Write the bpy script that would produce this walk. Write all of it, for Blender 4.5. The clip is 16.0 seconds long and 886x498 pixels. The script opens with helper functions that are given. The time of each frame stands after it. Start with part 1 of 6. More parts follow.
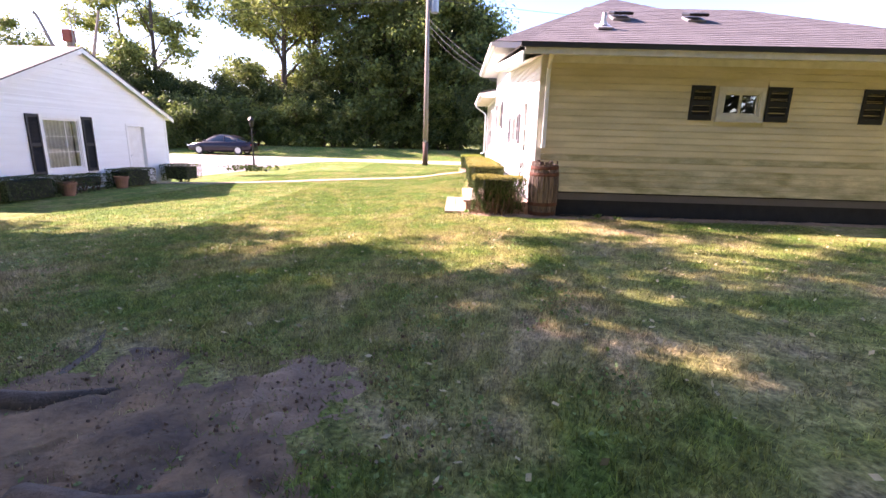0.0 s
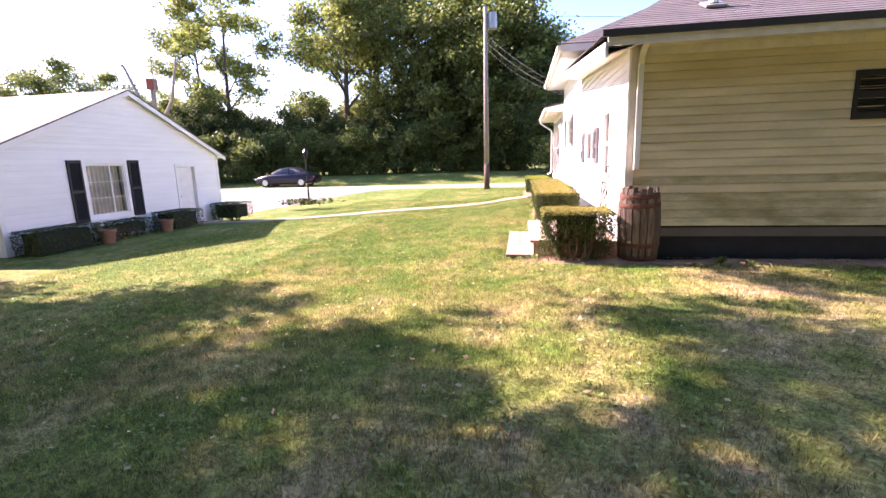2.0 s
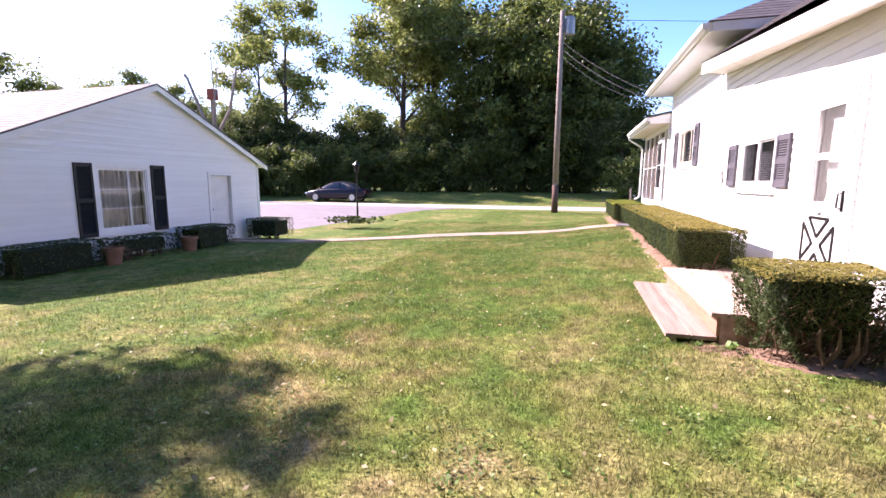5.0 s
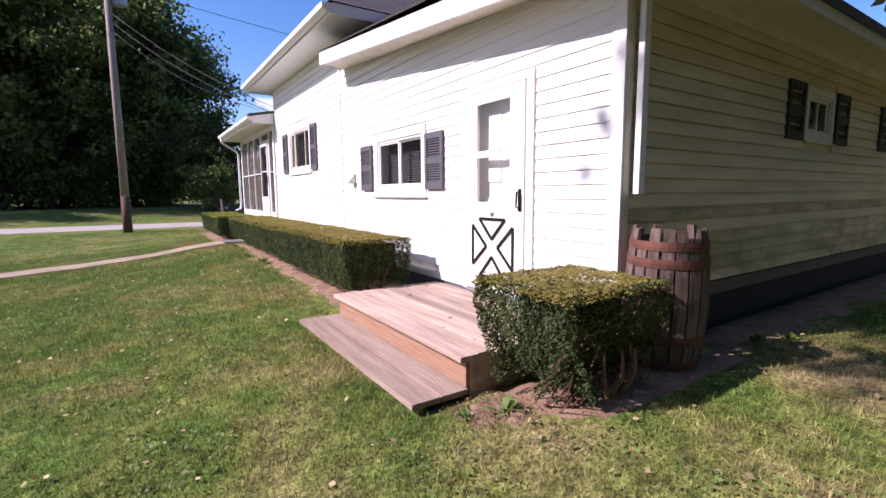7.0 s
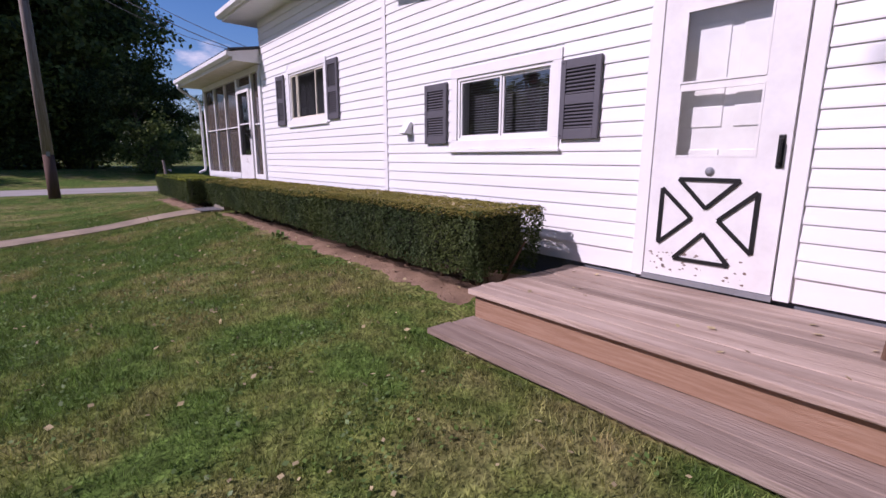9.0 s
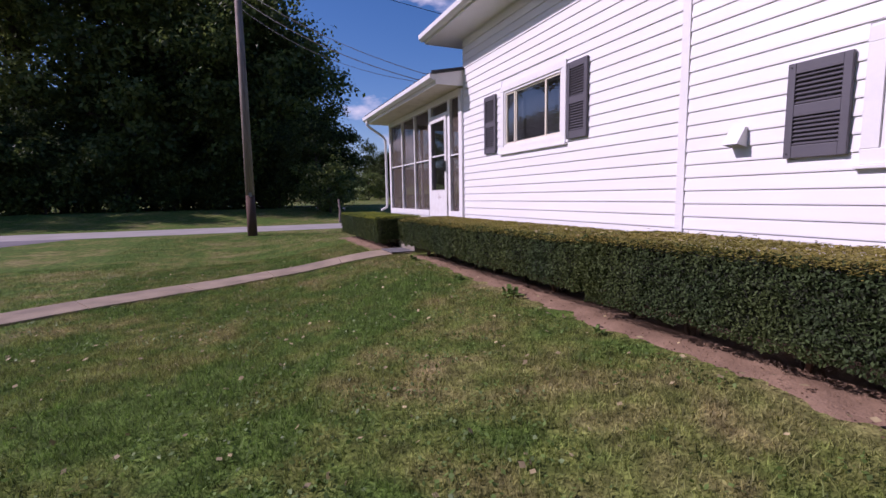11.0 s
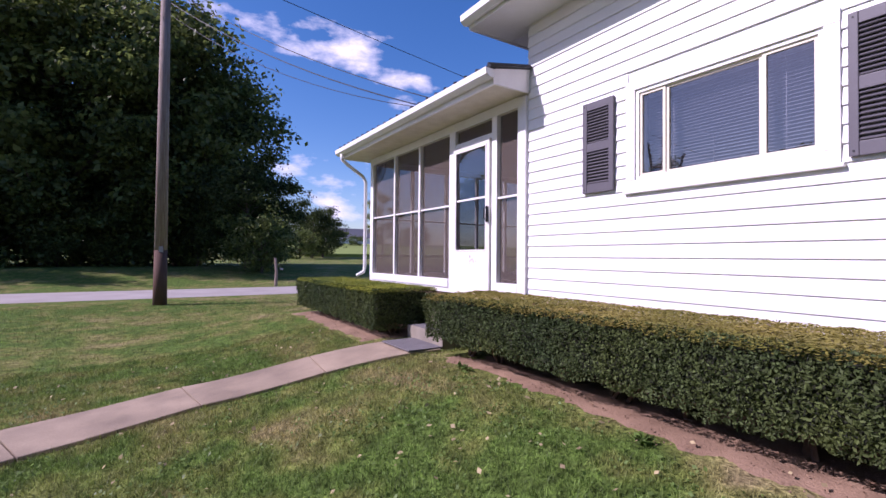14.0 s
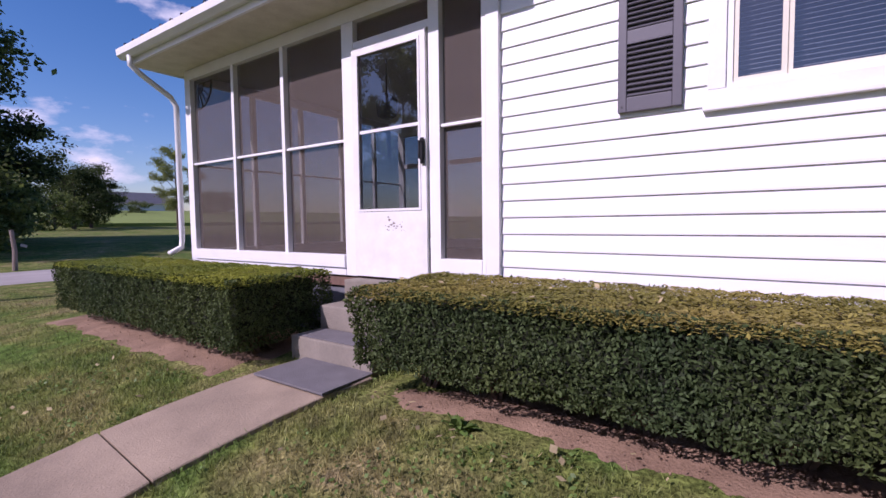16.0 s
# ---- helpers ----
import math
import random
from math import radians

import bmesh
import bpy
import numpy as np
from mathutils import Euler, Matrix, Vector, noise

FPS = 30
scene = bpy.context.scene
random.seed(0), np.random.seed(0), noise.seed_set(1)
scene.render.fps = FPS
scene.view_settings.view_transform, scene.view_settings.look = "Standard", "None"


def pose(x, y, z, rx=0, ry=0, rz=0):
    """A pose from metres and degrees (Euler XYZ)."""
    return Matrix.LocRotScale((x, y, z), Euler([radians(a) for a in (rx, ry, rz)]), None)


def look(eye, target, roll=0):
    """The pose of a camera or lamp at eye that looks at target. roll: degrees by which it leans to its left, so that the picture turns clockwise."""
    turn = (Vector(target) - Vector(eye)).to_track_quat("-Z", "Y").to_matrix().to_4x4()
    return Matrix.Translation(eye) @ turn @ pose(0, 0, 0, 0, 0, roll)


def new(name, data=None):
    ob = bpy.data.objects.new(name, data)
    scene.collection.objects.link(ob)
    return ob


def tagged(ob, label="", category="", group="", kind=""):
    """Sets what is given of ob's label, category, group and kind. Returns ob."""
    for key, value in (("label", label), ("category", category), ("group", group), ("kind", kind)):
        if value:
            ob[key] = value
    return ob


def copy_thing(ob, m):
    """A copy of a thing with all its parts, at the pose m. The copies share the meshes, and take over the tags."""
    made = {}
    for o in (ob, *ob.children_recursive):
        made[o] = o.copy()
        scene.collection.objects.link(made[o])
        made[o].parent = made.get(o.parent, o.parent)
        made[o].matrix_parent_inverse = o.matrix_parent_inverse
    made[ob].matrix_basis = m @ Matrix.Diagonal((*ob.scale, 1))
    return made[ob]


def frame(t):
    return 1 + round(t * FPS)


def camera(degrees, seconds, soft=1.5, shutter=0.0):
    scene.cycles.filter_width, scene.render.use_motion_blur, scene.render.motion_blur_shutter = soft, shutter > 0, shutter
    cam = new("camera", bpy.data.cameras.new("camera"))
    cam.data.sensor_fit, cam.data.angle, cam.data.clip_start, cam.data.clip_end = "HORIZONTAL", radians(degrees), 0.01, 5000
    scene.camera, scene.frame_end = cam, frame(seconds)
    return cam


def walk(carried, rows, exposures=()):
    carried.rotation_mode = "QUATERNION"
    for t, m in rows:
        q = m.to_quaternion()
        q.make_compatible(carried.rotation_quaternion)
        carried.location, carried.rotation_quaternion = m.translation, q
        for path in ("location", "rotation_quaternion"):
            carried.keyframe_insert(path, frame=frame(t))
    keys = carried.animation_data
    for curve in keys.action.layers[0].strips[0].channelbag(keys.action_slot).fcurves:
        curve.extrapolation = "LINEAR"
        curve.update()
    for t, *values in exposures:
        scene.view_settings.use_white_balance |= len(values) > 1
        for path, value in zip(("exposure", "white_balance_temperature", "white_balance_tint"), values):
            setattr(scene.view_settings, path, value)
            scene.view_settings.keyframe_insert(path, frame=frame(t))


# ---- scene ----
cam = camera(88.1, 16.0)
EXPOSURES = [(0, 2.5, 7300, 44), (3.2, 2.15, 7200, 44), (5.3, 1.6, 6600, 41), (5.7, 1.45, 6600, 41), (6.5, 1.05, 6300, 40), (7, 0.7, 6300, 38), (8.5, -0.05, 6000, 40), (10.2, -0.35, 6000, 42), (12.3, 0.05, 6000, 46), (14.5, 0.25, 5900, 44), (16, -0.1, 5900, 44)]
PATH = [
    (0, (0.099, -0.97, 1.499), (0.054, 0.976, 1.038), 1.6),
    (0.5, (0.156, -0.488, 1.54), (-0.033, 1.469, 1.17), 1.5),
    (1, (0.15, -0.005, 1.593), (-0.014, 1.955, 1.232), -1.4),
    (1.5, (0.145, 0.433, 1.624), (-0.307, 2.354, 1.299), -1.4),
    (2, (0.122, 0.896, 1.592), (-0.212, 2.832, 1.218), -1.6),
    (2.5, (0.076, 1.399, 1.616), (-0.218, 3.357, 1.333), 0.8),
    (3, (-0.07, 1.889, 1.609), (-0.467, 3.824, 1.294), -0.5),
    (3.2, (-0.155, 2.031, 1.608), (-0.508, 3.965, 1.239), 0.4),
    (5.3, (-1.079, 3.632, 1.493), (-1.621, 5.535, 1.206), 0.3),
    (5.5, (-1.148, 3.84, 1.464), (-1.588, 5.765, 1.145), -1.0),
    (6, (-1.231, 4.423, 1.453), (-1.181, 6.405, 1.19), 2.1),
    (6.5, (-1.284, 4.978, 1.46), (-0.739, 6.898, 1.334), 0.6),
    (7, (-1.347, 5.47, 1.435), (-0.254, 7.127, 1.194), -0.4),
    (7.5, (-1.464, 5.994, 1.418), (-0.276, 7.568, 1.087), -1.9),
    (8, (-1.687, 6.538, 1.403), (-0.425, 8.038, 1.007), -1.1),
    (8.5, (-1.842, 7.144, 1.371), (-0.71, 8.757, 1.03), -2.1),
    (9, (-1.922, 7.696, 1.319), (-0.644, 9.185, 0.932), 0.2),
    (9.5, (-1.965, 8.302, 1.299), (-0.887, 9.965, 1.024), -2.0),
    (10, (-2.031, 8.837, 1.266), (-1.137, 10.621, 1.126), -0.9),
    (10.2, (-2.028, 9.047, 1.266), (-1.19, 10.846, 1.02), 0.8),
    (12.3, (-2.171, 11.453, 1.223), (-1.392, 13.286, 1.041), -3.6),
    (12.5, (-2.177, 11.685, 1.22), (-1.285, 13.46, 0.996), -2.4),
    (13, (-2.16, 12.247, 1.261), (-1.344, 14.066, 1.101), -0.9),
    (13.5, (-2.12, 12.806, 1.27), (-1.179, 14.564, 1.111), -1.1),
    (14, (-2.018, 13.414, 1.285), (-0.94, 15.098, 1.321), 0.5),
    (14.5, (-1.914, 14.004, 1.263), (-0.724, 15.61, 1.22), -2.4),
    (15, (-1.751, 14.575, 1.269), (-0.419, 16.064, 1.185), -2.1),
    (15.5, (-1.586, 15.163, 1.216), (-0.151, 16.548, 1.061), -2.8),
    (16, (-1.41, 15.691, 1.266), (0.235, 16.822, 1.15), -0.7),
]
walk(cam, [(t, look(eye, target, roll)) for t, eye, target, roll in PATH], EXPOSURES)

# ---- world, sun ----
SUN_DX, SUN_DY, SUN_DZ = 1.0, -0.34, -0.84          # the way the sunlight travels
world = bpy.data.worlds.new("world")
scene.world = world
world.use_nodes = True
wn, wl = world.node_tree.nodes, world.node_tree.links
wn.clear()
sky = wn.new("ShaderNodeTexSky")
sky.sky_type = "NISHITA"
sky.sun_disc = False
sky.sun_elevation = math.atan2(-SUN_DZ, math.hypot(SUN_DX, SUN_DY))
sky.sun_rotation = math.atan2(-SUN_DX, -SUN_DY)
sky.air_density, sky.dust_density, sky.ozone_density = 1.0, 0.6, 2.0
coord = wn.new("ShaderNodeTexCoord")
cmap = wn.new("ShaderNodeMapping")
cmap.inputs["Scale"].default_value = (1.0, 1.0, 2.2)
cmap.inputs["Location"].default_value = (0.95, 0.35, 0.2)
cn = wn.new("ShaderNodeTexNoise")
cn.inputs["Scale"].default_value, cn.inputs["Detail"].default_value, cn.inputs["Roughness"].default_value = 3.6, 9.0, 0.55
cr = wn.new("ShaderNodeValToRGB")
cr.color_ramp.elements[0].position, cr.color_ramp.elements[1].position = 0.60, 0.69
cmix = wn.new("ShaderNodeMix")
cmix.data_type = "RGBA"
cmix.inputs["B"].default_value = (16.5, 16.5, 17.0, 1)
bg = wn.new("ShaderNodeBackground")
bg.inputs["Strength"].default_value = 0.055
wo = wn.new("ShaderNodeOutputWorld")
wl.new(coord.outputs["Generated"], cmap.inputs["Vector"])
wl.new(cmap.outputs["Vector"], cn.inputs["Vector"])
wl.new(cn.outputs["Fac"], cr.inputs["Fac"])
wl.new(cr.outputs["Color"], cmix.inputs["Factor"])
shs = wn.new("ShaderNodeHueSaturation")
shs.inputs["Saturation"].default_value, shs.inputs["Value"].default_value = 1.34, 2.12
wl.new(sky.outputs["Color"], shs.inputs["Color"])
wl.new(shs.outputs["Color"], cmix.inputs["A"])
wl.new(cmix.outputs["Result"], bg.inputs["Color"])
wl.new(bg.outputs["Background"], wo.inputs["Surface"])

sun = new("sun", bpy.data.lights.new("sun", "SUN"))
sun.data.energy, sun.data.angle, sun.data.color = 4.9, radians(0.55), (1.0, 0.955, 0.88)
sun.matrix_world = look((0, 0, 30), (SUN_DX * 10, SUN_DY * 10, 30 + SUN_DZ * 10))


# ---- materials ----
def mat(name, color, rough=0.6, metal=0.0, vary=0.25, scale=3.0, fine=40.0, bump=0.15, second=None, spec=0.4, per_object=0.0, stretch=(1, 1, 1), translucent=0.0, island=0.0):
    """A surface with variation at two scales, bump and, where wanted, a change from piece to piece."""
    m = bpy.data.materials.new(name)
    m.use_nodes = True
    n, l = m.node_tree.nodes, m.node_tree.links
    b = n["Principled BSDF"]
    tc = n.new("ShaderNodeTexCoord")
    mp = n.new("ShaderNodeMapping")
    mp.inputs["Scale"].default_value = stretch
    n1 = n.new("ShaderNodeTexNoise")
    n1.inputs["Scale"].default_value, n1.inputs["Detail"].default_value = scale, 6.0
    n2 = n.new("ShaderNodeTexNoise")
    n2.inputs["Scale"].default_value, n2.inputs["Detail"].default_value = fine, 4.0
    l.new(tc.outputs["Object"], mp.inputs["Vector"])
    l.new(mp.outputs["Vector"], n1.inputs["Vector"])
    l.new(mp.outputs["Vector"], n2.inputs["Vector"])
    r1 = n.new("ShaderNodeValToRGB")
    c = Vector(color)
    d = Vector(second) if second else c * (1 - vary)
    r1.color_ramp.elements[0].position, r1.color_ramp.elements[1].position = 0.32, 0.68
    r1.color_ramp.elements[0].color, r1.color_ramp.elements[1].color = (*d, 1), (*c, 1)
    l.new(n1.outputs["Fac"], r1.inputs["Fac"])
    hsv = n.new("ShaderNodeHueSaturation")
    mr = n.new("ShaderNodeMapRange")
    mr.inputs["To Min"].default_value, mr.inputs["To Max"].default_value = 1 - vary * 0.7, 1 + vary * 0.7
    l.new(n2.outputs["Fac"], mr.inputs["Value"])
    value = mr.outputs["Result"]
    if per_object or island:
        src = n.new("ShaderNodeObjectInfo").outputs["Random"] if per_object else n.new("ShaderNodeNewGeometry").outputs["Random Per Island"]
        amount = per_object or island
        mo = n.new("ShaderNodeMapRange")
        mo.inputs["To Min"].default_value, mo.inputs["To Max"].default_value = 1 - amount, 1 + amount
        l.new(src, mo.inputs["Value"])
        mu = n.new("ShaderNodeMath")
        mu.operation = "MULTIPLY"
        l.new(value, mu.inputs[0])
        l.new(mo.outputs["Result"], mu.inputs[1])
        value = mu.outputs["Value"]
    l.new(value, hsv.inputs["Value"])
    l.new(r1.outputs["Color"], hsv.inputs["Color"])
    l.new(hsv.outputs["Color"], b.inputs["Base Color"])
    b.inputs["Roughness"].default_value, b.inputs["Metallic"].default_value = rough, metal
    b.inputs["Specular IOR Level"].default_value = spec
    if bump:
        bp = n.new("ShaderNodeBump")
        bp.inputs["Strength"].default_value, bp.inputs["Distance"].default_value = bump, 0.01
        l.new(n2.outputs["Fac"], bp.inputs["Height"])
        l.new(bp.outputs["Normal"], b.inputs["Normal"])
    if translucent:
        tr = n.new("ShaderNodeBsdfTranslucent")
        mx = n.new("ShaderNodeMixShader")
        mx.inputs["Fac"].default_value = translucent
        l.new(hsv.outputs["Color"], tr.inputs["Color"])
        l.new(b.outputs["BSDF"], mx.inputs[1])
        l.new(tr.outputs["BSDF"], mx.inputs[2])
        l.new(mx.outputs["Shader"], n["Material Output"].inputs["Surface"])
    return m


def glass_mat(name, tint=(1, 1, 1), gloss_ior=1.5, grime=0.04):
    m = bpy.data.materials.new(name)
    m.use_nodes = True
    n, l = m.node_tree.nodes, m.node_tree.links
    n.remove(n["Principled BSDF"])
    t, g, fr, mx = n.new("ShaderNodeBsdfTransparent"), n.new("ShaderNodeBsdfGlossy"), n.new("ShaderNodeFresnel"), n.new("ShaderNodeMixShader")
    d, mx2, noi, mr = n.new("ShaderNodeBsdfDiffuse"), n.new("ShaderNodeMixShader"), n.new("ShaderNodeTexNoise"), n.new("ShaderNodeMapRange")
    t.inputs["Color"].default_value = (*tint, 1)
    g.inputs["Roughness"].default_value = 0.015
    fr.inputs["IOR"].default_value = gloss_ior
    d.inputs["Color"].default_value = (0.6, 0.6, 0.6, 1)
    noi.inputs["Scale"].default_value = 5.0
    mr.inputs["To Min"].default_value, mr.inputs["To Max"].default_value = 0.0, grime
    l.new(noi.outputs["Fac"], mr.inputs["Value"])
    l.new(fr.outputs["Fac"], mx.inputs["Fac"])
    l.new(t.outputs["BSDF"], mx.inputs[1])
    l.new(g.outputs["BSDF"], mx.inputs[2])
    l.new(mr.outputs["Result"], mx2.inputs["Fac"])
    l.new(mx.outputs["Shader"], mx2.inputs[1])
    l.new(d.outputs["BSDF"], mx2.inputs[2])
    l.new(mx2.outputs["Shader"], n["Material Output"].inputs["Surface"])
    return m


def screen_mat(name, cover=0.62):
    """Insect screen: dark woven threads with gaps between."""
    m = bpy.data.materials.new(name)
    m.use_nodes = True
    n, l = m.node_tree.nodes, m.node_tree.links
    b = n["Principled BSDF"]
    b.inputs["Base Color"].default_value, b.inputs["Roughness"].default_value = (0.12, 0.095, 0.08, 1), 0.7
    t, mx, noi, mr = n.new("ShaderNodeBsdfTransparent"), n.new("ShaderNodeMixShader"), n.new("ShaderNodeTexNoise"), n.new("ShaderNodeMapRange")
    noi.inputs["Scale"].default_value = 2.0
    mr.inputs["To Min"].default_value, mr.inputs["To Max"].default_value = cover - 0.08, cover + 0.08
    l.new(noi.outputs["Fac"], mr.inputs["Value"])
    l.new(mr.outputs["Result"], mx.inputs["Fac"])
    l.new(t.outputs["BSDF"], mx.inputs[1])
    l.new(b.outputs["BSDF"], mx.inputs[2])
    l.new(mx.outputs["Shader"], n["Material Output"].inputs["Surface"])
    return m


def lawn_mat(name, blades=False):
    """Lawn: green and dry patches laid out over the plan, the same for the soil sheet and for the blades on it."""
    m = bpy.data.materials.new(name)
    m.use_nodes = True
    n, l = m.node_tree.nodes, m.node_tree.links
    b = n["Principled BSDF"]
    geo = n.new("ShaderNodeNewGeometry")
    big, mid, small = (n.new("ShaderNodeTexNoise") for _ in range(3))
    for k, (s, d) in zip((big, mid, small), ((0.55, 5.0), (2.4, 6.0), (38.0, 6.0))):
        k.inputs["Scale"].default_value, k.inputs["Detail"].default_value = s, d
        l.new(geo.outputs["Position"], k.inputs["Vector"])
    add = n.new("ShaderNodeMath")
    add.operation = "ADD"
    l.new(big.outputs["Fac"], add.inputs[0])
    l.new(mid.outputs["Fac"], add.inputs[1])
    ramp = n.new("ShaderNodeValToRGB")
    e = ramp.color_ramp.elements
    e[0].position, e[0].color = 0.41, (0.112, 0.182, 0.036, 1)
    e[1].position, e[1].color = 0.70, (0.43, 0.325, 0.19, 1)
    k = e.new(0.49)
    k.color = (0.185, 0.215, 0.055, 1)
    k = e.new(0.59)
    k.color = (0.285, 0.255, 0.10, 1)
    half = n.new("ShaderNodeMath")
    half.operation = "MULTIPLY_ADD"
    half.inputs[1].default_value = 0.5
    l.new(add.outputs["Value"], half.inputs[0])
    # the lawn is drier near the garden trees and along the beds, greener towards the road
    sep, dry, bed, both = n.new("ShaderNodeSeparateXYZ"), n.new("ShaderNodeMapRange"), n.new("ShaderNodeMapRange"), n.new("ShaderNodeMath")
    l.new(geo.outputs["Position"], sep.inputs["Vector"])
    for node, out, a, c, lo, hi in ((dry, "Y", 3.0, 10.5, 0.018, -0.045), (bed, "X", -1.6, 0.1, 0.0, 0.03)):
        l.new(sep.outputs[out], node.inputs["Value"])
        node.inputs["From Min"].default_value, node.inputs["From Max"].default_value = a, c
        node.inputs["To Min"].default_value, node.inputs["To Max"].default_value = lo, hi
    both.operation = "ADD"
    l.new(dry.outputs["Result"], both.inputs[0])
    l.new(bed.outputs["Result"], both.inputs[1])
    l.new(both.outputs["Value"], half.inputs[2])
    l.new(half.outputs["Value"], ramp.inputs["Fac"])
    hsv = n.new("ShaderNodeHueSaturation")
    mr = n.new("ShaderNodeMapRange")
    if blades:
        l.new(geo.outputs["Random Per Island"], mr.inputs["Value"])
        mr.inputs["To Min"].default_value, mr.inputs["To Max"].default_value = 0.45, 1.75
    else:
        l.new(small.outputs["Fac"], mr.inputs["Value"])
        mr.inputs["From Min"].default_value, mr.inputs["From Max"].default_value = 0.3, 0.7
        mr.inputs["To Min"].default_value, mr.inputs["To Max"].default_value = 0.35, 1.15
        bp = n.new("ShaderNodeBump")
        bp.inputs["Strength"].default_value, bp.inputs["Distance"].default_value = 0.8, 0.03
        l.new(small.outputs["Fac"], bp.inputs["Height"])
        l.new(bp.outputs["Normal"], b.inputs["Normal"])
    tuft, tmap, tmul = n.new("ShaderNodeTexNoise"), n.new("ShaderNodeMapRange"), n.new("ShaderNodeMath")
    tuft.inputs["Scale"].default_value, tuft.inputs["Detail"].default_value = 9.0, 5.0
    l.new(geo.outputs["Position"], tuft.inputs["Vector"])
    l.new(tuft.outputs["Fac"], tmap.inputs["Value"])
    tmap.inputs["From Min"].default_value, tmap.inputs["From Max"].default_value = 0.3, 0.7
    tmap.inputs["To Min"].default_value, tmap.inputs["To Max"].default_value = 0.6, 1.45
    tmul.operation = "MULTIPLY"
    l.new(mr.outputs["Result"], tmul.inputs[0])
    l.new(tmap.outputs["Result"], tmul.inputs[1])
    l.new(tmul.outputs["Value"], hsv.inputs["Value"])
    l.new(ramp.outputs["Color"], hsv.inputs["Color"])
    l.new(hsv.outputs["Color"], b.inputs["Base Color"])
    b.inputs["Roughness"].default_value = 0.6 if blades else 0.9
    b.inputs["Specular IOR Level"].default_value = 0.35 if blades else 0.1
    if blades:
        tr, mx = n.new("ShaderNodeBsdfTranslucent"), n.new("ShaderNodeMixShader")
        mx.inputs["Fac"].default_value = 0.35
        l.new(hsv.outputs["Color"], tr.inputs["Color"])
        l.new(b.outputs["BSDF"], mx.inputs[1])
        l.new(tr.outputs["BSDF"], mx.inputs[2])
        l.new(mx.outputs["Shader"], n["Material Output"].inputs["Surface"])
    return m


M_SIDING = mat("white_vinyl", (0.82, 0.82, 0.82), 0.42, vary=0.05, scale=1.2, fine=60, bump=0.05, second=(0.78, 0.775, 0.77), per_object=0.02, stretch=(1, 1, 6))
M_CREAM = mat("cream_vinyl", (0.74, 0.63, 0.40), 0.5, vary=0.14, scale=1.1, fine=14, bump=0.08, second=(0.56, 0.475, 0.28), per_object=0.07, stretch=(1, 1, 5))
M_CREAMMOSS = mat("cream_vinyl_mossy", (0.70, 0.60, 0.37), 0.6, vary=0.3, scale=2.2, fine=18, bump=0.15, second=(0.30, 0.27, 0.13), per_object=0.10, stretch=(1, 1, 3))
M_TRIM = mat("white_trim", (0.82, 0.815, 0.81), 0.4, vary=0.05, scale=4, fine=50, bump=0.05, second=(0.77, 0.76, 0.75))
M_OLDTRIM = mat("soiled_trim", (0.72, 0.67, 0.56), 0.5, vary=0.15, scale=6, fine=40, bump=0.1, second=(0.6, 0.55, 0.44))
M_ALMOND = mat("almond_sash", (0.74, 0.69, 0.56), 0.45, vary=0.06, scale=5, fine=40, bump=0.03)
M_SHUTTER = mat("grey_shutter", (0.105, 0.10, 0.115), 0.5, vary=0.12, scale=6, fine=60, bump=0.05)
M_BLACKSH = mat("black_shutter", (0.011, 0.011, 0.014), 0.5, vary=0.12, scale=6, fine=60, bump=0.05)
M_GREENSH = mat("green_shutter", (0.012, 0.035, 0.028), 0.5, vary=0.12, scale=6, fine=60, bump=0.05)
M_BLACK = mat("black_metal", (0.02, 0.02, 0.02), 0.4, 0.3, vary=0.2, scale=8, fine=60, bump=0.05)
M_ROOF = mat("shingle_dark", (0.125, 0.113, 0.122), 0.9, vary=0.25, scale=3, fine=120, bump=0.6, per_object=0.1)
M_ROOFPINK = mat("shingle_pale", (0.31, 0.26, 0.26), 0.9, vary=0.15, scale=2, fine=120, bump=0.6, per_object=0.08)
M_METALROOF = mat("ribbed_metal_roof", (0.06, 0.06, 0.065), 0.45, 0.4, vary=0.2, scale=3, fine=40, bump=0.05)
M_FOUND = mat("foundation_paint", (0.155, 0.16, 0.18), 0.8, vary=0.2, scale=5, fine=60, bump=0.3)
# foundation on the shaded side: the shade is painted into this darker copy
M_SHADEDFOUND = mat("foundation_shaded", (0.035, 0.032, 0.03), 0.9, vary=0.3, scale=5, fine=60, bump=0.4)
M_DECK = mat("weathered_plank", (0.47, 0.36, 0.29), 0.9, vary=0.34, scale=3.0, fine=22, bump=0.8, second=(0.29, 0.205, 0.158), per_object=0.24, stretch=(4, 0.35, 4))
M_RISER = mat("red_brown_plank", (0.36, 0.225, 0.15), 0.8, vary=0.3, scale=5, fine=30, bump=0.4, second=(0.27, 0.15, 0.09), stretch=(14, 0.8, 14))
M_STAVE = mat("barrel_stave", (0.205, 0.148, 0.115), 0.9, vary=0.45, scale=6, fine=40, bump=0.7, second=(0.075, 0.05, 0.042), per_object=0.3, stretch=(8, 8, 0.8))
M_HOOP = mat("rusty_hoop", (0.16, 0.065, 0.045), 0.75, 0.3, vary=0.4, scale=10, fine=70, bump=0.4)
M_CONC = mat("concrete", (0.36, 0.278, 0.195), 0.9, vary=0.35, scale=2.5, fine=90, bump=0.4, second=(0.22, 0.17, 0.122), per_object=0.06)
M_STEP = mat("step_concrete", (0.27, 0.235, 0.19), 0.9, vary=0.25, scale=4, fine=80, bump=0.4)
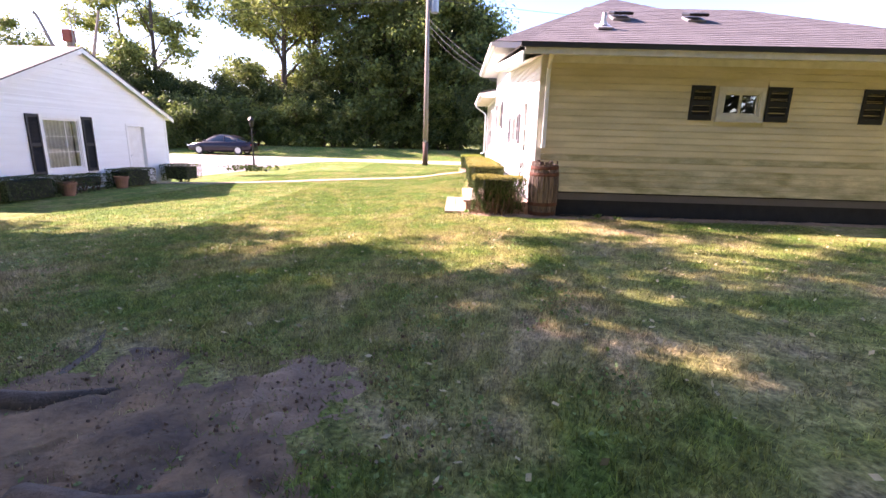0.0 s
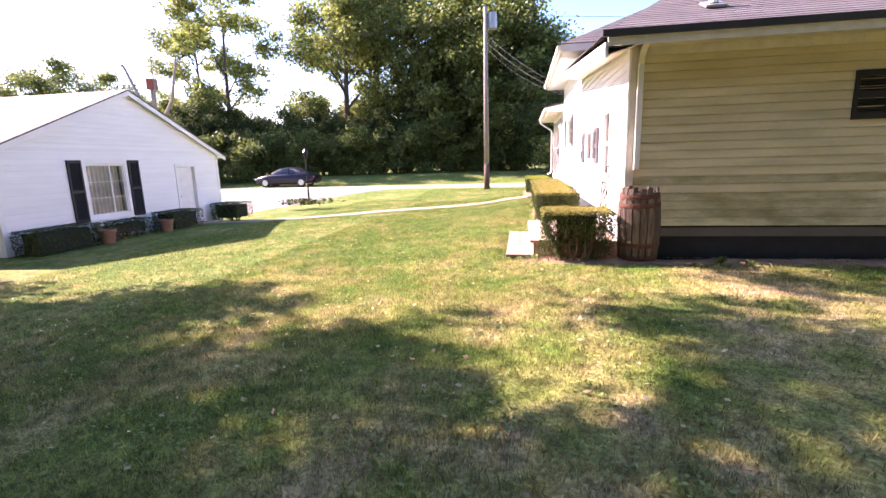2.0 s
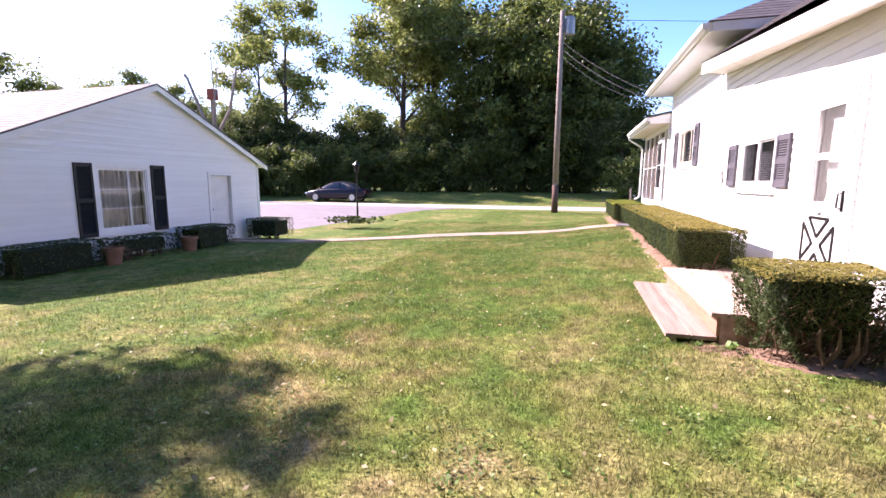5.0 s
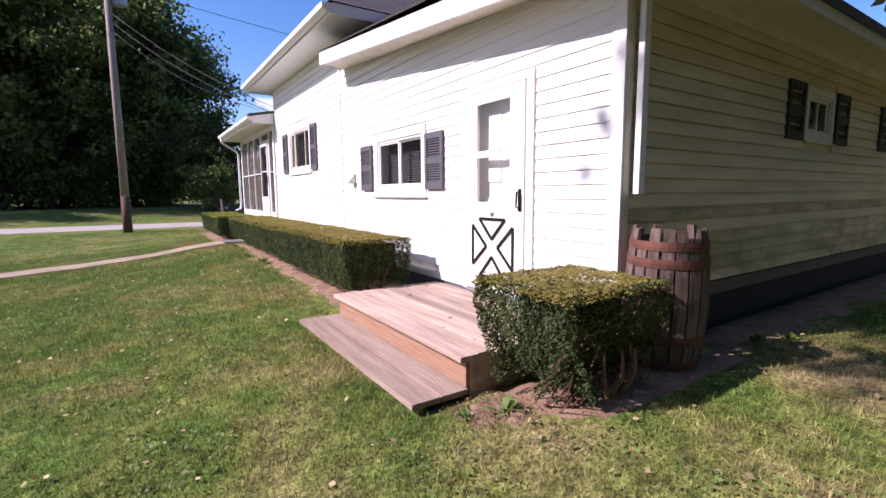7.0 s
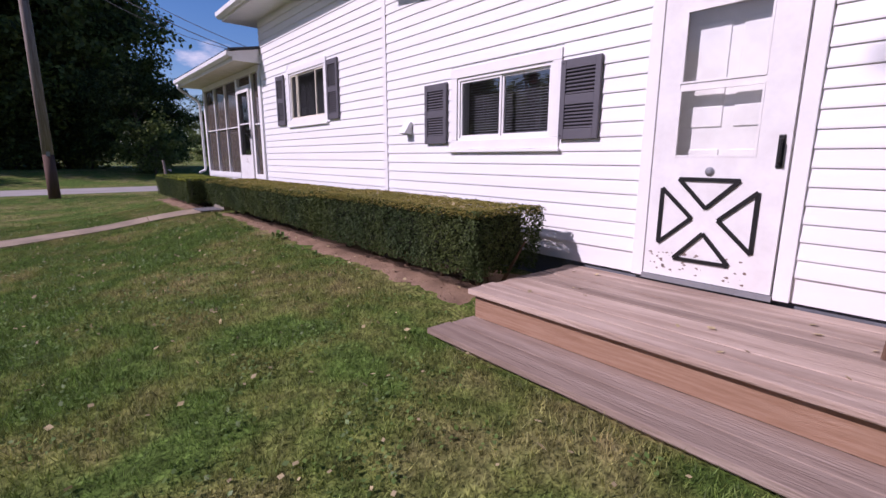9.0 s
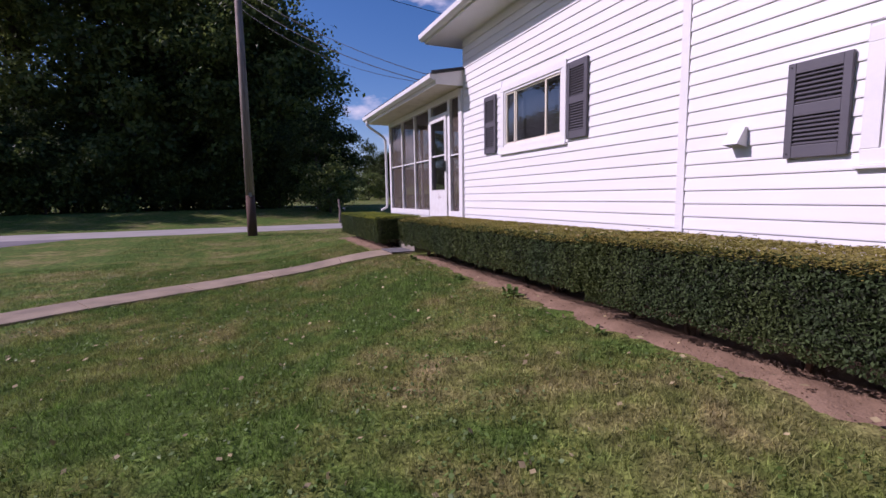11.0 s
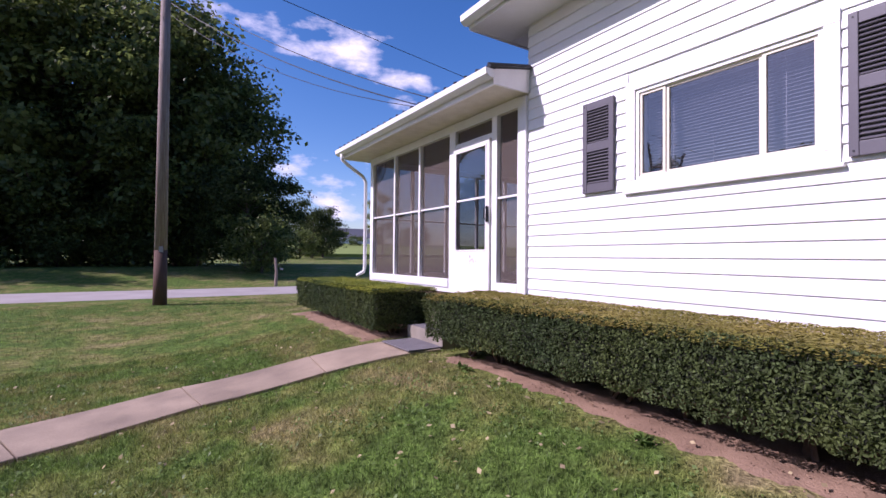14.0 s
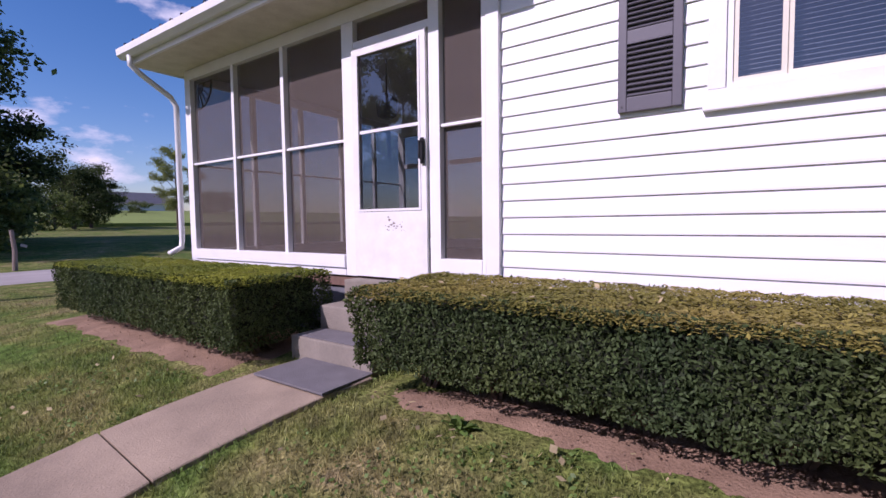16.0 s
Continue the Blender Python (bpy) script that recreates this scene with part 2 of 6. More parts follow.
M_MAT = mat("grey_rubber_mat", (0.17, 0.16, 0.165), 0.85, vary=0.2, scale=8, fine=150, bump=0.5)
M_ROAD = mat("asphalt_pale", (0.40, 0.36, 0.33), 0.9, vary=0.2, scale=1.0, fine=80, bump=0.3)
M_DRIVE = mat("asphalt_drive", (0.20, 0.175, 0.185), 0.9, vary=0.2, scale=1.0, fine=80, bump=0.3)
M_SOIL = mat("bare_soil", (0.33, 0.215, 0.14), 0.95, vary=0.35, scale=4, fine=70, bump=0.8, second=(0.195, 0.122, 0.078))
M_DARKSOIL = mat("root_soil", (0.27, 0.16, 0.085), 0.95, vary=0.6, scale=4, fine=30, bump=1.0, second=(0.07, 0.046, 0.034))
M_POLE = mat("pole_wood", (0.30, 0.255, 0.225), 0.85, vary=0.3, scale=4, fine=40, bump=0.4, second=(0.19, 0.13, 0.10), stretch=(8, 8, 0.5))
M_POLEBASE = mat("creosote_wood", (0.115, 0.062, 0.045), 0.85, vary=0.3, scale=4, fine=40, bump=0.4, stretch=(8, 8, 0.5))
M_WIRE = mat("black_wire", (0.03, 0.03, 0.035), 0.6, vary=0.1, bump=0)
M_GREYMETAL = mat("grey_metal", (0.32, 0.33, 0.35), 0.45, 0.5, vary=0.15, scale=4, fine=40, bump=0.05)
M_WHITEMETAL = mat("white_metal", (0.8, 0.8, 0.8), 0.35, 0.0, vary=0.05, scale=4, fine=40, bump=0.02)
# room surfaces: the dimness of the unlit interiors is put into this colour
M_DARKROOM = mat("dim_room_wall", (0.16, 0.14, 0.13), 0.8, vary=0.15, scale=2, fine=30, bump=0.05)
M_PORCHWALL = mat("porch_wall", (0.42, 0.40, 0.38), 0.7, vary=0.1, scale=2, fine=30, bump=0.05)
M_FLOORWOOD = mat("porch_floor", (0.20, 0.12, 0.09), 0.7, vary=0.3, scale=3, fine=30, bump=0.2, stretch=(1, 8, 1))
M_BLIND = mat("blind_slat", (0.34, 0.34, 0.36), 0.5, vary=0.06, scale=6, fine=30, bump=0.02)
M_CURTAIN = mat("lace_curtain", (0.74, 0.73, 0.72), 0.85, vary=0.25, scale=14, fine=60, bump=0.3, stretch=(1, 3, 0.6), translucent=0.3)
M_DOOR = mat("white_door_paint", (0.80, 0.79, 0.78), 0.4, vary=0.07, scale=7, fine=30, bump=0.05, second=(0.72, 0.70, 0.68))
M_GLASS = glass_mat("window_glass", (0.50, 0.53, 0.57), 2.5, 0.02)
M_DOORGLASS = glass_mat("door_glass", (0.95, 0.97, 0.97), 1.6, 0.03)
M_SCREEN = screen_mat("insect_screen", 0.38)
M_LAWN = lawn_mat("lawn_soil")
M_BLADE = lawn_mat("grass_blade", True)
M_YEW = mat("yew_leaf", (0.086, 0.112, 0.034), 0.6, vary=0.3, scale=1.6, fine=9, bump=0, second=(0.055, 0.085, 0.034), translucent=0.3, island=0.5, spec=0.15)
# clipped tops: browner growth, also lightened with the sunlight they catch
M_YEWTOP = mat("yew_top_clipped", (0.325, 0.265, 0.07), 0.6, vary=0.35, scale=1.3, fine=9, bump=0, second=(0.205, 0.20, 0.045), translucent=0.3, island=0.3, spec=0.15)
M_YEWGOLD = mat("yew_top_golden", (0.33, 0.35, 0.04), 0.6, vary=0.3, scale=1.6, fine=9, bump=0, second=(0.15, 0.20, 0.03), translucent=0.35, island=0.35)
# shade deep inside the hedges, put into a near-black colour
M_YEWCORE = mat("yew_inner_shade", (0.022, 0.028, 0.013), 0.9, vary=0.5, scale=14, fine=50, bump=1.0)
M_TWIG = mat("brown_twig", (0.16, 0.095, 0.06), 0.85, vary=0.3, scale=10, fine=40, bump=0.2)
M_BARK = mat("tree_bark", (0.115, 0.085, 0.065), 0.9, vary=0.4, scale=4, fine=25, bump=0.8, stretch=(3, 3, 0.6))
M_LEAF = mat("tree_leaf", (0.175, 0.215, 0.055), 0.5, vary=0.35, scale=0.4, fine=2.5, bump=0, second=(0.08, 0.115, 0.032), translucent=0.5, island=0.45)
M_LEAFMID = mat("tree_leaf_light", (0.28, 0.315, 0.085), 0.5, vary=0.35, scale=0.4, fine=2.5, bump=0, second=(0.14, 0.18, 0.05), translucent=0.55, island=0.5)
M_LEAFPALE = mat("tree_leaf_pale", (0.27, 0.30, 0.095), 0.5, vary=0.3, scale=0.5, fine=2.5, bump=0, second=(0.10, 0.135, 0.04), translucent=0.45, island=0.4)
M_LEAFDARK = mat("tree_leaf_dark", (0.090, 0.122, 0.036), 0.6, vary=0.35, scale=0.4, fine=2.5, bump=0, second=(0.032, 0.05, 0.019), translucent=0.42, island=0.5, spec=0.15)
M_WEED = mat("weed_leaf", (0.17, 0.27, 0.065), 0.5, vary=0.25, scale=4, fine=20, bump=0, translucent=0.4, island=0.35)
M_DEADLEAF = mat("dead_leaf", (0.50, 0.40, 0.22), 0.7, vary=0.3, scale=10, fine=40, bump=0.1, translucent=0.2, island=0.45)
M_CARPAINT = mat("dark_car_paint", (0.012, 0.007, 0.014), 0.28, vary=0.05, scale=2, fine=30, bump=0, spec=0.35)
M_CARGLASS = mat("car_glass", (0.012, 0.014, 0.016), 0.05, vary=0.05, scale=2, fine=30, bump=0, spec=0.8)
M_TYRE = mat("tyre_rubber", (0.02, 0.02, 0.02), 0.8, vary=0.2, scale=10, fine=60, bump=0.2)
M_RIM = mat("alloy_rim", (0.45, 0.45, 0.47), 0.3, 0.8, vary=0.1, scale=10, fine=60, bump=0)
M_HEADLIGHT = mat("lamp_lens", (0.75, 0.78, 0.8), 0.1, vary=0.05, scale=10, fine=60, bump=0, spec=0.8)
M_REDLENS = mat("red_lens", (0.30, 0.02, 0.02), 0.15, vary=0.05, scale=10, fine=60, bump=0, spec=0.8)
M_TERRA = mat("terracotta", (0.26, 0.135, 0.09), 0.85, vary=0.25, scale=8, fine=50, bump=0.2)
M_BRICK = mat("red_brick", (0.30, 0.075, 0.05), 0.85, vary=0.25, scale=8, fine=50, bump=0.3)
M_FIELD = mat("crop_field", (0.20, 0.26, 0.05), 0.9, vary=0.25, scale=0.15, fine=1.2, bump=0.5)
M_HOUSEROOF = mat("far_roof", (0.13, 0.13, 0.15), 0.8, vary=0.15, scale=1, fine=8, bump=0.1)


# ---- mesh helpers ----
def part(name, bm, material, parent=None, label=""):
    me = bpy.data.meshes.new(name)
    bm.to_mesh(me)
    bm.free()
    ob = new(name, me)
    me.materials.append(material)
    if parent is not None:
        ob.parent = parent
    if label:
        tagged(ob, label=label)
    return ob


def raw(name, verts, faces, material, parent=None, label=""):
    me = bpy.data.meshes.new(name)
    me.from_pydata(verts, [], faces)
    me.update()
    me.materials.append(material)
    ob = new(name, me)
    if parent is not None:
        ob.parent = parent
    if label:
        tagged(ob, label=label)
    return ob


def thing(name, at, label, category, group="", kind=""):
    ob = new(name)
    ob.empty_display_size = 0.1
    ob.matrix_basis = Matrix.Translation(at) if not isinstance(at, Matrix) else at
    return tagged(ob, label, category, group, kind)


def box(bm, x0, x1, y0, y1, z0, z1, bevel=0.0, m=None):
    r = bmesh.ops.create_cube(bm, size=1.0)
    vs = r["verts"]
    bmesh.ops.scale(bm, vec=(x1 - x0, y1 - y0, z1 - z0), verts=vs)
    bmesh.ops.translate(bm, vec=((x0 + x1) / 2, (y0 + y1) / 2, (z0 + z1) / 2), verts=vs)
    if bevel:
        es = list({e for v in vs for e in v.link_edges})
        r = bmesh.ops.bevel(bm, geom=es, offset=bevel, segments=2, affect="EDGES", profile=0.6)
        vs = list({v for f in r["faces"] for v in f.verts} | {v for v in vs if v.is_valid})
    if m is not None:
        bmesh.ops.transform(bm, matrix=m, verts=[v for v in vs if v.is_valid])
    return bm


def bx(*a, bevel=0.0, m=None):
    return box(bmesh.new(), *a, bevel=bevel, m=m)


def quad(*pts):
    bm = bmesh.new()
    bm.faces.new([bm.verts.new(p) for p in pts])
    return bm


def tube(bm, pts, radii, sides=8, cap=True):
    """A tube through the points, with one radius each."""
    rings = []
    n = len(pts)
    for i, p in enumerate(pts):
        p = Vector(p)
        a, b = Vector(pts[max(i - 1, 0)]), Vector(pts[min(i + 1, n - 1)])
        d = (b - a).normalized() if (b - a).length > 1e-6 else Vector((0, 0, 1))
        u = d.cross(Vector((0.31, 0.95, 0.05)) if abs(d.y) < 0.9 else Vector((1, 0, 0))).normalized()
        w = d.cross(u)
        r = radii[i] if hasattr(radii, "__len__") else radii
        rings.append([bm.verts.new(p + (u * math.cos(k * 2 * math.pi / sides) + w * math.sin(k * 2 * math.pi / sides)) * r) for k in range(sides)])
    for a, b in zip(rings, rings[1:]):
        for k in range(sides):
            bm.faces.new((a[k], a[(k + 1) % sides], b[(k + 1) % sides], b[k]))
    if cap:
        bm.faces.new(list(reversed(rings[0])))
        bm.faces.new(rings[-1])
    return bm


def lathe(bm, profile, sides=24, m=None):
    rings = [[bm.verts.new((r * math.cos(k * 2 * math.pi / sides), r * math.sin(k * 2 * math.pi / sides), z)) for k in range(sides)] for r, z in profile]
    for a, b in zip(rings, rings[1:]):
        for k in range(sides):
            bm.faces.new((a[k], a[(k + 1) % sides], b[(k + 1) % sides], b[k]))
    bm.faces.new(list(reversed(rings[0])))
    bm.faces.new(rings[-1])
    if m is not None:
        bmesh.ops.transform(bm, matrix=m, verts=bm.verts)
    return bm


def smooth(ob, angle=None):
    for p in ob.data.polygons:
        p.use_smooth = True
    return ob


def poly_slab(bm, pts, thick):
    """A flat or sloped polygon with thickness downwards."""
    top = [bm.verts.new(p) for p in pts]
    low = [bm.verts.new((p[0], p[1], p[2] - thick)) for p in pts]
    bm.faces.new(top)
    bm.faces.new(list(reversed(low)))
    n = len(pts)
    for i in range(n):
        bm.faces.new((top[i], low[i], low[(i + 1) % n], top[(i + 1) % n]))
    bmesh.ops.recalc_face_normals(bm, faces=bm.faces)
    return bm


def step01(a, b, v):
    t = min(max((v - a) / (b - a), 0.0), 1.0)
    return t * t * (3 - 2 * t)


def ground_z(x, y):
    """Height of the lawn over the plan: a gentle bank that climbs towards the house."""
    z = 0.14 + 0.06 * min(max(x + 1.0, -1.5), 1.6) + 0.016 * max(min(x + 2.5, 0.0), -9.0)
    z += 0.17 * (1 - step01(1.5, 7.0, y)) - 0.15 * step01(11.5, 16.5, y) * step01(0.4, -1.7, x)
    z -= 0.10 * step01(-0.35, 0.05, x) * step01(7.2, 7.7, y) * (1 - step01(9.9, 10.4, y))
    far = step01(21.0, 27.5, y)
    z = z * (1 - far)
    z += 0.6 * step01(33.5, 42.0, y) + 4.2 * step01(58.0, 170.0, y)
    return z


def cells(us, zs, openings):
    """Cells of a wall cut by openings: True where solid."""
    grid = {}
    for i in range(len(us) - 1):
        for k in range(len(zs) - 1):
            cu, cz = (us[i] + us[i + 1]) / 2, (zs[k] + zs[k + 1]) / 2
            grid[i, k] = not any(a < cu < b and c < cz < d for a, b, c, d in openings)
    return grid


def wall_body(name, origin, along, inward, length, z0, z1, thick, openings, material, label):
    """An upright wall with real openings through it."""
    us = sorted({0.0, length, *[v for o in openings for v in o[:2]]})
    zs = sorted({z0, z1, *[v for o in openings for v in o[2:]]})
    g = cells(us, zs, openings)
    o, a, q = Vector(origin), Vector(along), Vector(inward)
    verts, faces, index = [], [], {}

    def vert(u, z, d):
        key = (round(u, 4), round(z, 4), d)
        if key not in index:
            index[key] = len(verts)
            verts.append(tuple(o + a * u + q * (thick * d) + Vector((0, 0, z))))
        return index[key]

    for (i, k), solid in g.items():
        if not solid:
            continue
        u0, u1, c0, c1 = us[i], us[i + 1], zs[k], zs[k + 1]
        faces.append((vert(u0, c0, 0), vert(u1, c0, 0), vert(u1, c1, 0), vert(u0, c1, 0)))
        faces.append((vert(u0, c0, 1), vert(u0, c1, 1), vert(u1, c1, 1), vert(u1, c0, 1)))
        if not g.get((i - 1, k)):
            faces.append((vert(u0, c0, 0), vert(u0, c1, 0), vert(u0, c1, 1), vert(u0, c0, 1)))
        if not g.get((i + 1, k)):
            faces.append((vert(u1, c0, 0), vert(u1, c0, 1), vert(u1, c1, 1), vert(u1, c1, 0)))
        if not g.get((i, k - 1)):
            faces.append((vert(u0, c0, 0), vert(u0, c0, 1), vert(u1, c0, 1), vert(u1, c0, 0)))
        if not g.get((i, k + 1)):
            faces.append((vert(u0, c1, 0), vert(u1, c1, 0), vert(u1, c1, 1), vert(u0, c1, 1)))
    ob = raw(name, verts, faces, material)
    return tagged(ob, label, "wall", kind="structure")


def clapboards(parent, origin, along, outward, length, z0, z1, lap, openings, material, top=None, butt=0.016, gap=0.0, low=None):
    """Lapped boards, each a piece of its own; top(u) gives a sloping upper limit."""
    o, a, q = Vector(origin), Vector(along), Vector(outward)
    n = int(math.ceil((z1 - z0) / lap - 1e-6))
    for k in range(n):
        c0 = z0 + k * lap
        c1 = min(c0 + lap, z1)
        spans = [(0.0, length)]
        for u0, u1, w0, w1 in openings:
            if w0 < c1 - 0.01 and w1 > c0 + 0.01:
                spans = [s for p, r in spans for s in ((p, min(r, u0)), (max(p, u1), r)) if s[1] - s[0] > 0.02]
        for u0, u1 in spans:
            if top is not None:
                lo = [u for u in (u0 + (u1 - u0) * j / 40 for j in range(41)) if top(u) > c0 + 0.02]
                if not lo:
                    continue
                u0, u1 = lo[0], lo[-1]
                if u1 - u0 < 0.05:
                    continue
            h0, h1 = ((min(c1 + 0.012, top(u)) if top is not None else c1) for u in (u0, u1))
            prof = ((0.004, 0.0), (butt, 0.0), (butt + 0.0005, 0.012))
            vs = []
            for u, h in ((u0, h0), (u1, h1)):
                p = o + a * u
                for d, dz in prof:
                    vs.append(tuple(p + q * d + Vector((0, 0, c0 + dz))))
                vs.append(tuple(p + q * (0.004 + gap) + Vector((0, 0, h - gap))))
            fs = [(0, 1, 5, 4), (1, 2, 6, 5), (2, 3, 7, 6), (3, 2, 1, 0), (4, 5, 6, 7), (3, 0, 4, 7)]
            ob = raw("clapboard", vs, fs, low if low is not None and k in (0, 1, 2, 3, 5) else material, parent)


# ---- ground ----
def make_ground():
    xs = np.unique(np.concatenate([np.linspace(-240, -30, 15), np.linspace(-30, -6, 25), np.linspace(-6, 6, 61), np.linspace(6, 30, 25), np.linspace(30, 240, 15)]))
    ys = np.unique(np.concatenate([np.linspace(-60, -4, 12), np.linspace(-4, 24, 113), np.linspace(24, 60, 37), np.linspace(60, 600, 28)]))
    verts = [(float(x), float(y), ground_z(x, y) + 0.012 * noise.noise((x * 1.7, y * 1.7, 0)) * (1 if abs(x) < 12 and y < 26 else 0)) for y in ys for x in xs]
    nx = len(xs)
    faces = [(j * nx + i, j * nx + i + 1, (j + 1) * nx + i + 1, (j + 1) * nx + i) for j in range(len(ys) - 1) for i in range(nx - 1)]
    ob = smooth(raw("ground", verts, faces, M_LAWN))
    return tagged(ob, "mown lawn with green and dry straw-coloured patches", "lawn", kind="structure")


make_ground()


def strip(name, left, right, material, lift, label, category, rows=60, cols=6, rough=0.02):
    """A sheet laid on the lawn between two lines, each a function of 0..1."""
    verts = []
    for i in range(rows + 1):
        t = i / rows
        a, b = Vector(left(t)), Vector(right(t))
        for k in range(cols + 1):
            p = a.lerp(b, k / cols)
            edge = min(min(k, cols - k) / cols, 2.0 * min(i, rows - i) / rows) if rough else min(k, cols - k) / cols
            verts.append((p.x, p.y, ground_z(p.x, p.y) + (lift * (0.15 + min(1, edge * 6) * 0.85) if rough == 0 else lift * (min(1, edge * 5) * 1.15 - 0.55) + rough * (0.7 * noise.noise((p.x * 5, p.y * 5, 3)) + 0.4 * noise.noise((p.x * 17, p.y * 17, 3))))))
    faces = [(i * (cols + 1) + k, i * (cols + 1) + k + 1, (i + 1) * (cols + 1) + k + 1, (i + 1) * (cols + 1) + k) for i in range(rows) for k in range(cols)]
    ob = smooth(raw(name, verts, faces, material))
    return tagged(ob, label, category, kind="structure")


def bed_edge(y):
    return 0.36 + 0.10 * noise.noise((y * 0.9, 2.0, 0)) + 0.09 * noise.noise((y * 4.0, 5.0, 0)) - 0.12 * (1 - step01(10.0, 12.0, y)) + 0.12 * step01(14.0, 16.3, y)


strip("soil_bed", lambda t: (bed_edge(9.9 + 7.75 * t), 9.9 + 7.75 * t), lambda t: (1.52, 9.9 + 7.75 * t), M_SOIL, 0.03, "bare reddish soil bed under the long clipped hedge", "soil", 300, 14, 0.016)
strip("soil_bed", lambda t: (0.16 + 0.10 * noise.noise((t * 9, 1, 7)), 18.62 + 3.8 * t), lambda t: (1.5, 18.62 + 3.8 * t), M_SOIL, 0.03, "bare reddish soil bed under the porch hedge", "soil", 90, 10, 0.016)
strip("soil_bed", lambda t: (0.15 + 0.22 * t + 0.14 * noise.noise((t * 7, 4, 7)), 7.74 - 0.86 * t), lambda t: (1.52 + 1.1 * t, 7.74 - 0.86 * t + 0.25 * t * noise.noise((t * 8, 4, 9))), M_SOIL, 0.03, "bare soil round the corner hedge and barrel", "soil", 60, 18, 0.016)
strip("soil_bed", lambda t: (2.0 + 7.5 * t, 6.95 + 0.18 * noise.noise((t * 14, 8, 1))), lambda t: (2.0 + 7.5 * t, 7.6), M_SOIL, 0.03, "bare soil with debris along the shaded house wall", "soil", 140, 8, 0.02)


def dirt_disc(cx, cy, r, seed, material, label):
    """A worn patch that rises a little out of the grass with a ragged rim."""
    verts, faces, na, nr = [], [], 72, 18
    for k in range(nr + 1):
        q = k / nr
        for i in range(na):
            a = i * 2 * math.pi / na
            rr = r * q * (1 + 0.35 * noise.noise((math.cos(a) * 1.3, math.sin(a) * 1.3, seed)))
            x, y = cx + rr * math.cos(a), cy + rr * math.sin(a)
            lump = min(1.0, r) ** 1.5 * 0.045 * noise.noise((x * 2.5, y * 2.5, seed)) + 0.03 * noise.noise((x * 8, y * 8, seed)) + 0.015 * noise.noise((x * 22, y * 22, seed))
            verts.append((x, y, ground_z(x, y) + (0.040 - 0.085 * q ** 2.5) * min(1.0, 0.3 + 0.5 * r) + 0.8 * lump))
    faces = [(k * na + i, k * na + (i + 1) % na, (k + 1) * na + (i + 1) % na, (k + 1) * na + i) for k in range(nr) for i in range(na)]
    return tagged(smooth(raw("dirt_patch", verts, faces, material)), label, "soil", kind="structure")


dirt_disc(-1.55, 0.45, 1.05, 2, M_DARKSOIL, "trampled dark dirt and roots beneath a shade tree")
dirt_disc(-0.85, 0.10, 0.75, 3, M_DARKSOIL, "trampled dark dirt between the roots and the grass")
dirt_disc(-0.62, 0.98, 0.42, 5, M_SOIL, "pale worn dirt patch in the lawn")
dirt_disc(0.32, 7.45, 0.34, 7, M_SOIL, "bare soil at the end of the plank steps")


def road_mid(t):
    x = -140 + 280 * t
    return x, 31.2 + 0.0012 * (x + 4) ** 2 * 0.35


strip("road", lambda t: (road_mid(t)[0], road_mid(t)[1] + 1.9), lambda t: (road_mid(t)[0], road_mid(t)[1] - 1.9), M_ROAD, 0.02, "narrow pale grey country road", "road", 140, 4, 0.0)
strip("driveway", lambda t: (-22 + 1.0 * t, 18.0 + 11.4 * t), lambda t: (-10.6 + 3.4 * t * t, 18.0 + 11.4 * t), M_DRIVE, 0.022, "grey asphalt driveway beside the white outbuilding", "driveway", 40, 8, 0.0)

# ---- walkway of concrete slabs ----
WALK = [(0.78, 18.1), (-0.5, 18.26), (-1.68, 18.28), (-2.88, 17.88), (-4.1, 17.35), (-5.1, 16.75), (-6.1, 15.95), (-7.1, 15.15), (-8.1, 14.4), (-9.9, 14.0)]
walkway = thing("walkway", (0, 0, 0), "narrow pinkish grey concrete slab walkway", "walkway", kind="structure")
def walk_side(i):
    """Sideways half-width of the walkway at one of its joints."""
    a, b = WALK[max(i - 1, 0)], WALK[min(i + 1, len(WALK) - 1)]
    d = Vector((b[0] - a[0], b[1] - a[1], 0)).normalized()
    return Vector((-d.y, d.x, 0)) * 0.375


for i, ((xa, ya), (xb, yb)) in enumerate(zip(WALK, WALK[1:])):
    d = Vector((xb - xa, yb - ya, 0)).normalized() * 0.007
    a, b = Vector((xa, ya, 0)) + d, Vector((xb, yb, 0)) - d
    bm = bmesh.new()
    rows = 4
    ends = [(a.lerp(b, k / rows), walk_side(i).lerp(walk_side(i + 1), k / rows)) for k in range(rows + 1)]
    rings = []
    for p, side in ends:
        z0, z1 = (ground_z(q.x, q.y) + 0.03 for q in (p + side, p - side))
        rings.append([bm.verts.new(v) for v in ((p.x + side.x, p.y + side.y, z0 - 0.1), (p.x + side.x, p.y + side.y, z0 - 0.006), (p.x + side.x * 0.985, p.y + side.y * 0.985, z0), (p.x - side.x * 0.985, p.y - side.y * 0.985, z1), (p.x - side.x, p.y - side.y, z1 - 0.006), (p.x - side.x, p.y - side.y, z1 - 0.1))])
    for p, q in zip(rings, rings[1:]):
        for k in range(6):
            bm.faces.new((p[k], p[(k + 1) % 6], q[(k + 1) % 6], q[k]))
    bm.faces.new(rings[0][::-1]), bm.faces.new(rings[-1])
    bmesh.ops.recalc_face_normals(bm, faces=bm.faces)
    part("slab", bm, M_CONC, walkway)


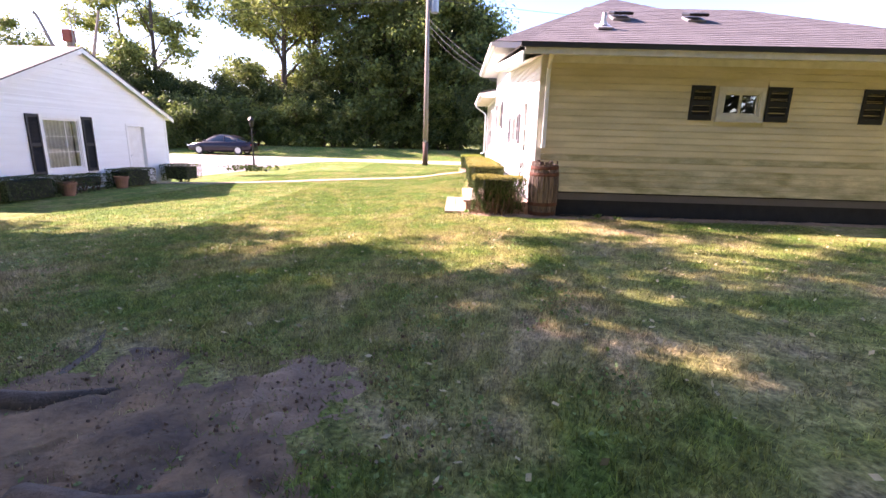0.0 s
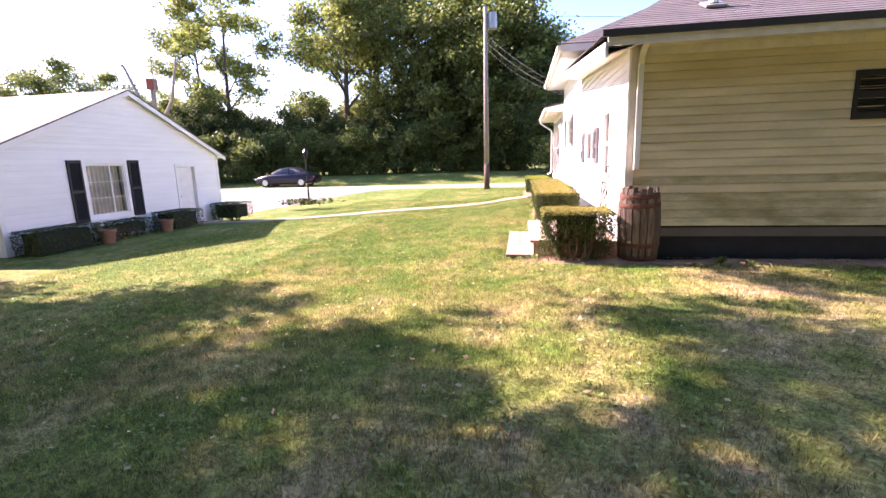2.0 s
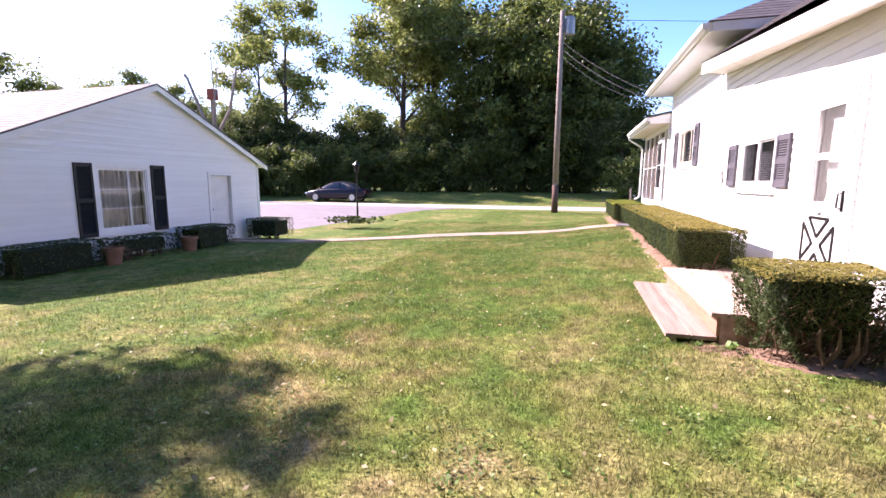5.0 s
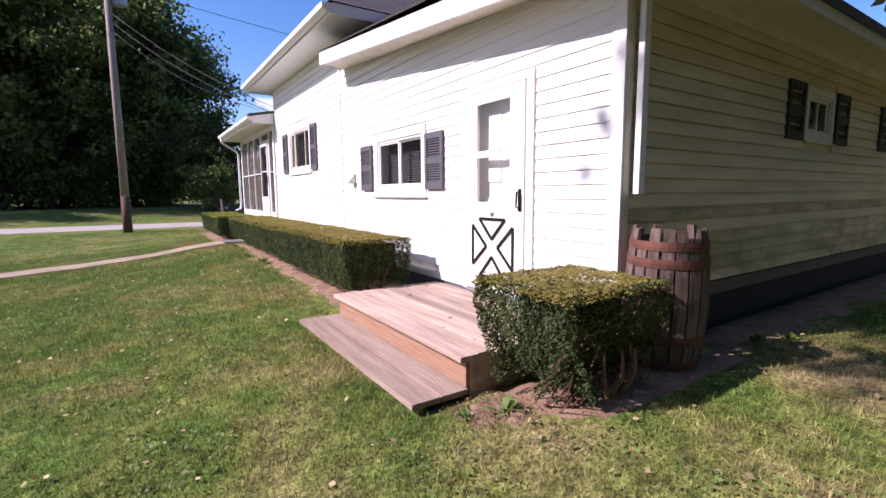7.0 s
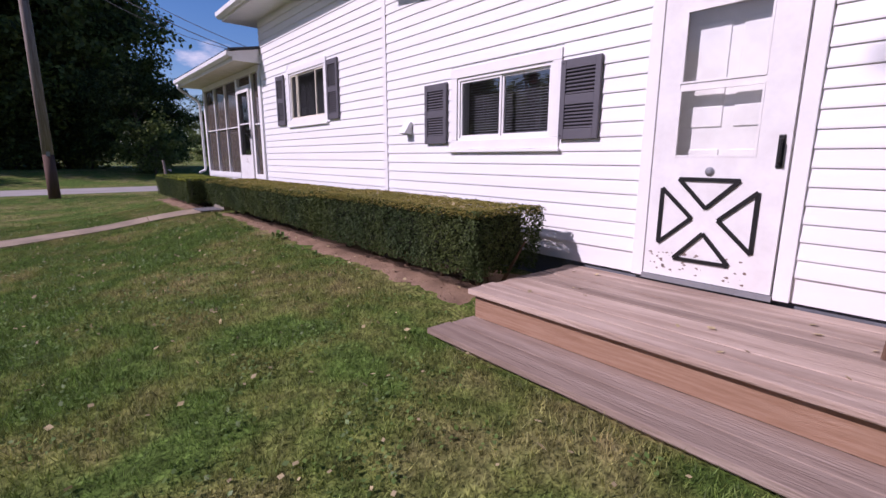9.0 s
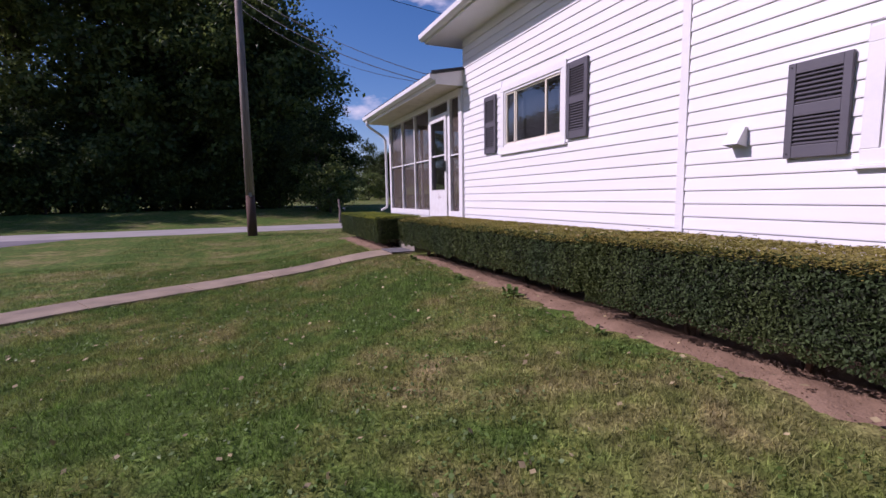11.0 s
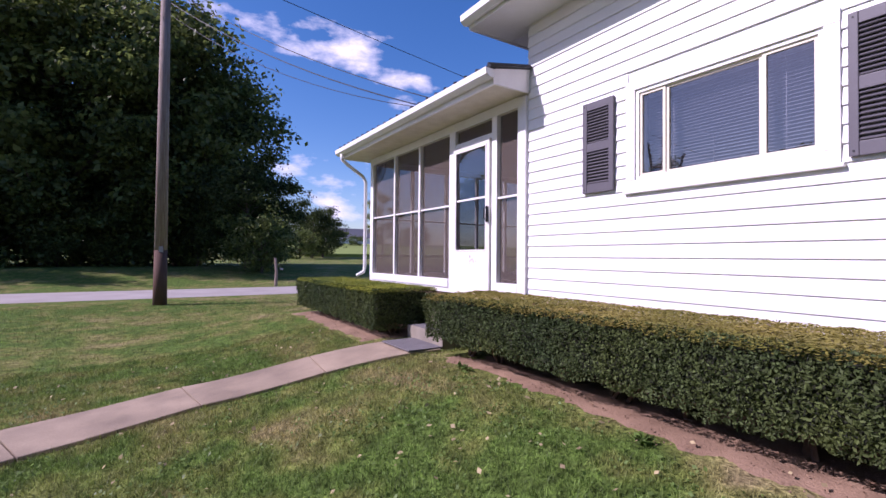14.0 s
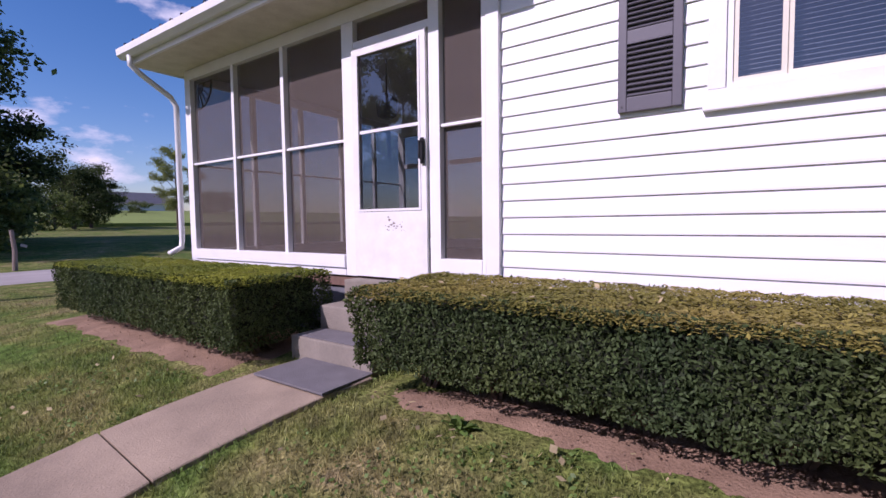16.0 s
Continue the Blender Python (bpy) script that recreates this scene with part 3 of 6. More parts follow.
# ---- house: walls ----
WX, SY = 1.53, 7.53                     # faces of the west and south walls
LOW_END, FRONT = 12.85, 17.2            # where the tall part begins, and its front
DOOR_A = (8.46, 9.31, 0.44, 2.41)       # y0, y1, z0, z1
WIN_A = (10.25, 11.47, 1.51, 2.15)
WIN_B = (14.53, 15.85, 1.965, 2.75)
WIN_S = ((4.69, 5.34, 2.05, 2.46), (7.62, 8.27, 2.05, 2.46))


def low_top(y):
    return 3.0 + 0.083 * (y - 7.9)


def rel(o, base):
    return (o[0] - base, o[1] - base, o[2], o[3])


west_low = wall_body("wall_west_rear", (WX, SY, 0), (0, 1, 0), (1, 0, 0), LOW_END - SY, 0.605, 2.95, 0.16, [rel(DOOR_A, SY), rel(WIN_A, SY)], M_SIDING, "white lap-sided house wall, rear part")
wedge = bmesh.new()
poly = [(SY, 2.95), (LOW_END, 2.95), (LOW_END, low_top(LOW_END) + 0.05), (SY, low_top(SY) + 0.05)]
fr = [wedge.verts.new((WX, y, z)) for y, z in poly]
bk = [wedge.verts.new((WX + 0.16, y, z)) for y, z in poly]
wedge.faces.new(fr), wedge.faces.new(list(reversed(bk)))
for i in range(4):
    wedge.faces.new((fr[i], bk[i], bk[(i + 1) % 4], fr[(i + 1) % 4]))
part("wall_top", wedge, M_SIDING, west_low)
west_up = wall_body("wall_west_front", (WX, LOW_END, 0), (0, 1, 0), (1, 0, 0), FRONT - LOW_END, 0.82, 3.9, 0.16, [rel(WIN_B, LOW_END)], M_SIDING, "white lap-sided house wall, taller front part")
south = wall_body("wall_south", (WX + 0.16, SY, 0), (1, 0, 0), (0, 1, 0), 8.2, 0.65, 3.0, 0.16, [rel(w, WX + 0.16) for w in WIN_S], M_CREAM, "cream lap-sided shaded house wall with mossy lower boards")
north = wall_body("wall_north", (WX, FRONT, 0), (1, 0, 0), (0, -1, 0), 8.4, 0.80, 3.9, 0.14, [(1.6, 2.5, 0.8, 2.85), (3.2, 4.6, 1.5, 2.6)], M_PORCHWALL, "house wall at the back of the screened porch")
wall_body("wall_east", (9.9, SY, 0), (0, 1, 0), (-1, 0, 0), FRONT - SY, 0.3, 3.9, 0.16, [], M_CREAM, "plain far house wall")
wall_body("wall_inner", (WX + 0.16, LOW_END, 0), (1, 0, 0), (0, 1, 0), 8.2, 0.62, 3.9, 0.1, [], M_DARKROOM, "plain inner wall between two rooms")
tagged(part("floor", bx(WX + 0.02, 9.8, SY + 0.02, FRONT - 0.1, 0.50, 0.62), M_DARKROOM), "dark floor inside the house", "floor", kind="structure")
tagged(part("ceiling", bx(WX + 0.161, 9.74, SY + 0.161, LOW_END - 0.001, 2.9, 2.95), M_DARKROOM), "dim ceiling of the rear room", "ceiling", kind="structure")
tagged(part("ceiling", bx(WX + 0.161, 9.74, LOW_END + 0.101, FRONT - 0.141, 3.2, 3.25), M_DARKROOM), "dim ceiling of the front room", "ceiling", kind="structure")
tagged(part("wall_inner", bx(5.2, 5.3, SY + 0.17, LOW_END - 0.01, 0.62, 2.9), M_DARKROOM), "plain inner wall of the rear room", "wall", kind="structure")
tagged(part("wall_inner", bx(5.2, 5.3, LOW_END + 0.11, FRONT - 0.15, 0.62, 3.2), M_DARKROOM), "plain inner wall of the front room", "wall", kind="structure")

LAP = 0.1115
clap_low = [rel((8.37, 9.40, 0.4, 2.47), SY), rel((10.15, 11.57, 1.43, 2.22), SY)]
clapboards(west_low, (WX, SY + 0.09, 0), (0, 1, 0), (-1, 0, 0), LOW_END - SY - 0.13, 0.605, 3.42, LAP, [(a - 0.09, b - 0.09, c, d) for a, b, c, d in clap_low], M_SIDING, top=lambda u: low_top(SY + 0.09 + u))
clapboards(west_up, (WX, LOW_END + 0.045, 0), (0, 1, 0), (-1, 0, 0), FRONT - LOW_END - 0.045, 0.828, 3.88, 0.117, [rel((14.45, 15.93, 1.885, 2.835), LOW_END + 0.045)], M_SIDING)
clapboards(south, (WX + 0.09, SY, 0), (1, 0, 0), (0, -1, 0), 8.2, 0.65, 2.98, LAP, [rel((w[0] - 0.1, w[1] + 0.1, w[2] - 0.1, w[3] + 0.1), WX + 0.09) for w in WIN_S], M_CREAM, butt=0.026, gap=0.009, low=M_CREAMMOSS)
tagged(part("foundation", bx(WX + 0.03, WX + 0.2, SY, LOW_END, 0.02, 0.603), M_FOUND), "blue-grey painted concrete foundation strip", "foundation", kind="structure")
tagged(part("foundation", bx(WX + 0.03, WX + 0.2, LOW_END + 0.001, FRONT, 0.02, 0.818), M_FOUND), "grey foundation below the front house wall", "foundation", kind="structure")
tagged(part("foundation", bx(WX + 0.201, 9.7, SY + 0.05, SY + 0.2, 0.02, 0.648), M_SHADEDFOUND), "foundation below the cream wall, with its shade put into the colour", "foundation", kind="structure")
# corner boards and seams
tagged(part("trim", bx(WX - 0.022, WX + 0.0, SY - 0.022, SY + 0.085, 0.62, 3.0, bevel=0.004), M_TRIM), "white corner board of the house", "trim", kind="structure")
tagged(part("trim", bx(WX + 0.001, WX + 0.085, SY - 0.022, SY - 0.0, 0.62, 2.98, bevel=0.004), M_OLDTRIM), "soiled corner board of the shaded wall", "trim", kind="structure")
tagged(part("trim", bx(WX - 0.026, WX + 0.0, LOW_END - 0.04, LOW_END + 0.04, 0.66, 3.50, bevel=0.004), M_TRIM), "white seam board between the two house parts", "trim", kind="structure")
tagged(part("trim", bx(WX - 0.05, WX + 0.0, FRONT - 0.005, FRONT + 0.10, 0.80, 3.1, bevel=0.004), M_TRIM), "white corner board beside the porch screen", "trim", kind="structure")
tagged(part("trim", bx(WX + 0.1, 9.7, SY - 0.03, SY - 0.018, 2.86, 3.0, bevel=0.003), M_OLDTRIM), "cream frieze board under the eave", "trim", kind="structure")


# ---- house: roofs ----
def shingle_face(parent, a, b, c, d, rows, material, tabs=0):
    """A roof plane a-b (eave) to d-c (ridge), laid in overlapping courses."""
    a, b, c, d = map(Vector, (a, b, c, d))
    nrm = (b - a).cross(d - a).normalized()
    if nrm.z < 0:
        nrm = -nrm
    for i in range(rows):
        t0, t1 = i / rows, min(1.0, (i + 1.15) / rows)
        p, q, r, s = a.lerp(d, t0), b.lerp(c, t0), b.lerp(c, t1), a.lerp(d, t1)
        up = nrm * 0.008
        vs = [tuple(v) for v in (p + up, q + up, r + nrm * 0.002, s + nrm * 0.002, p - nrm * 0.004, q - nrm * 0.004)]
        raw("shingle_course", vs, [(0, 1, 2, 3), (4, 5, 1, 0)], material, parent)


roof_low = thing("roof_rear", (0, 0, 0), "low hipped roof of dark purple-grey asphalt shingles", "roof", kind="structure")
A, C = (1.12, 7.12, 3.07), (10.2, 7.12, 3.10)
L, R = (2.85, 10.2, 4.46), (6.3, 10.2, 4.46)
B = (1.12, 12.66, 3.61)
shingle_face(roof_low, A, C, R, L, 24, M_ROOF)
shingle_face(roof_low, B, A, L, L, 18, M_ROOF)
raw("roof_deck", [A, C, R, L, B, (2.85, 13.2, 4.46), (6.3, 13.2, 4.46), (10.2, 13.2, 3.1), (10.2, 10.2, 3.1)], [(0, 1, 3), (1, 2, 3), (4, 0, 3), (4, 3, 5), (3, 2, 6, 5), (1, 7, 6, 2)], M_ROOF, roof_low)
# eave boxes: fascia, soffit
eave = thing("eave_rear", (0, 0, 0), "white boxed eave with cream fascia over the rear walls", "eave", kind="structure")
sl = 0.083


def sloped_box(bm, x0, x1, y0, y1, za, zb, h):
    vs = [bm.verts.new(p) for p in ((x0, y0, za), (x1, y0, za), (x1, y1, zb), (x0, y1, zb), (x0, y0, za + h), (x1, y0, za + h), (x1, y1, zb + h), (x0, y1, zb + h))]
    for f in ((0, 3, 2, 1), (4, 5, 6, 7), (0, 1, 5, 4), (1, 2, 6, 5), (2, 3, 7, 6), (3, 0, 4, 7)):
        bm.faces.new([vs[i] for i in f])
    return bm


fas = lambda y: 2.905 + 0.112 * (y - 8.1)
so = bmesh.new()
ca = [so.verts.new(p) for p in ((1.17, 7.14, fas(7.14) + 0.03), (1.17, 12.64, fas(12.64) + 0.03), (WX + 0.0, 12.64, low_top(12.64)), (WX + 0.0, 7.14, low_top(7.14)))]
so.faces.new(ca)
ca = [so.verts.new(v.co + Vector((0, 0, 0.02))) for v in ca]
so.faces.new(ca[::-1])
part("soffit", so, M_OLDTRIM, eave)
part("end_board", quad((1.17, 12.65, fas(12.65)), (WX, 12.65, low_top(12.65)), (WX, 12.65, 3.72), (1.17, 12.65, 3.60)), M_TRIM, eave)
part("fascia", sloped_box(bmesh.new(), 1.135, 1.169, 7.12, 12.66, fas(7.12), fas(12.66), 0.18), M_TRIM, eave, "white metal fascia")
part("fascia", bx(1.17, 10.2, 7.12, 7.155, 2.93, 3.09), M_OLDTRIM, eave, "soiled cream fascia")
part("soffit", bx(1.70, 10.1, 7.156, SY - 0.03, 2.97, 2.99), M_OLDTRIM, eave)
part("drip_edge", bx(1.10, 10.2, 7.095, 7.119, 3.03, 3.115), M_METALROOF, eave, "dark drip edge")

roof_up = thing("roof_front", (0, 0, 0), "taller hipped roof of dark asphalt shingles", "roof", kind="structure")
UA, UB = (0.98, 17.65, 4.03), (0.98, 11.75, 4.03)
UC, UD = (4.6, 14.2, 5.75), (4.6, 15.2, 5.75)
shingle_face(roof_up, UA, UB, UC, UD, 26, M_ROOF)
shingle_face(roof_up, UB, (10.3, 11.75, 4.03), UC, UC, 26, M_ROOF)
raw("roof_deck", [UA, UB, (10.3, 11.75, 4.03), (10.3, 17.65, 4.03), UC, UD], [(0, 1, 4, 5), (1, 2, 4), (2, 3, 5, 4), (3, 0, 5)], M_ROOF, roof_up)
eave2 = thing("eave_front", (0, 0, 0), "white boxed eave with gutter over the front wall", "eave", kind="structure")
part("soffit", bx(1.04, 1.60, 11.80, 17.60, 3.885, 3.91), M_TRIM, eave2)
part("soffit", bx(1.60, 10.2, 11.80, LOW_END - 0.01, 3.885, 3.91), M_TRIM, eave2)
part("fascia", bx(1.0, 1.039, 11.78, 17.62, 3.875, 4.02), M_TRIM, eave2)
part("fascia", bx(1.04, 10.2, 11.76, 11.799, 3.875, 4.02), M_TRIM, eave2)
part("gable_panel", bx(WX + 0.003, 9.6, LOW_END - 0.06, LOW_END - 0.002, 3.0, 3.884), M_SIDING, eave2, "pale grey siding between the roofs")
part("fascia", bx(1.04, 10.2, 17.601, 17.63, 3.875, 4.02), M_TRIM, eave2)
part("soffit", bx(1.61, 10.2, FRONT + 0.01, 17.60, 3.885, 3.91), M_TRIM, eave2)


def gutter(parent, x, y0, y1, z, material):
    bm = bmesh.new()
    prof = ((0.0, 0.0), (0.0, -0.085), (-0.05, -0.095), (-0.095, -0.06), (-0.10, 0.0), (-0.108, 0.004), (-0.108, -0.008), (-0.104, -0.066), (-0.054, -0.103), (0.004, -0.093))
    ra = [bm.verts.new((x + p, y0, z + q)) for p, q in prof]
    rb = [bm.verts.new((x + p, y1, z + q)) for p, q in prof]
    for i in range(len(prof)):
        j = (i + 1) % len(prof)
        bm.faces.new((ra[i], ra[j], rb[j], rb[i]))
    for ring in (ra, rb):
        bm.faces.new([ring[i] for i in (0, 1, 2, 3, 4)])
    return part("gutter", bm, material, parent)


gutter(eave2, 0.999, 11.78, 17.64, 4.01, M_TRIM)

for x, y, big in ((3.25, 9.05, 1), (4.7, 9.05, 1)):
    vent = thing("roof_vent", (x, y, 3.11 + (y - 7.12) * 0.4416), "small low dark grey box vent on the shingles", "roof vent", group="roof vents")
    part("vent_base", bx(-0.17, 0.17, -0.17, 0.17, -0.06, 0.03, m=pose(0, 0, 0, 23.8)), M_GREYMETAL, vent)
    part("vent_hood", bx(-0.19, 0.19, -0.22, 0.15, 0.06, 0.12, bevel=0.02, m=pose(0, 0, 0, 15)), M_BLACK, vent)
pipe = thing("vent_pipe", (2.72, 8.25, 3.11 + (8.25 - 7.12) * 0.4416), "white plastic plumbing vent pipe with a flashing collar", "vent pipe")
part("pipe", tube(bmesh.new(), [(0, 0, -0.1), (0, 0, 0.24)], 0.04, 12), M_WHITEMETAL, pipe)
part("collar", bx(-0.13, 0.13, -0.15, 0.15, -0.005, 0.03, m=pose(0, 0, 0, 23.8)), M_GREYMETAL, pipe)
part("cap", tube(bmesh.new(), [(0, 0, 0.02), (0, 0, 0.1)], [0.075, 0.045], 12), M_WHITEMETAL, pipe)

spout = thing("downspout", (1.64, SY - 0.05, 0), "white metal downspout on the shaded corner", "downspout")
part("pipe", bx(-0.035, 0.035, -0.05, 0.0, 1.42, 2.78, bevel=0.008), M_WHITEMETAL, spout)
part("elbow", tube(bmesh.new(), [(0, -0.03, 2.76), (0, -0.08, 2.86), (0.0, -0.26, 2.97)], 0.036, 8), M_OLDTRIM, spout)


# ---- windows, shutters, doors ----
def window_unit(name, m, w, h, trim, panes, label, sill=True, dividers=0, glass=None, trim_mat=None, sash_mat=None):
    """A window in its own plane: u along the wall, outward is -y, origin at the opening's lower corner."""
    ob = thing(name, m, label, "window", kind="structure")
    t, tm = trim, trim_mat or M_TRIM
    part("trim_board", bx(-t, w + t, -0.028, -0.002, h, h + t, bevel=0.004), tm, ob)
    part("trim_board", bx(-t, w + t, -0.028, -0.002, -t, 0, bevel=0.004), tm, ob)
    part("trim_board", bx(-t, 0, -0.028, -0.002, 0.001, h - 0.001, bevel=0.004), tm, ob)
    part("trim_board", bx(w, w + t, -0.028, -0.002, 0.001, h - 0.001, bevel=0.004), tm, ob)
    if sill:
        part("window_sill", bx(-t - 0.02, w + t + 0.02, -0.05, -0.003, -t - 0.028, -t - 0.002, bevel=0.006), tm, ob)
    fr = bmesh.new()
    for a in ((0.001, w - 0.001, -0.012, 0.06, 0.001, 0.03), (0.001, w - 0.001, -0.012, 0.06, h - 0.03, h - 0.001), (0.001, 0.03, -0.012, 0.06, 0.03, h - 0.03), (w - 0.03, w - 0.001, -0.012, 0.06, 0.03, h - 0.03)):
        box(fr, *a)
    part("window_frame", fr, tm, ob)
    cuts = [0.03] + [p * w for p in panes] + [w - 0.03]
    for i, (u0, u1) in enumerate(zip(cuts, cuts[1:])):
        sash = bmesh.new()
        d = 0.012 * (i % 2)
        s = 0.024
        for a in ((u0, u1, 0.002 + d, 0.03 + d, 0.03, 0.03 + s), (u0, u1, 0.002 + d, 0.03 + d, h - 0.03 - s, h - 0.03), (u0, u0 + s, 0.002 + d, 0.03 + d, 0.03 + s, h - 0.03 - s), (u1 - s, u1, 0.002 + d, 0.03 + d, 0.03 + s, h - 0.03 - s)):
            box(sash, *a)
        for q in range(dividers):
            zz = 0.03 + s + (h - 0.06 - 2 * s) * (q + 1) / (dividers + 1)
            box(sash, u0 + s, u1 - s, 0.008 + d, 0.022 + d, zz - 0.008, zz + 0.008)
        sh = part("sash", sash, sash_mat or tm, ob)
        pane = part("pane", quad((u0 + s, 0.015 + d, 0.03 + s), (u1 - s, 0.015 + d, 0.03 + s), (u1 - s, 0.015 + d, h - 0.03 - s), (u0 + s, 0.015 + d, h - 0.03 - s)), glass or M_GLASS, sh)
        pane.visible_shadow = False
    return ob


def blind(m, w, h, label, step=0.026):
    ob = thing("window_blind", m, label, "blind")
    n = int(h / step)
    me = None
    for i in range(n):
        if me is None:
            s = part("slat", bx(0, w, -0.012, 0.012, -0.0008, 0.0008, m=pose(0, 0, 0, 24)), M_BLIND, ob)
            me = s.data
        else:
            s = new("slat", me)
            s.parent = ob
        s.location = (0, 0, i * step)
    part("head_rail", bx(0, w, -0.018, 0.018, h, h + 0.03), M_BLIND, ob)
    for u in (0.18, 0.82):
        part("cord", bx(w * u - 0.002, w * u + 0.002, -0.014, -0.012, 0, h), M_BLIND, ob)
    return ob


west = lambda y, z: Matrix.Translation((WX, y, z)) @ pose(0, 0, 0, 0, 0, -90)      # u runs towards -y
wa = window_unit("window_1", west(WIN_A[1], WIN_A[2]), WIN_A[1] - WIN_A[0], WIN_A[3] - WIN_A[2], 0.095, (0.5,), "white two-pane sliding window with wide trim")
wb = window_unit("window_2", west(WIN_B[1], WIN_B[2]), WIN_B[1] - WIN_B[0], WIN_B[3] - WIN_B[2], 0.085, (0.20, 0.735), "white three-part picture window with almond sashes", sash_mat=M_ALMOND)
for i, w in enumerate(WIN_S):
    window_unit("window_%d" % (3 + i), Matrix.Translation((w[0], SY, w[2])), w[1] - w[0], w[3] - w[2], 0.075, (0.5,), "small cream-trimmed sliding window in the shaded wall", trim_mat=M_OLDTRIM)
blind(Matrix.Translation((WX + 0.15, WIN_A[1] - 0.03, WIN_A[2] + 0.02)) @ pose(0, 0, 0, 0, 0, -90), WIN_A[1] - WIN_A[0] - 0.06, WIN_A[3] - WIN_A[2] - 0.06, "lowered white slatted blind behind the sliding window")
blind(Matrix.Translation((WX + 0.15, WIN_B[1] - 0.03, WIN_B[2] + 0.02)) @ pose(0, 0, 0, 0, 0, -90), WIN_B[1] - WIN_B[0] - 0.06, WIN_B[3] - WIN_B[2] - 0.06, "lowered white slatted blind behind the picture window")


def shutter(m, w, h, material, label, group):
    """A louvred shutter: origin at its lower corner on the wall, u along, outward -y."""
    ob = thing("shutter", m, label, "shutter", group)
    s, t = 0.05, 0.032
    part("stile", bx(0, s, -t, -0.0, 0, h, bevel=0.005), material, ob)
    part("stile", bx(w - s, w, -t, -0.0, 0, h, bevel=0.005), material, ob)
    for z0, z1 in ((0, 0.085), (h * 0.5 - 0.04, h * 0.5 + 0.04), (h - 0.075, h)):
        part("rail", bx(s, w - s, -t + 0.002, -0.0, z0, z1, bevel=0.004), material, ob)
    part("backing", bx(s, w - s, -0.006, -0.001, 0.08, h - 0.07), material, ob)
    me = None
    pitch = 0.03
    for z0, z1 in ((0.085, h * 0.5 - 0.04), (h * 0.5 + 0.04, h - 0.075)):
        n = max(2, int(round((z1 - z0) / pitch)))
        for i in range(n):
            if me is None:
                l = part("louvre", bx(s - 0.002, w - s + 0.002, -0.014, 0.014, -0.0035, 0.0035, m=pose(0, 0, 0, 42)), material, ob)
                me = l.data
            else:
                l = new("louvre", me)
                l.parent = ob
            l.location = (0, -0.016, z0 + (i + 0.5) * (z1 - z0) / n)
    for zz in (0.03, h - 0.03):
        part("screw", bx(s * 0.5 - 0.005, s * 0.5 + 0.005, -t - 0.003, -t + 0.001, zz - 0.005, zz + 0.005), M_BLACK, ob)
    return ob


sh = shutter(west(12.00, 1.485) @ Matrix.Translation((0, -0.017, 0)), 0.375, 0.645, M_SHUTTER, "dark grey louvred shutter beside the sliding window", "shutters of the sliding window")
copy_thing(sh, west(10.145, 1.485) @ Matrix.Translation((0, -0.017, 0)))
sh = shutter(west(16.40, 1.905) @ Matrix.Translation((0, -0.017, 0)), 0.345, 0.86, M_SHUTTER, "dark grey louvred shutter beside the picture window", "shutters of the picture window")
copy_thing(sh, west(14.405, 1.905) @ Matrix.Translation((0, -0.017, 0)))
sh = shutter(Matrix.Translation((4.13, SY - 0.017, 1.965)), 0.40, 0.58, M_BLACKSH, "black louvred shutter on the shaded wall", "shutters of the shaded wall")
for x in (5.44, 7.06, 8.37):
    copy_thing(sh, Matrix.Translation((x, SY - 0.017, 1.965)))


def bar(bm, p, q, w, d0, d1):
    """A flat bar between two points in the u-z plane."""
    p, q = Vector(p), Vector(q)
    e = (q - p).normalized()
    s = Vector((-e.y, e.x)) * w / 2
    pts = [p - s, q - s, q + s, p + s]
    lo = [bm.verts.new((v.x, d0, v.y)) for v in pts]
    hi = [bm.verts.new((v.x, d1, v.y)) for v in pts]
    bm.faces.new(lo), bm.faces.new(list(reversed(hi)))
    for i in range(4):
        bm.faces.new((lo[i], hi[i], hi[(i + 1) % 4], lo[(i + 1) % 4]))


def door_handle(parent, u, z):
    bm = bmesh.new()
    box(bm, u - 0.018, u + 0.018, -0.052, -0.04, z - 0.10, z + 0.10, bevel=0.005)
    tube(bm, [(u, -0.045, z + 0.075), (u + 0.004, -0.085, z + 0.07), (u + 0.004, -0.09, z - 0.06), (u, -0.045, z - 0.075)], 0.009, 8)
    part("handle", bm, M_BLACK, parent, "black pull handle")


# rear storm door, u runs towards -y from its hinge side
W_A, H_A = DOOR_A[1] - DOOR_A[0], DOOR_A[3] - DOOR_A[2]
door = thing("door_1", west(DOOR_A[1], DOOR_A[2]), "white storm door with two panes and black crossbuck mouldings", "door", kind="structure")
part("casing", bx(-0.09, 0.0, -0.035, -0.001, -0.0, H_A + 0.07, bevel=0.006), M_TRIM, door)
part("casing", bx(W_A, W_A + 0.09, -0.035, -0.001, -0.0, H_A + 0.07, bevel=0.006), M_TRIM, door)
part("casing", bx(0.001, W_A - 0.001, -0.035, -0.001, H_A, H_A + 0.07, bevel=0.006), M_TRIM, door)
g0, g1, gz0, gm, gz1 = 0.155, W_A - 0.185, 0.895, 1.37, 1.86
slab = bmesh.new()
for a in ((0.012, W_A - 0.012, -0.04, -0.004, 0.03, gz0), (0.012, W_A - 0.012, -0.04, -0.004, gz1, H_A - 0.01), (0.012, g0, -0.04, -0.004, gz0, gz1), (g1, W_A - 0.012, -0.04, -0.004, gz0, gz1), (g0, g1, -0.036, -0.010, gm - 0.018, gm + 0.018)):
    box(slab, *a)
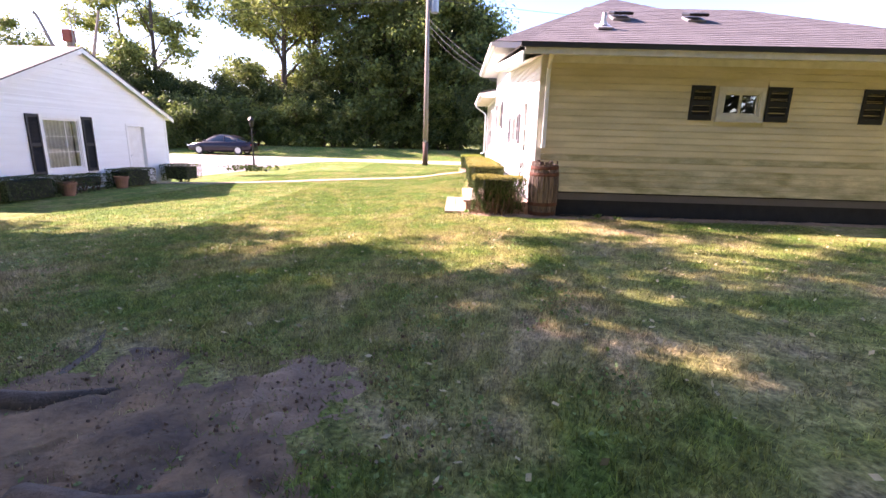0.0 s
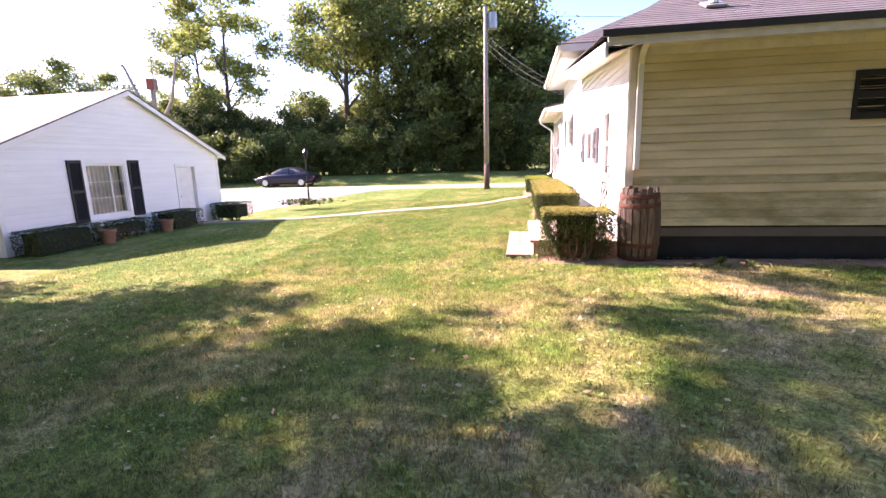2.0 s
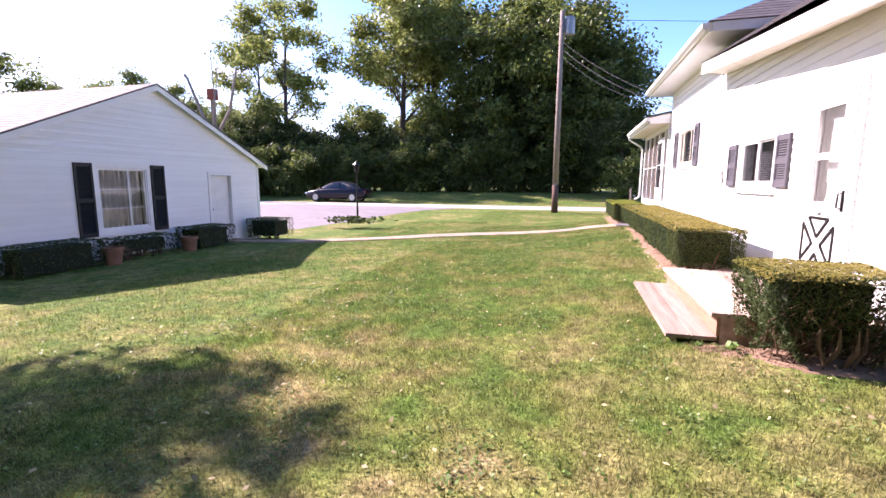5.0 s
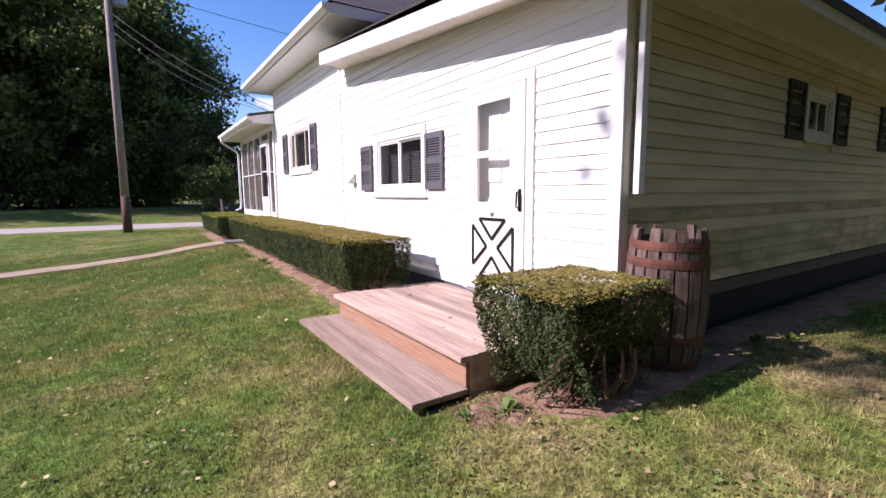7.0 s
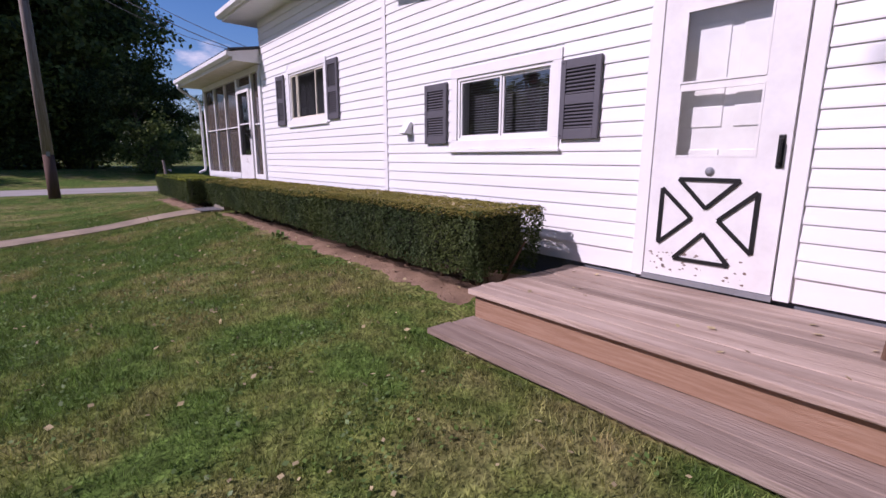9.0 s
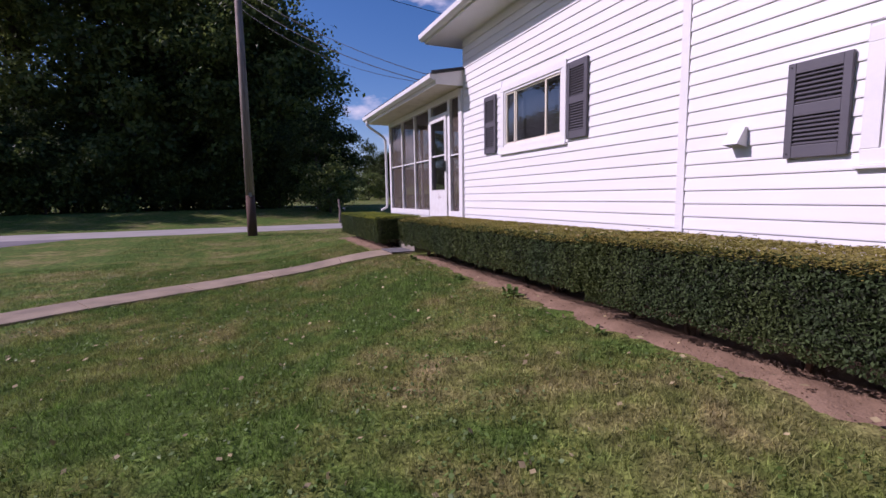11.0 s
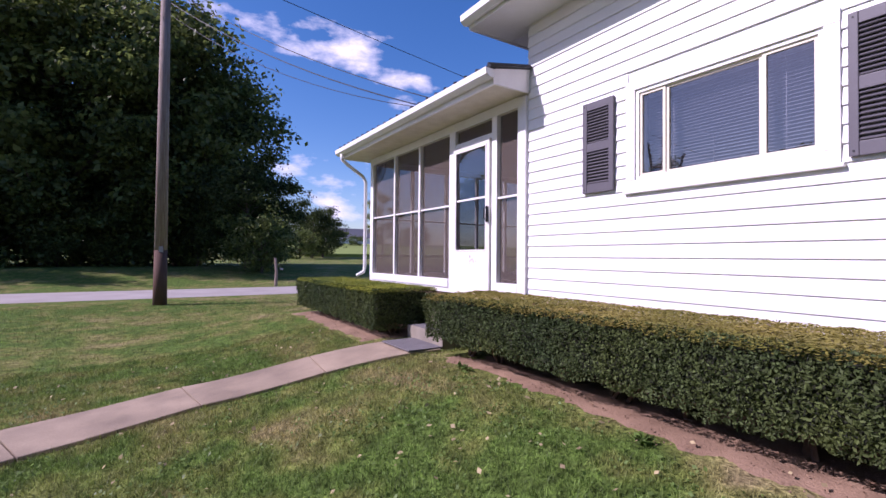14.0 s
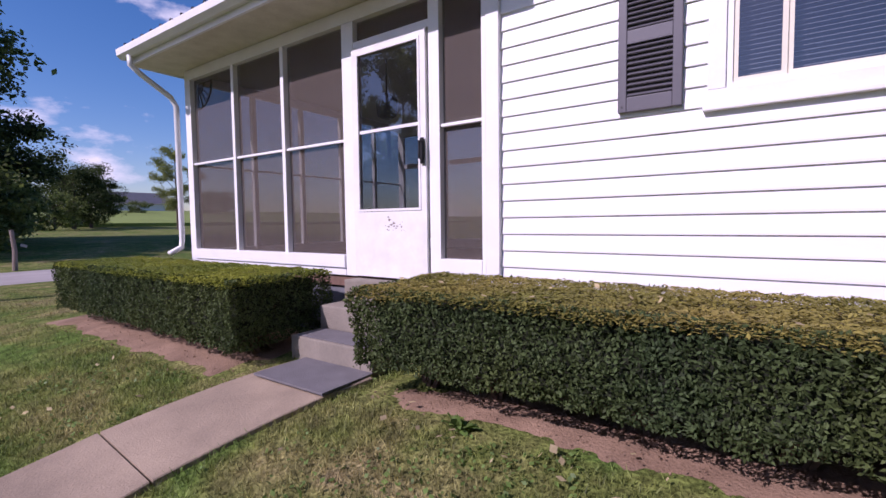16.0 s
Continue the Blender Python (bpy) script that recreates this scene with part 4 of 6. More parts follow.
slab = part("door_slab", slab, M_DOOR, door)
for z0, z1 in ((gz0, gm - 0.018), (gm + 0.018, gz1)):
    p = part("pane", quad((g0, -0.022, z0), (g1, -0.022, z0), (g1, -0.022, z1), (g0, -0.022, z1)), M_DOORGLASS, door)
    p.visible_shadow = False
bead = bmesh.new()
for z0, z1 in ((gz0, gm - 0.018), (gm + 0.018, gz1)):
    for a in ((g0 + 0.001, g1 - 0.001, -0.043, -0.03, z0 + 0.001, z0 + 0.014), (g0 + 0.001, g1 - 0.001, -0.043, -0.03, z1 - 0.014, z1 - 0.001), (g0 + 0.001, g0 + 0.014, -0.0425, -0.03, z0 + 0.0145, z1 - 0.0145), (g1 - 0.014, g1 - 0.001, -0.0425, -0.03, z0 + 0.0145, z1 - 0.0145)):
        box(bead, *a)
part("glazing_bead", bead, M_DOOR, door)
cu, cz = 0.405, 0.475
for tri in (((-0.19, 0.27), (0.19, 0.27), (0.0, 0.075)), ((-0.18, -0.30), (0.18, -0.30), (0.0, -0.10)), ((-0.30, 0.20), (-0.30, -0.20), (-0.085, 0.0)), ((0.30, 0.20), (0.30, -0.20), (0.085, 0.0))):
    bm = bmesh.new()
    pts = [(cu + u, cz + z) for u, z in tri]
    for i in range(3):
        bar(bm, pts[i], pts[(i + 1) % 3], 0.026, -0.052 - 0.001 * i, -0.039 + 0.0005 * i)
    part("crossbuck_moulding", bm, M_BLACK, door, "worn black triangular moulding")
door_handle(door, W_A - 0.06, 0.93)
kn = bmesh.new()
lathe(kn, [(0.028, 0), (0.03, 0.006), (0.012, 0.02)], 12, m=pose(cu, -0.04, 0.80, 90))
part("door_knocker", kn, M_GREYMETAL, door)
part("threshold", bx(0.001, W_A - 0.001, -0.05, 0.15, -0.012, 0.026), M_GREYMETAL, door)
def chips(parent, u0, u1, z0, z1, depth, n, seed, label):
    """Flecks of bare dark wood where the paint has come off."""
    rng = np.random.default_rng(seed)
    bm = bmesh.new()
    for _ in range(n):
        u, z, a = rng.uniform(u0, u1), rng.uniform(z0, z1), rng.uniform(0.003, 0.016)
        ring = [bm.verts.new((u + a * rng.uniform(0.5, 1.3) * math.cos(q * 1.047), depth, z + 0.6 * a * rng.uniform(0.4, 1.3) * math.sin(q * 1.047))) for q in range(6)]
        bm.faces.new(ring)
    part("worn_patch", bm, M_POLE, parent, label)


chips(door, cu - 0.36, cu + 0.32, 0.06, 0.22, -0.0415, 46, 4, "bare flecks in the worn white paint")
inner = bmesh.new()
box(inner, 0.001, W_A - 0.001, 0.085, 0.125, 0.03, H_A - 0.001)
for u0, u1, z0, z1 in ((0.12, 0.40, 1.10, 1.78), (0.47, 0.74, 1.10, 1.78), (0.12, 0.40, 0.2, 0.95), (0.47, 0.74, 0.2, 0.95)):
    box(inner, u0, u1, 0.075, 0.086, z0, z1, bevel=0.006)
part("inner_door", inner, M_DOOR, door, "white panelled inner door")

vent = thing("dryer_vent", west(12.40, 1.60) @ Matrix.Translation((0, -0.014, 0)), "small white louvred dryer vent hood", "vent")
hood = bmesh.new()
vs = [hood.verts.new(p) for p in ((0, 0, 0.15), (0.12, 0, 0.15), (0.12, -0.03, 0.15), (0, -0.03, 0.15), (0, 0, 0), (0.12, 0, 0), (0.12, -0.12, 0.02), (0, -0.12, 0.02))]
for f in ((0, 1, 2, 3), (3, 2, 6, 7), (0, 3, 7, 4), (1, 5, 6, 2), (0, 4, 5, 1)):
    hood.faces.new([vs[i] for i in f])
part("hood", hood, M_WHITEMETAL, vent)
part("flap", bx(0.008, 0.112, -0.075, -0.07, 0.0, 0.06, m=pose(0, 0, 0, -15)), M_GREYMETAL, vent)


# ---- rear deck steps ----
deck = thing("deck_steps", (0, 0, 0), "weathered pinkish grey plank steps before the rear door", "steps")
ys0, ys1 = 7.71, 9.96


def plank(x0, x1, y0, y1, z0, z1, material, parent, tilt=0.0):
    bm = bx(x0, x1, y0, y1, z0, z1, bevel=0.006)
    return part("plank", bm, material, parent)


random.seed(5)
edges = np.linspace(0.255, 1.515, 10)
for i in range(9):
    j = random.uniform(-0.012, 0.012)
    plank(edges[i] + 0.0045, edges[i + 1] - 0.0045, ys0 + j, ys1 + j * 1.5, 0.374 + random.uniform(-0.002, 0.002), 0.412 + random.uniform(-0.003, 0.003), M_DECK, deck)
edges = np.linspace(-0.095, 0.325, 3)
for i in range(2):
    plank(edges[i] + 0.003, edges[i + 1] - 0.003, ys0 + 0.005, ys1 + 0.03 - i * 0.02, 0.158, 0.197, M_DECK, deck)
part("riser", bx(0.312, 0.342, ys0 + 0.02, ys1 - 0.02, 0.200, 0.371, bevel=0.004), M_RISER, deck, "reddish brown riser board")
part("riser", bx(-0.03, 0.0, ys0 + 0.03, ys1 - 0.02, -0.02, 0.156, bevel=0.004), M_DECK, deck, "dark recessed riser board")
for y in (ys0 + 0.02, 8.8, ys1 - 0.06):
    part("stringer", bx(0.343, 1.50, y, y + 0.038, 0.02, 0.372), M_DECK, deck)


# ---- barrel ----
def make_barrel(at):
    ob = thing("barrel", at, "old wooden barrel with broken staves and rusty hoops", "barrel")
    h, r0, r1, n = 0.97, 0.222, 0.268, 18
    radius = lambda t: r0 + (r1 - r0) * math.sin(math.pi * min(max(t * 0.92 + 0.04, 0), 1))
    random.seed(9)
    for k in range(n):
        top = 1.0 - random.choice((0.0, 0.01, 0.03, 0.06, 0.12, 0.0))
        a0, a1 = (k + random.uniform(0.03, 0.14)) * 2 * math.pi / n, (k + random.uniform(0.86, 0.97)) * 2 * math.pi / n
        bm = bmesh.new()
        rings = []
        for i in range(8):
            t = top * i / 7
            r = radius(t)
            rings.append([bm.verts.new((q * math.cos(a), q * math.sin(a), t * h)) for q, a in ((r, a0), (r, a1), (r - 0.026, a1), (r - 0.026, a0))])
        for p, q in zip(rings, rings[1:]):
            for i in range(4):
                bm.faces.new((p[i], p[(i + 1) % 4], q[(i + 1) % 4], q[i]))
        bm.faces.new(list(reversed(rings[0]))), bm.faces.new(rings[-1])
        part("stave", bm, M_STAVE, ob)
    for t in (0.07, 0.24, 0.77, 0.885):
        bm = bmesh.new()
        rings = [[bm.verts.new((q * math.cos(a * math.pi / 18), q * math.sin(a * math.pi / 18), z * h)) for a in range(36)] for q, z in ((radius(t - 0.025) + 0.004, t - 0.03), (radius(t) + 0.007, t), (radius(t + 0.025) + 0.004, t + 0.03))]
        for p, q in zip(rings, rings[1:]):
            for i in range(36):
                bm.faces.new((p[i], p[(i + 1) % 36], q[(i + 1) % 36], q[i]))
        part("hoop", bm, M_HOOP, ob)
    part("barrel_head", lathe(bmesh.new(), [(0.20, 0.80), (0.20, 0.83)], 20), M_STAVE, ob)
    return ob


make_barrel(pose(1.66, 7.235, ground_z(1.66, 7.235), 1, -1.5, 20))

# ---- screened porch ----
PX = 1.485                               # outer face of its posts
PZ0, PZ1 = 0.965, 3.0
tagged(part("porch_floor", bx(WX - 0.02, 5.6, FRONT + 0.001, 21.5, 0.70, 0.80), M_FLOORWOOD), "brown painted plank floor of the screened porch", "floor", kind="structure")
tagged(part("foundation", bx(WX + 0.01, 5.58, FRONT + 0.002, 21.48, 0.05, 0.699), M_FOUND), "grey foundation beneath the porch", "foundation", kind="structure")
porch = thing("porch_screen_wall", (0, 0, 0), "white framed insect screen wall of the porch", "screen wall", kind="structure")


def post(x0, x1, y0, y1, z0, z1, parent=None, name="post"):
    return part(name, bx(x0, x1, y0, y1, z0, z1, bevel=0.005), M_TRIM, parent or porch)


D = 0.09
for y0, y1, z0 in ((17.302, 17.335, 0.80), (17.70, 17.80, 0.80), (18.60, 18.74, 0.80), (19.56, 19.61, 0.97), (20.42, 20.47, 0.97), (21.33, 21.45, 0.80)):
    post(PX, PX + D, y0, y1, z0, PZ1)
post(PX - 0.004, PX + D, 17.336, 17.699, 0.80, 0.985, name="bottom_rail")
post(PX - 0.02, PX + D, 18.741, 21.329, 0.87, 0.985, name="bottom_rail")
post(PX - 0.002, PX + D - 0.01, 18.741, 21.329, 0.80, 0.869, name="bottom_rail")
post(PX, PX + D, 17.302, 21.45, PZ1 + 0.001, 3.12, name="top_rail")
for y0, y1 in ((17.336, 17.699), (18.741, 19.559), (19.611, 20.419), (20.471, 21.329)):
    post(PX + 0.015, PX + 0.05, y0, y1, 1.99, 2.015, name="mid_rail")
    p = part("screen", bx(PX + 0.055, PX + 0.058, y0, y1, 0.985, PZ1), M_SCREEN, porch)
    p.visible_shadow = True
post(PX + 0.004, PX + D, 17.801, 18.599, 2.76, 2.82, name="transom_rail")
part("screen", bx(PX + 0.055, PX + 0.058, 17.801, 18.599, 2.82, PZ1), M_SCREEN, porch)

pn = thing("porch_screen_wall", (0, 0, 0), "white framed far screen wall of the porch", "screen wall", kind="structure")
for x in (2.35, 3.15, 3.95, 4.75, 5.5):
    post(x, x + 0.06, 21.40, 21.47, 0.80, PZ1, pn)
post(WX + 0.06, 5.56, 21.41, 21.46, 0.80, 0.97, pn, "bottom_rail")
post(WX + 0.06, 5.56, 21.41, 21.46, PZ1 + 0.001, 3.11, pn, "top_rail")
post(WX + 0.06, 5.56, 21.42, 21.445, 1.99, 2.015, pn, "mid_rail")
part("screen", bx(WX + 0.06, 5.5, 21.45, 21.453, 0.97, PZ1), M_SCREEN, pn)
pe = thing("porch_screen_wall", (0, 0, 0), "white framed end screen wall of the porch", "screen wall", kind="structure")
for y in (17.25, 18.3, 19.3, 20.35, 21.34):
    post(5.50, 5.56, y, y + 0.07, 0.80, PZ1, pe)
    if y < 21:
        post(5.50, 5.56, y + 0.14, y + 0.19, 0.971, 2.899, pe)
        post(5.49, 5.565, y + 0.20, y + 0.98, 2.30, 2.38, pe, "mid_rail")
post(5.50, 5.56, 17.25, 21.39, 0.801, 0.97, pe, "bottom_rail")
post(5.50, 5.56, 17.25, 21.39, 2.9, 3.1, pe, "top_rail")
part("screen", bx(5.53, 5.533, 17.3, 21.39, 0.97, 2.9), M_SCREEN, pe)

# porch door
pd = thing("door_2", Matrix.Translation((PX, 18.595, 0.80)) @ pose(0, 0, 0, 0, 0, -90), "white storm door with a tall pane and plain kick panel", "door", kind="structure")
wd, hd = 0.79, 1.95
f0, f1, k0, k1 = 0.055, wd - 0.055, 0.565, hd - 0.055
sl2 = bmesh.new()
for a in ((0.004, wd - 0.004, -0.03, 0.01, 0.012, k0), (0.004, wd - 0.004, -0.03, 0.01, k1, hd), (0.004, f0, -0.03, 0.01, k0, k1), (f1, wd - 0.004, -0.03, 0.01, k0, k1), (f0, f1, -0.02, 0.0, 1.225, 1.25)):
    box(sl2, *a)
part("door_slab", sl2, M_DOOR, pd)
bead = bmesh.new()
for a in ((f0 + 0.001, f1 - 0.001, -0.036, -0.018, k0 + 0.001, k0 + 0.02), (f0 + 0.001, f1 - 0.001, -0.036, -0.018, k1 - 0.02, k1 - 0.001), (f0 + 0.001, f0 + 0.02, -0.0355, -0.018, k0 + 0.0205, k1 - 0.0205), (f1 - 0.02, f1 - 0.001, -0.0355, -0.018, k0 + 0.0205, k1 - 0.0205)):
    box(bead, *a)
part("glazing_bead", bead, M_DOOR, pd)
p = part("pane", quad((f0, -0.01, k0), (f1, -0.01, k0), (f1, -0.01, k1), (f0, -0.01, k1)), M_GLASS, pd)
p.visible_shadow = False
door_handle(pd, wd - 0.03, 1.02)
chips(pd, 0.36, 0.58, 0.40, 0.52, -0.0315, 22, 6, "grey scuffs in the white paint")

# porch roof: boxed eave, gutter, ribbed metal
pr = thing("porch_roof", (0, 0, 0), "low dark ribbed metal roof over the screened porch", "roof", kind="structure")
sheet = [(0.93, 17.13, 3.30), (0.93, 21.75, 3.30), (5.9, 21.75, 4.25), (5.9, 17.70, 4.25), (1.5, 17.22, 3.41)]
part("metal_sheet", poly_slab(bmesh.new(), [sheet[0], sheet[1], sheet[2], (5.9, 17.13, 4.25)][::-1], 0.02), M_METALROOF, pr)
for i in range(22):
    y = 17.17 + i * 0.212
    bm = bmesh.new()
    vs = [bm.verts.new(q) for q in ((0.925, y - 0.02, 3.301), (0.925, y + 0.02, 3.301), (0.925, y + 0.008, 3.325), (0.925, y - 0.008, 3.325), (5.9, y - 0.02, 4.251), (5.9, y + 0.02, 4.251), (5.9, y + 0.008, 4.275), (5.9, y - 0.008, 4.275))]
    for f in ((0, 1, 2, 3), (4, 7, 6, 5), (0, 4, 5, 1), (1, 5, 6, 2), (2, 6, 7, 3), (3, 7, 4, 0)):
        bm.faces.new([vs[i] for i in f])
    part("rib", bm, M_METALROOF, pr)
part("soffit", bx(1.03, PX + 0.1, 17.20, 21.72, 3.125, 3.145), M_OLDTRIM, pr, "cream soffit boards")
part("fascia", bx(1.0, 1.029, 17.17, 21.74, 3.115, 3.275), M_TRIM, pr)
end = bmesh.new()
vs = [end.verts.new(q) for q in ((1.03, 17.17, 3.12), (WX + 0.0, 17.17, 3.12), (WX + 0.0, 17.17, 3.385), (1.03, 17.17, 3.285), (1.03, 17.199, 3.12), (WX, 17.199, 3.12), (WX, 17.199, 3.385), (1.03, 17.199, 3.285))]
for f in ((0, 1, 2, 3), (4, 7, 6, 5), (0, 4, 5, 1), (2, 6, 7, 3), (3, 7, 4, 0), (1, 5, 6, 2)):
    end.faces.new([vs[i] for i in f])
part("end_board", end, M_TRIM, pr)
part("end_board", bx(1.03, 5.8, 21.70, 21.74, 3.12, 3.28), M_TRIM, pr)
gutter(pr, 0.999, 17.16, 21.76, 3.27, M_TRIM)
tagged(part("ceiling", bx(1.6, 5.6, FRONT + 0.01, 21.45, 3.121, 3.15), M_PORCHWALL), "grey boarded porch ceiling", "ceiling", kind="structure")
ds = thing("downspout", (0, 0, 0), "white round downspout at the porch corner", "downspout")
smooth(part("pipe", tube(bmesh.new(), [(0.95, 21.55, 3.18), (0.95, 21.55, 3.08), (1.05, 21.55, 3.0), (1.36, 21.53, 2.80), (1.415, 21.52, 2.70), (1.415, 21.52, 1.10), (1.40, 21.52, 1.0), (1.25, 21.50, 0.93)], 0.032, 10), M_WHITEMETAL, ds))

# porch steps with the mat
steps = thing("porch_steps", (0, 0, 0), "worn concrete steps up to the porch door", "steps")
part("step", bx(0.78, 1.48, 17.78, 18.62, 0.0, 0.42, bevel=0.012), M_STEP, steps)
part("step", bx(1.06, 1.481, 17.79, 18.61, 0.4201, 0.61, bevel=0.012), M_STEP, steps)
part("step", bx(1.32, 1.482, 17.80, 18.60, 0.6101, 0.79, bevel=0.012), M_STEP, steps)
gm0 = ground_z(0.5, 18.1) + 0.03
mt = tagged(part("door_mat", bx(0.34, 0.77, 17.76, 18.44, gm0 + 0.004, gm0 + 0.02, bevel=0.004), M_MAT), "flat grey rubber door mat on the walkway", "door mat")
tagged(part("step_mat", bx(0.80, 1.05, 17.86, 18.56, 0.4215, 0.429, bevel=0.002), M_MAT), "grey rubber tread mat on the concrete step", "step mat")
fan = thing("corner_bracket", (PX + 0.12, 21.36, 2.98), "dark fan-shaped ornamental bracket in the porch corner", "bracket")
bm = bmesh.new()
tube(bm, [(0, -0.30 * math.cos(k * math.pi / 16), -0.30 * math.sin(k * math.pi / 16)) for k in range(9)], 0.012, 6)
tube(bm, [(0, -0.12 * math.cos(k * math.pi / 16), -0.12 * math.sin(k * math.pi / 16)) for k in range(9)], 0.009, 6)
part("rim", bm, M_BLACK, fan)
for k in range(6):
    a = k * math.pi / 10
    part("spoke", tube(bmesh.new(), [(0, -0.02 * math.cos(a), -0.02 * math.sin(a)), (0, -0.30 * math.cos(a), -0.30 * math.sin(a))], 0.008, 6), M_BLACK, fan)
lantern = thing("porch_lantern", (2.6, 19.2, 2.45), "black metal lantern hanging from the porch ceiling", "lantern")
part("chain", tube(bmesh.new(), [(0, 0, 0.28), (0, 0, 0.67)], 0.008, 6), M_BLACK, lantern)
part("cage", lathe(bmesh.new(), [(0.05, 0), (0.11, 0.03), (0.13, 0.2), (0.05, 0.28)], 6), M_BLACK, lantern)


# ---- hedges ----
def leaf_cloud(points, normals, size, rng, tilt=0.9, aspect=0.45):
    """Small pointed leaves, four corners each, set about the given points. Returns verts, faces."""
    n = len(points)
    r = rng.normal(size=(n, 3)) * tilt + normals
    r /= np.linalg.norm(r, axis=1)[:, None] + 1e-9
    u = np.cross(r, rng.normal(size=(n, 3)))
    u /= np.linalg.norm(u, axis=1)[:, None] + 1e-9
    w = np.cross(r, u)
    s = (size * rng.uniform(0.6, 1.4, n))[:, None]
    v = np.empty((n, 4, 3))
    v[:, 0] = points - u * s
    v[:, 1] = points + w * s * aspect
    v[:, 2] = points + u * s
    v[:, 3] = points - w * s * aspect
    return v.reshape(-1, 3)


def leaf_object(name, verts, material, parent=None, label=""):
    n = len(verts) // 4
    me = bpy.data.meshes.new(name)
    me.vertices.add(n * 4)
    me.vertices.foreach_set("co", verts.astype(np.float32).ravel())
    me.loops.add(n * 4)
    me.loops.foreach_set("vertex_index", np.arange(n * 4, dtype=np.int32))
    me.polygons.add(n)
    me.polygons.foreach_set("loop_start", np.arange(0, n * 4, 4, dtype=np.int32))
    me.polygons.foreach_set("loop_total", np.full(n, 4, dtype=np.int32))
    me.update()
    me.materials.append(material)
    ob = new(name, me)
    if parent is not None:
        ob.parent = parent
    if label:
        tagged(ob, label=label)
    return ob


def hedge(name, x0, x1, y0, y1, z_low, z_top, label, seed, top_mat, density=13500, leaf=0.0118, thin_south=0.0, rise=0.0, under=0.06):
    """A clipped hedge: a near-black core painted as inner shade, stems, a skin of small leaves on its sides and top."""
    rng = np.random.default_rng(seed)
    base = ground_z((x0 + x1) / 2, (y0 + y1) / 2)
    ob = thing(name, (0, 0, 0), label, "hedge", group="clipped hedges")
    top_at = lambda y: z_top + rise * (y - y0) / (y1 - y0)
    pts, nrm = [], []

    def wob(p):
        return 0.030 * noise.noise((p[0] * 2.2, p[1] * 2.2, p[2] * 2.2)) + 0.030 * noise.noise((p[0] * 8, p[1] * 8, p[2] * 8)) + 0.02 * noise.noise((p[0] * 21, p[1] * 21, p[2] * 21))

    def side(count, axis, at, sign, fade=0.0):
        for _ in range(count):
            h = rng.uniform(0, 1)
            if fade and rng.uniform() < fade * (1 - h * 0.5):
                continue
            a = rng.uniform(y0, y1) if axis == 0 else rng.uniform(x0, x1)
            ty = a if axis == 0 else at
            z = z_low + (top_at(ty) - z_low) * h
            ragged = 0.05 * noise.noise((a * 5, seed, 0)) + 0.03
            if z < z_low + ragged:
                continue
            tuck = under * (1 - h) ** 1.7 + 0.05 * max(0.0, h - 0.86) / 0.14
            p = np.array([at - sign * tuck, a, z]) if axis == 0 else np.array([a, at - sign * tuck, z])
            n = np.array([sign, 0, 0]) if axis == 0 else np.array([0, sign, 0])
            pts.append(p + n * (wob(p) - abs(rng.normal()) * 0.028))
            nrm.append(n)

    hh = z_top - z_low
    side(int((y1 - y0) * hh * density), 0, x0, -1.0)
    side(int((y1 - y0) * hh * density * 0.3), 0, x1, 1.0)
    side(int((x1 - x0) * hh * density), 1, y0, -1.0, thin_south)
    side(int((x1 - x0) * hh * density), 1, y1, 1.0)
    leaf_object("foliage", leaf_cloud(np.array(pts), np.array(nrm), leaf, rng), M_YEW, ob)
    pts, nrm = [], []
    for _ in range(int((y1 - y0) * (x1 - x0) * density * 1.15)):
        p = np.array([rng.uniform(x0, x1), rng.uniform(y0, y1), 0.0])
        edge = min(p[0] - x0, x1 - p[0], p[1] - y0, y1 - p[1])
        p[2] = top_at(p[1]) + 0.42 * wob(p) - 0.035 * max(0, 1 - edge / 0.07) ** 2 - abs(rng.normal()) * 0.012
        pts.append(p)
        nrm.append(np.array([0, 0, 1.0]))
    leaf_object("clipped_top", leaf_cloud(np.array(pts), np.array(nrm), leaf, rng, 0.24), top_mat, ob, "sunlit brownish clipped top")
    # inner mass: an uneven box, coloured near-black as the shade between branches
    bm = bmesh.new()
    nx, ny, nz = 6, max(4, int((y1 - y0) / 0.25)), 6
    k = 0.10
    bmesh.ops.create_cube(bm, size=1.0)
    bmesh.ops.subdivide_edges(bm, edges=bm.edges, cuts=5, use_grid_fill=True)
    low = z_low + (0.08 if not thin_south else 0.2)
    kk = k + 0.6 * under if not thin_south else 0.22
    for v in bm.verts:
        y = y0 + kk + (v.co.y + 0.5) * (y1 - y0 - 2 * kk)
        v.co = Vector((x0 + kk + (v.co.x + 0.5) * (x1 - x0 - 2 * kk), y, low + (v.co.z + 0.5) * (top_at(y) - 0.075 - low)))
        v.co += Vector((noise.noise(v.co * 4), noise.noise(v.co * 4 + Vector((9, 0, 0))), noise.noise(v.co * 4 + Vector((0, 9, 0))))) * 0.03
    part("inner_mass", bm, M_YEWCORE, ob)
    # stems down to the soil, and twigs
    tw = bmesh.new()
    reach = max(0.1, 0.3 - 0.7 * under)
    n = max(3, int((y1 - y0) / 0.55))
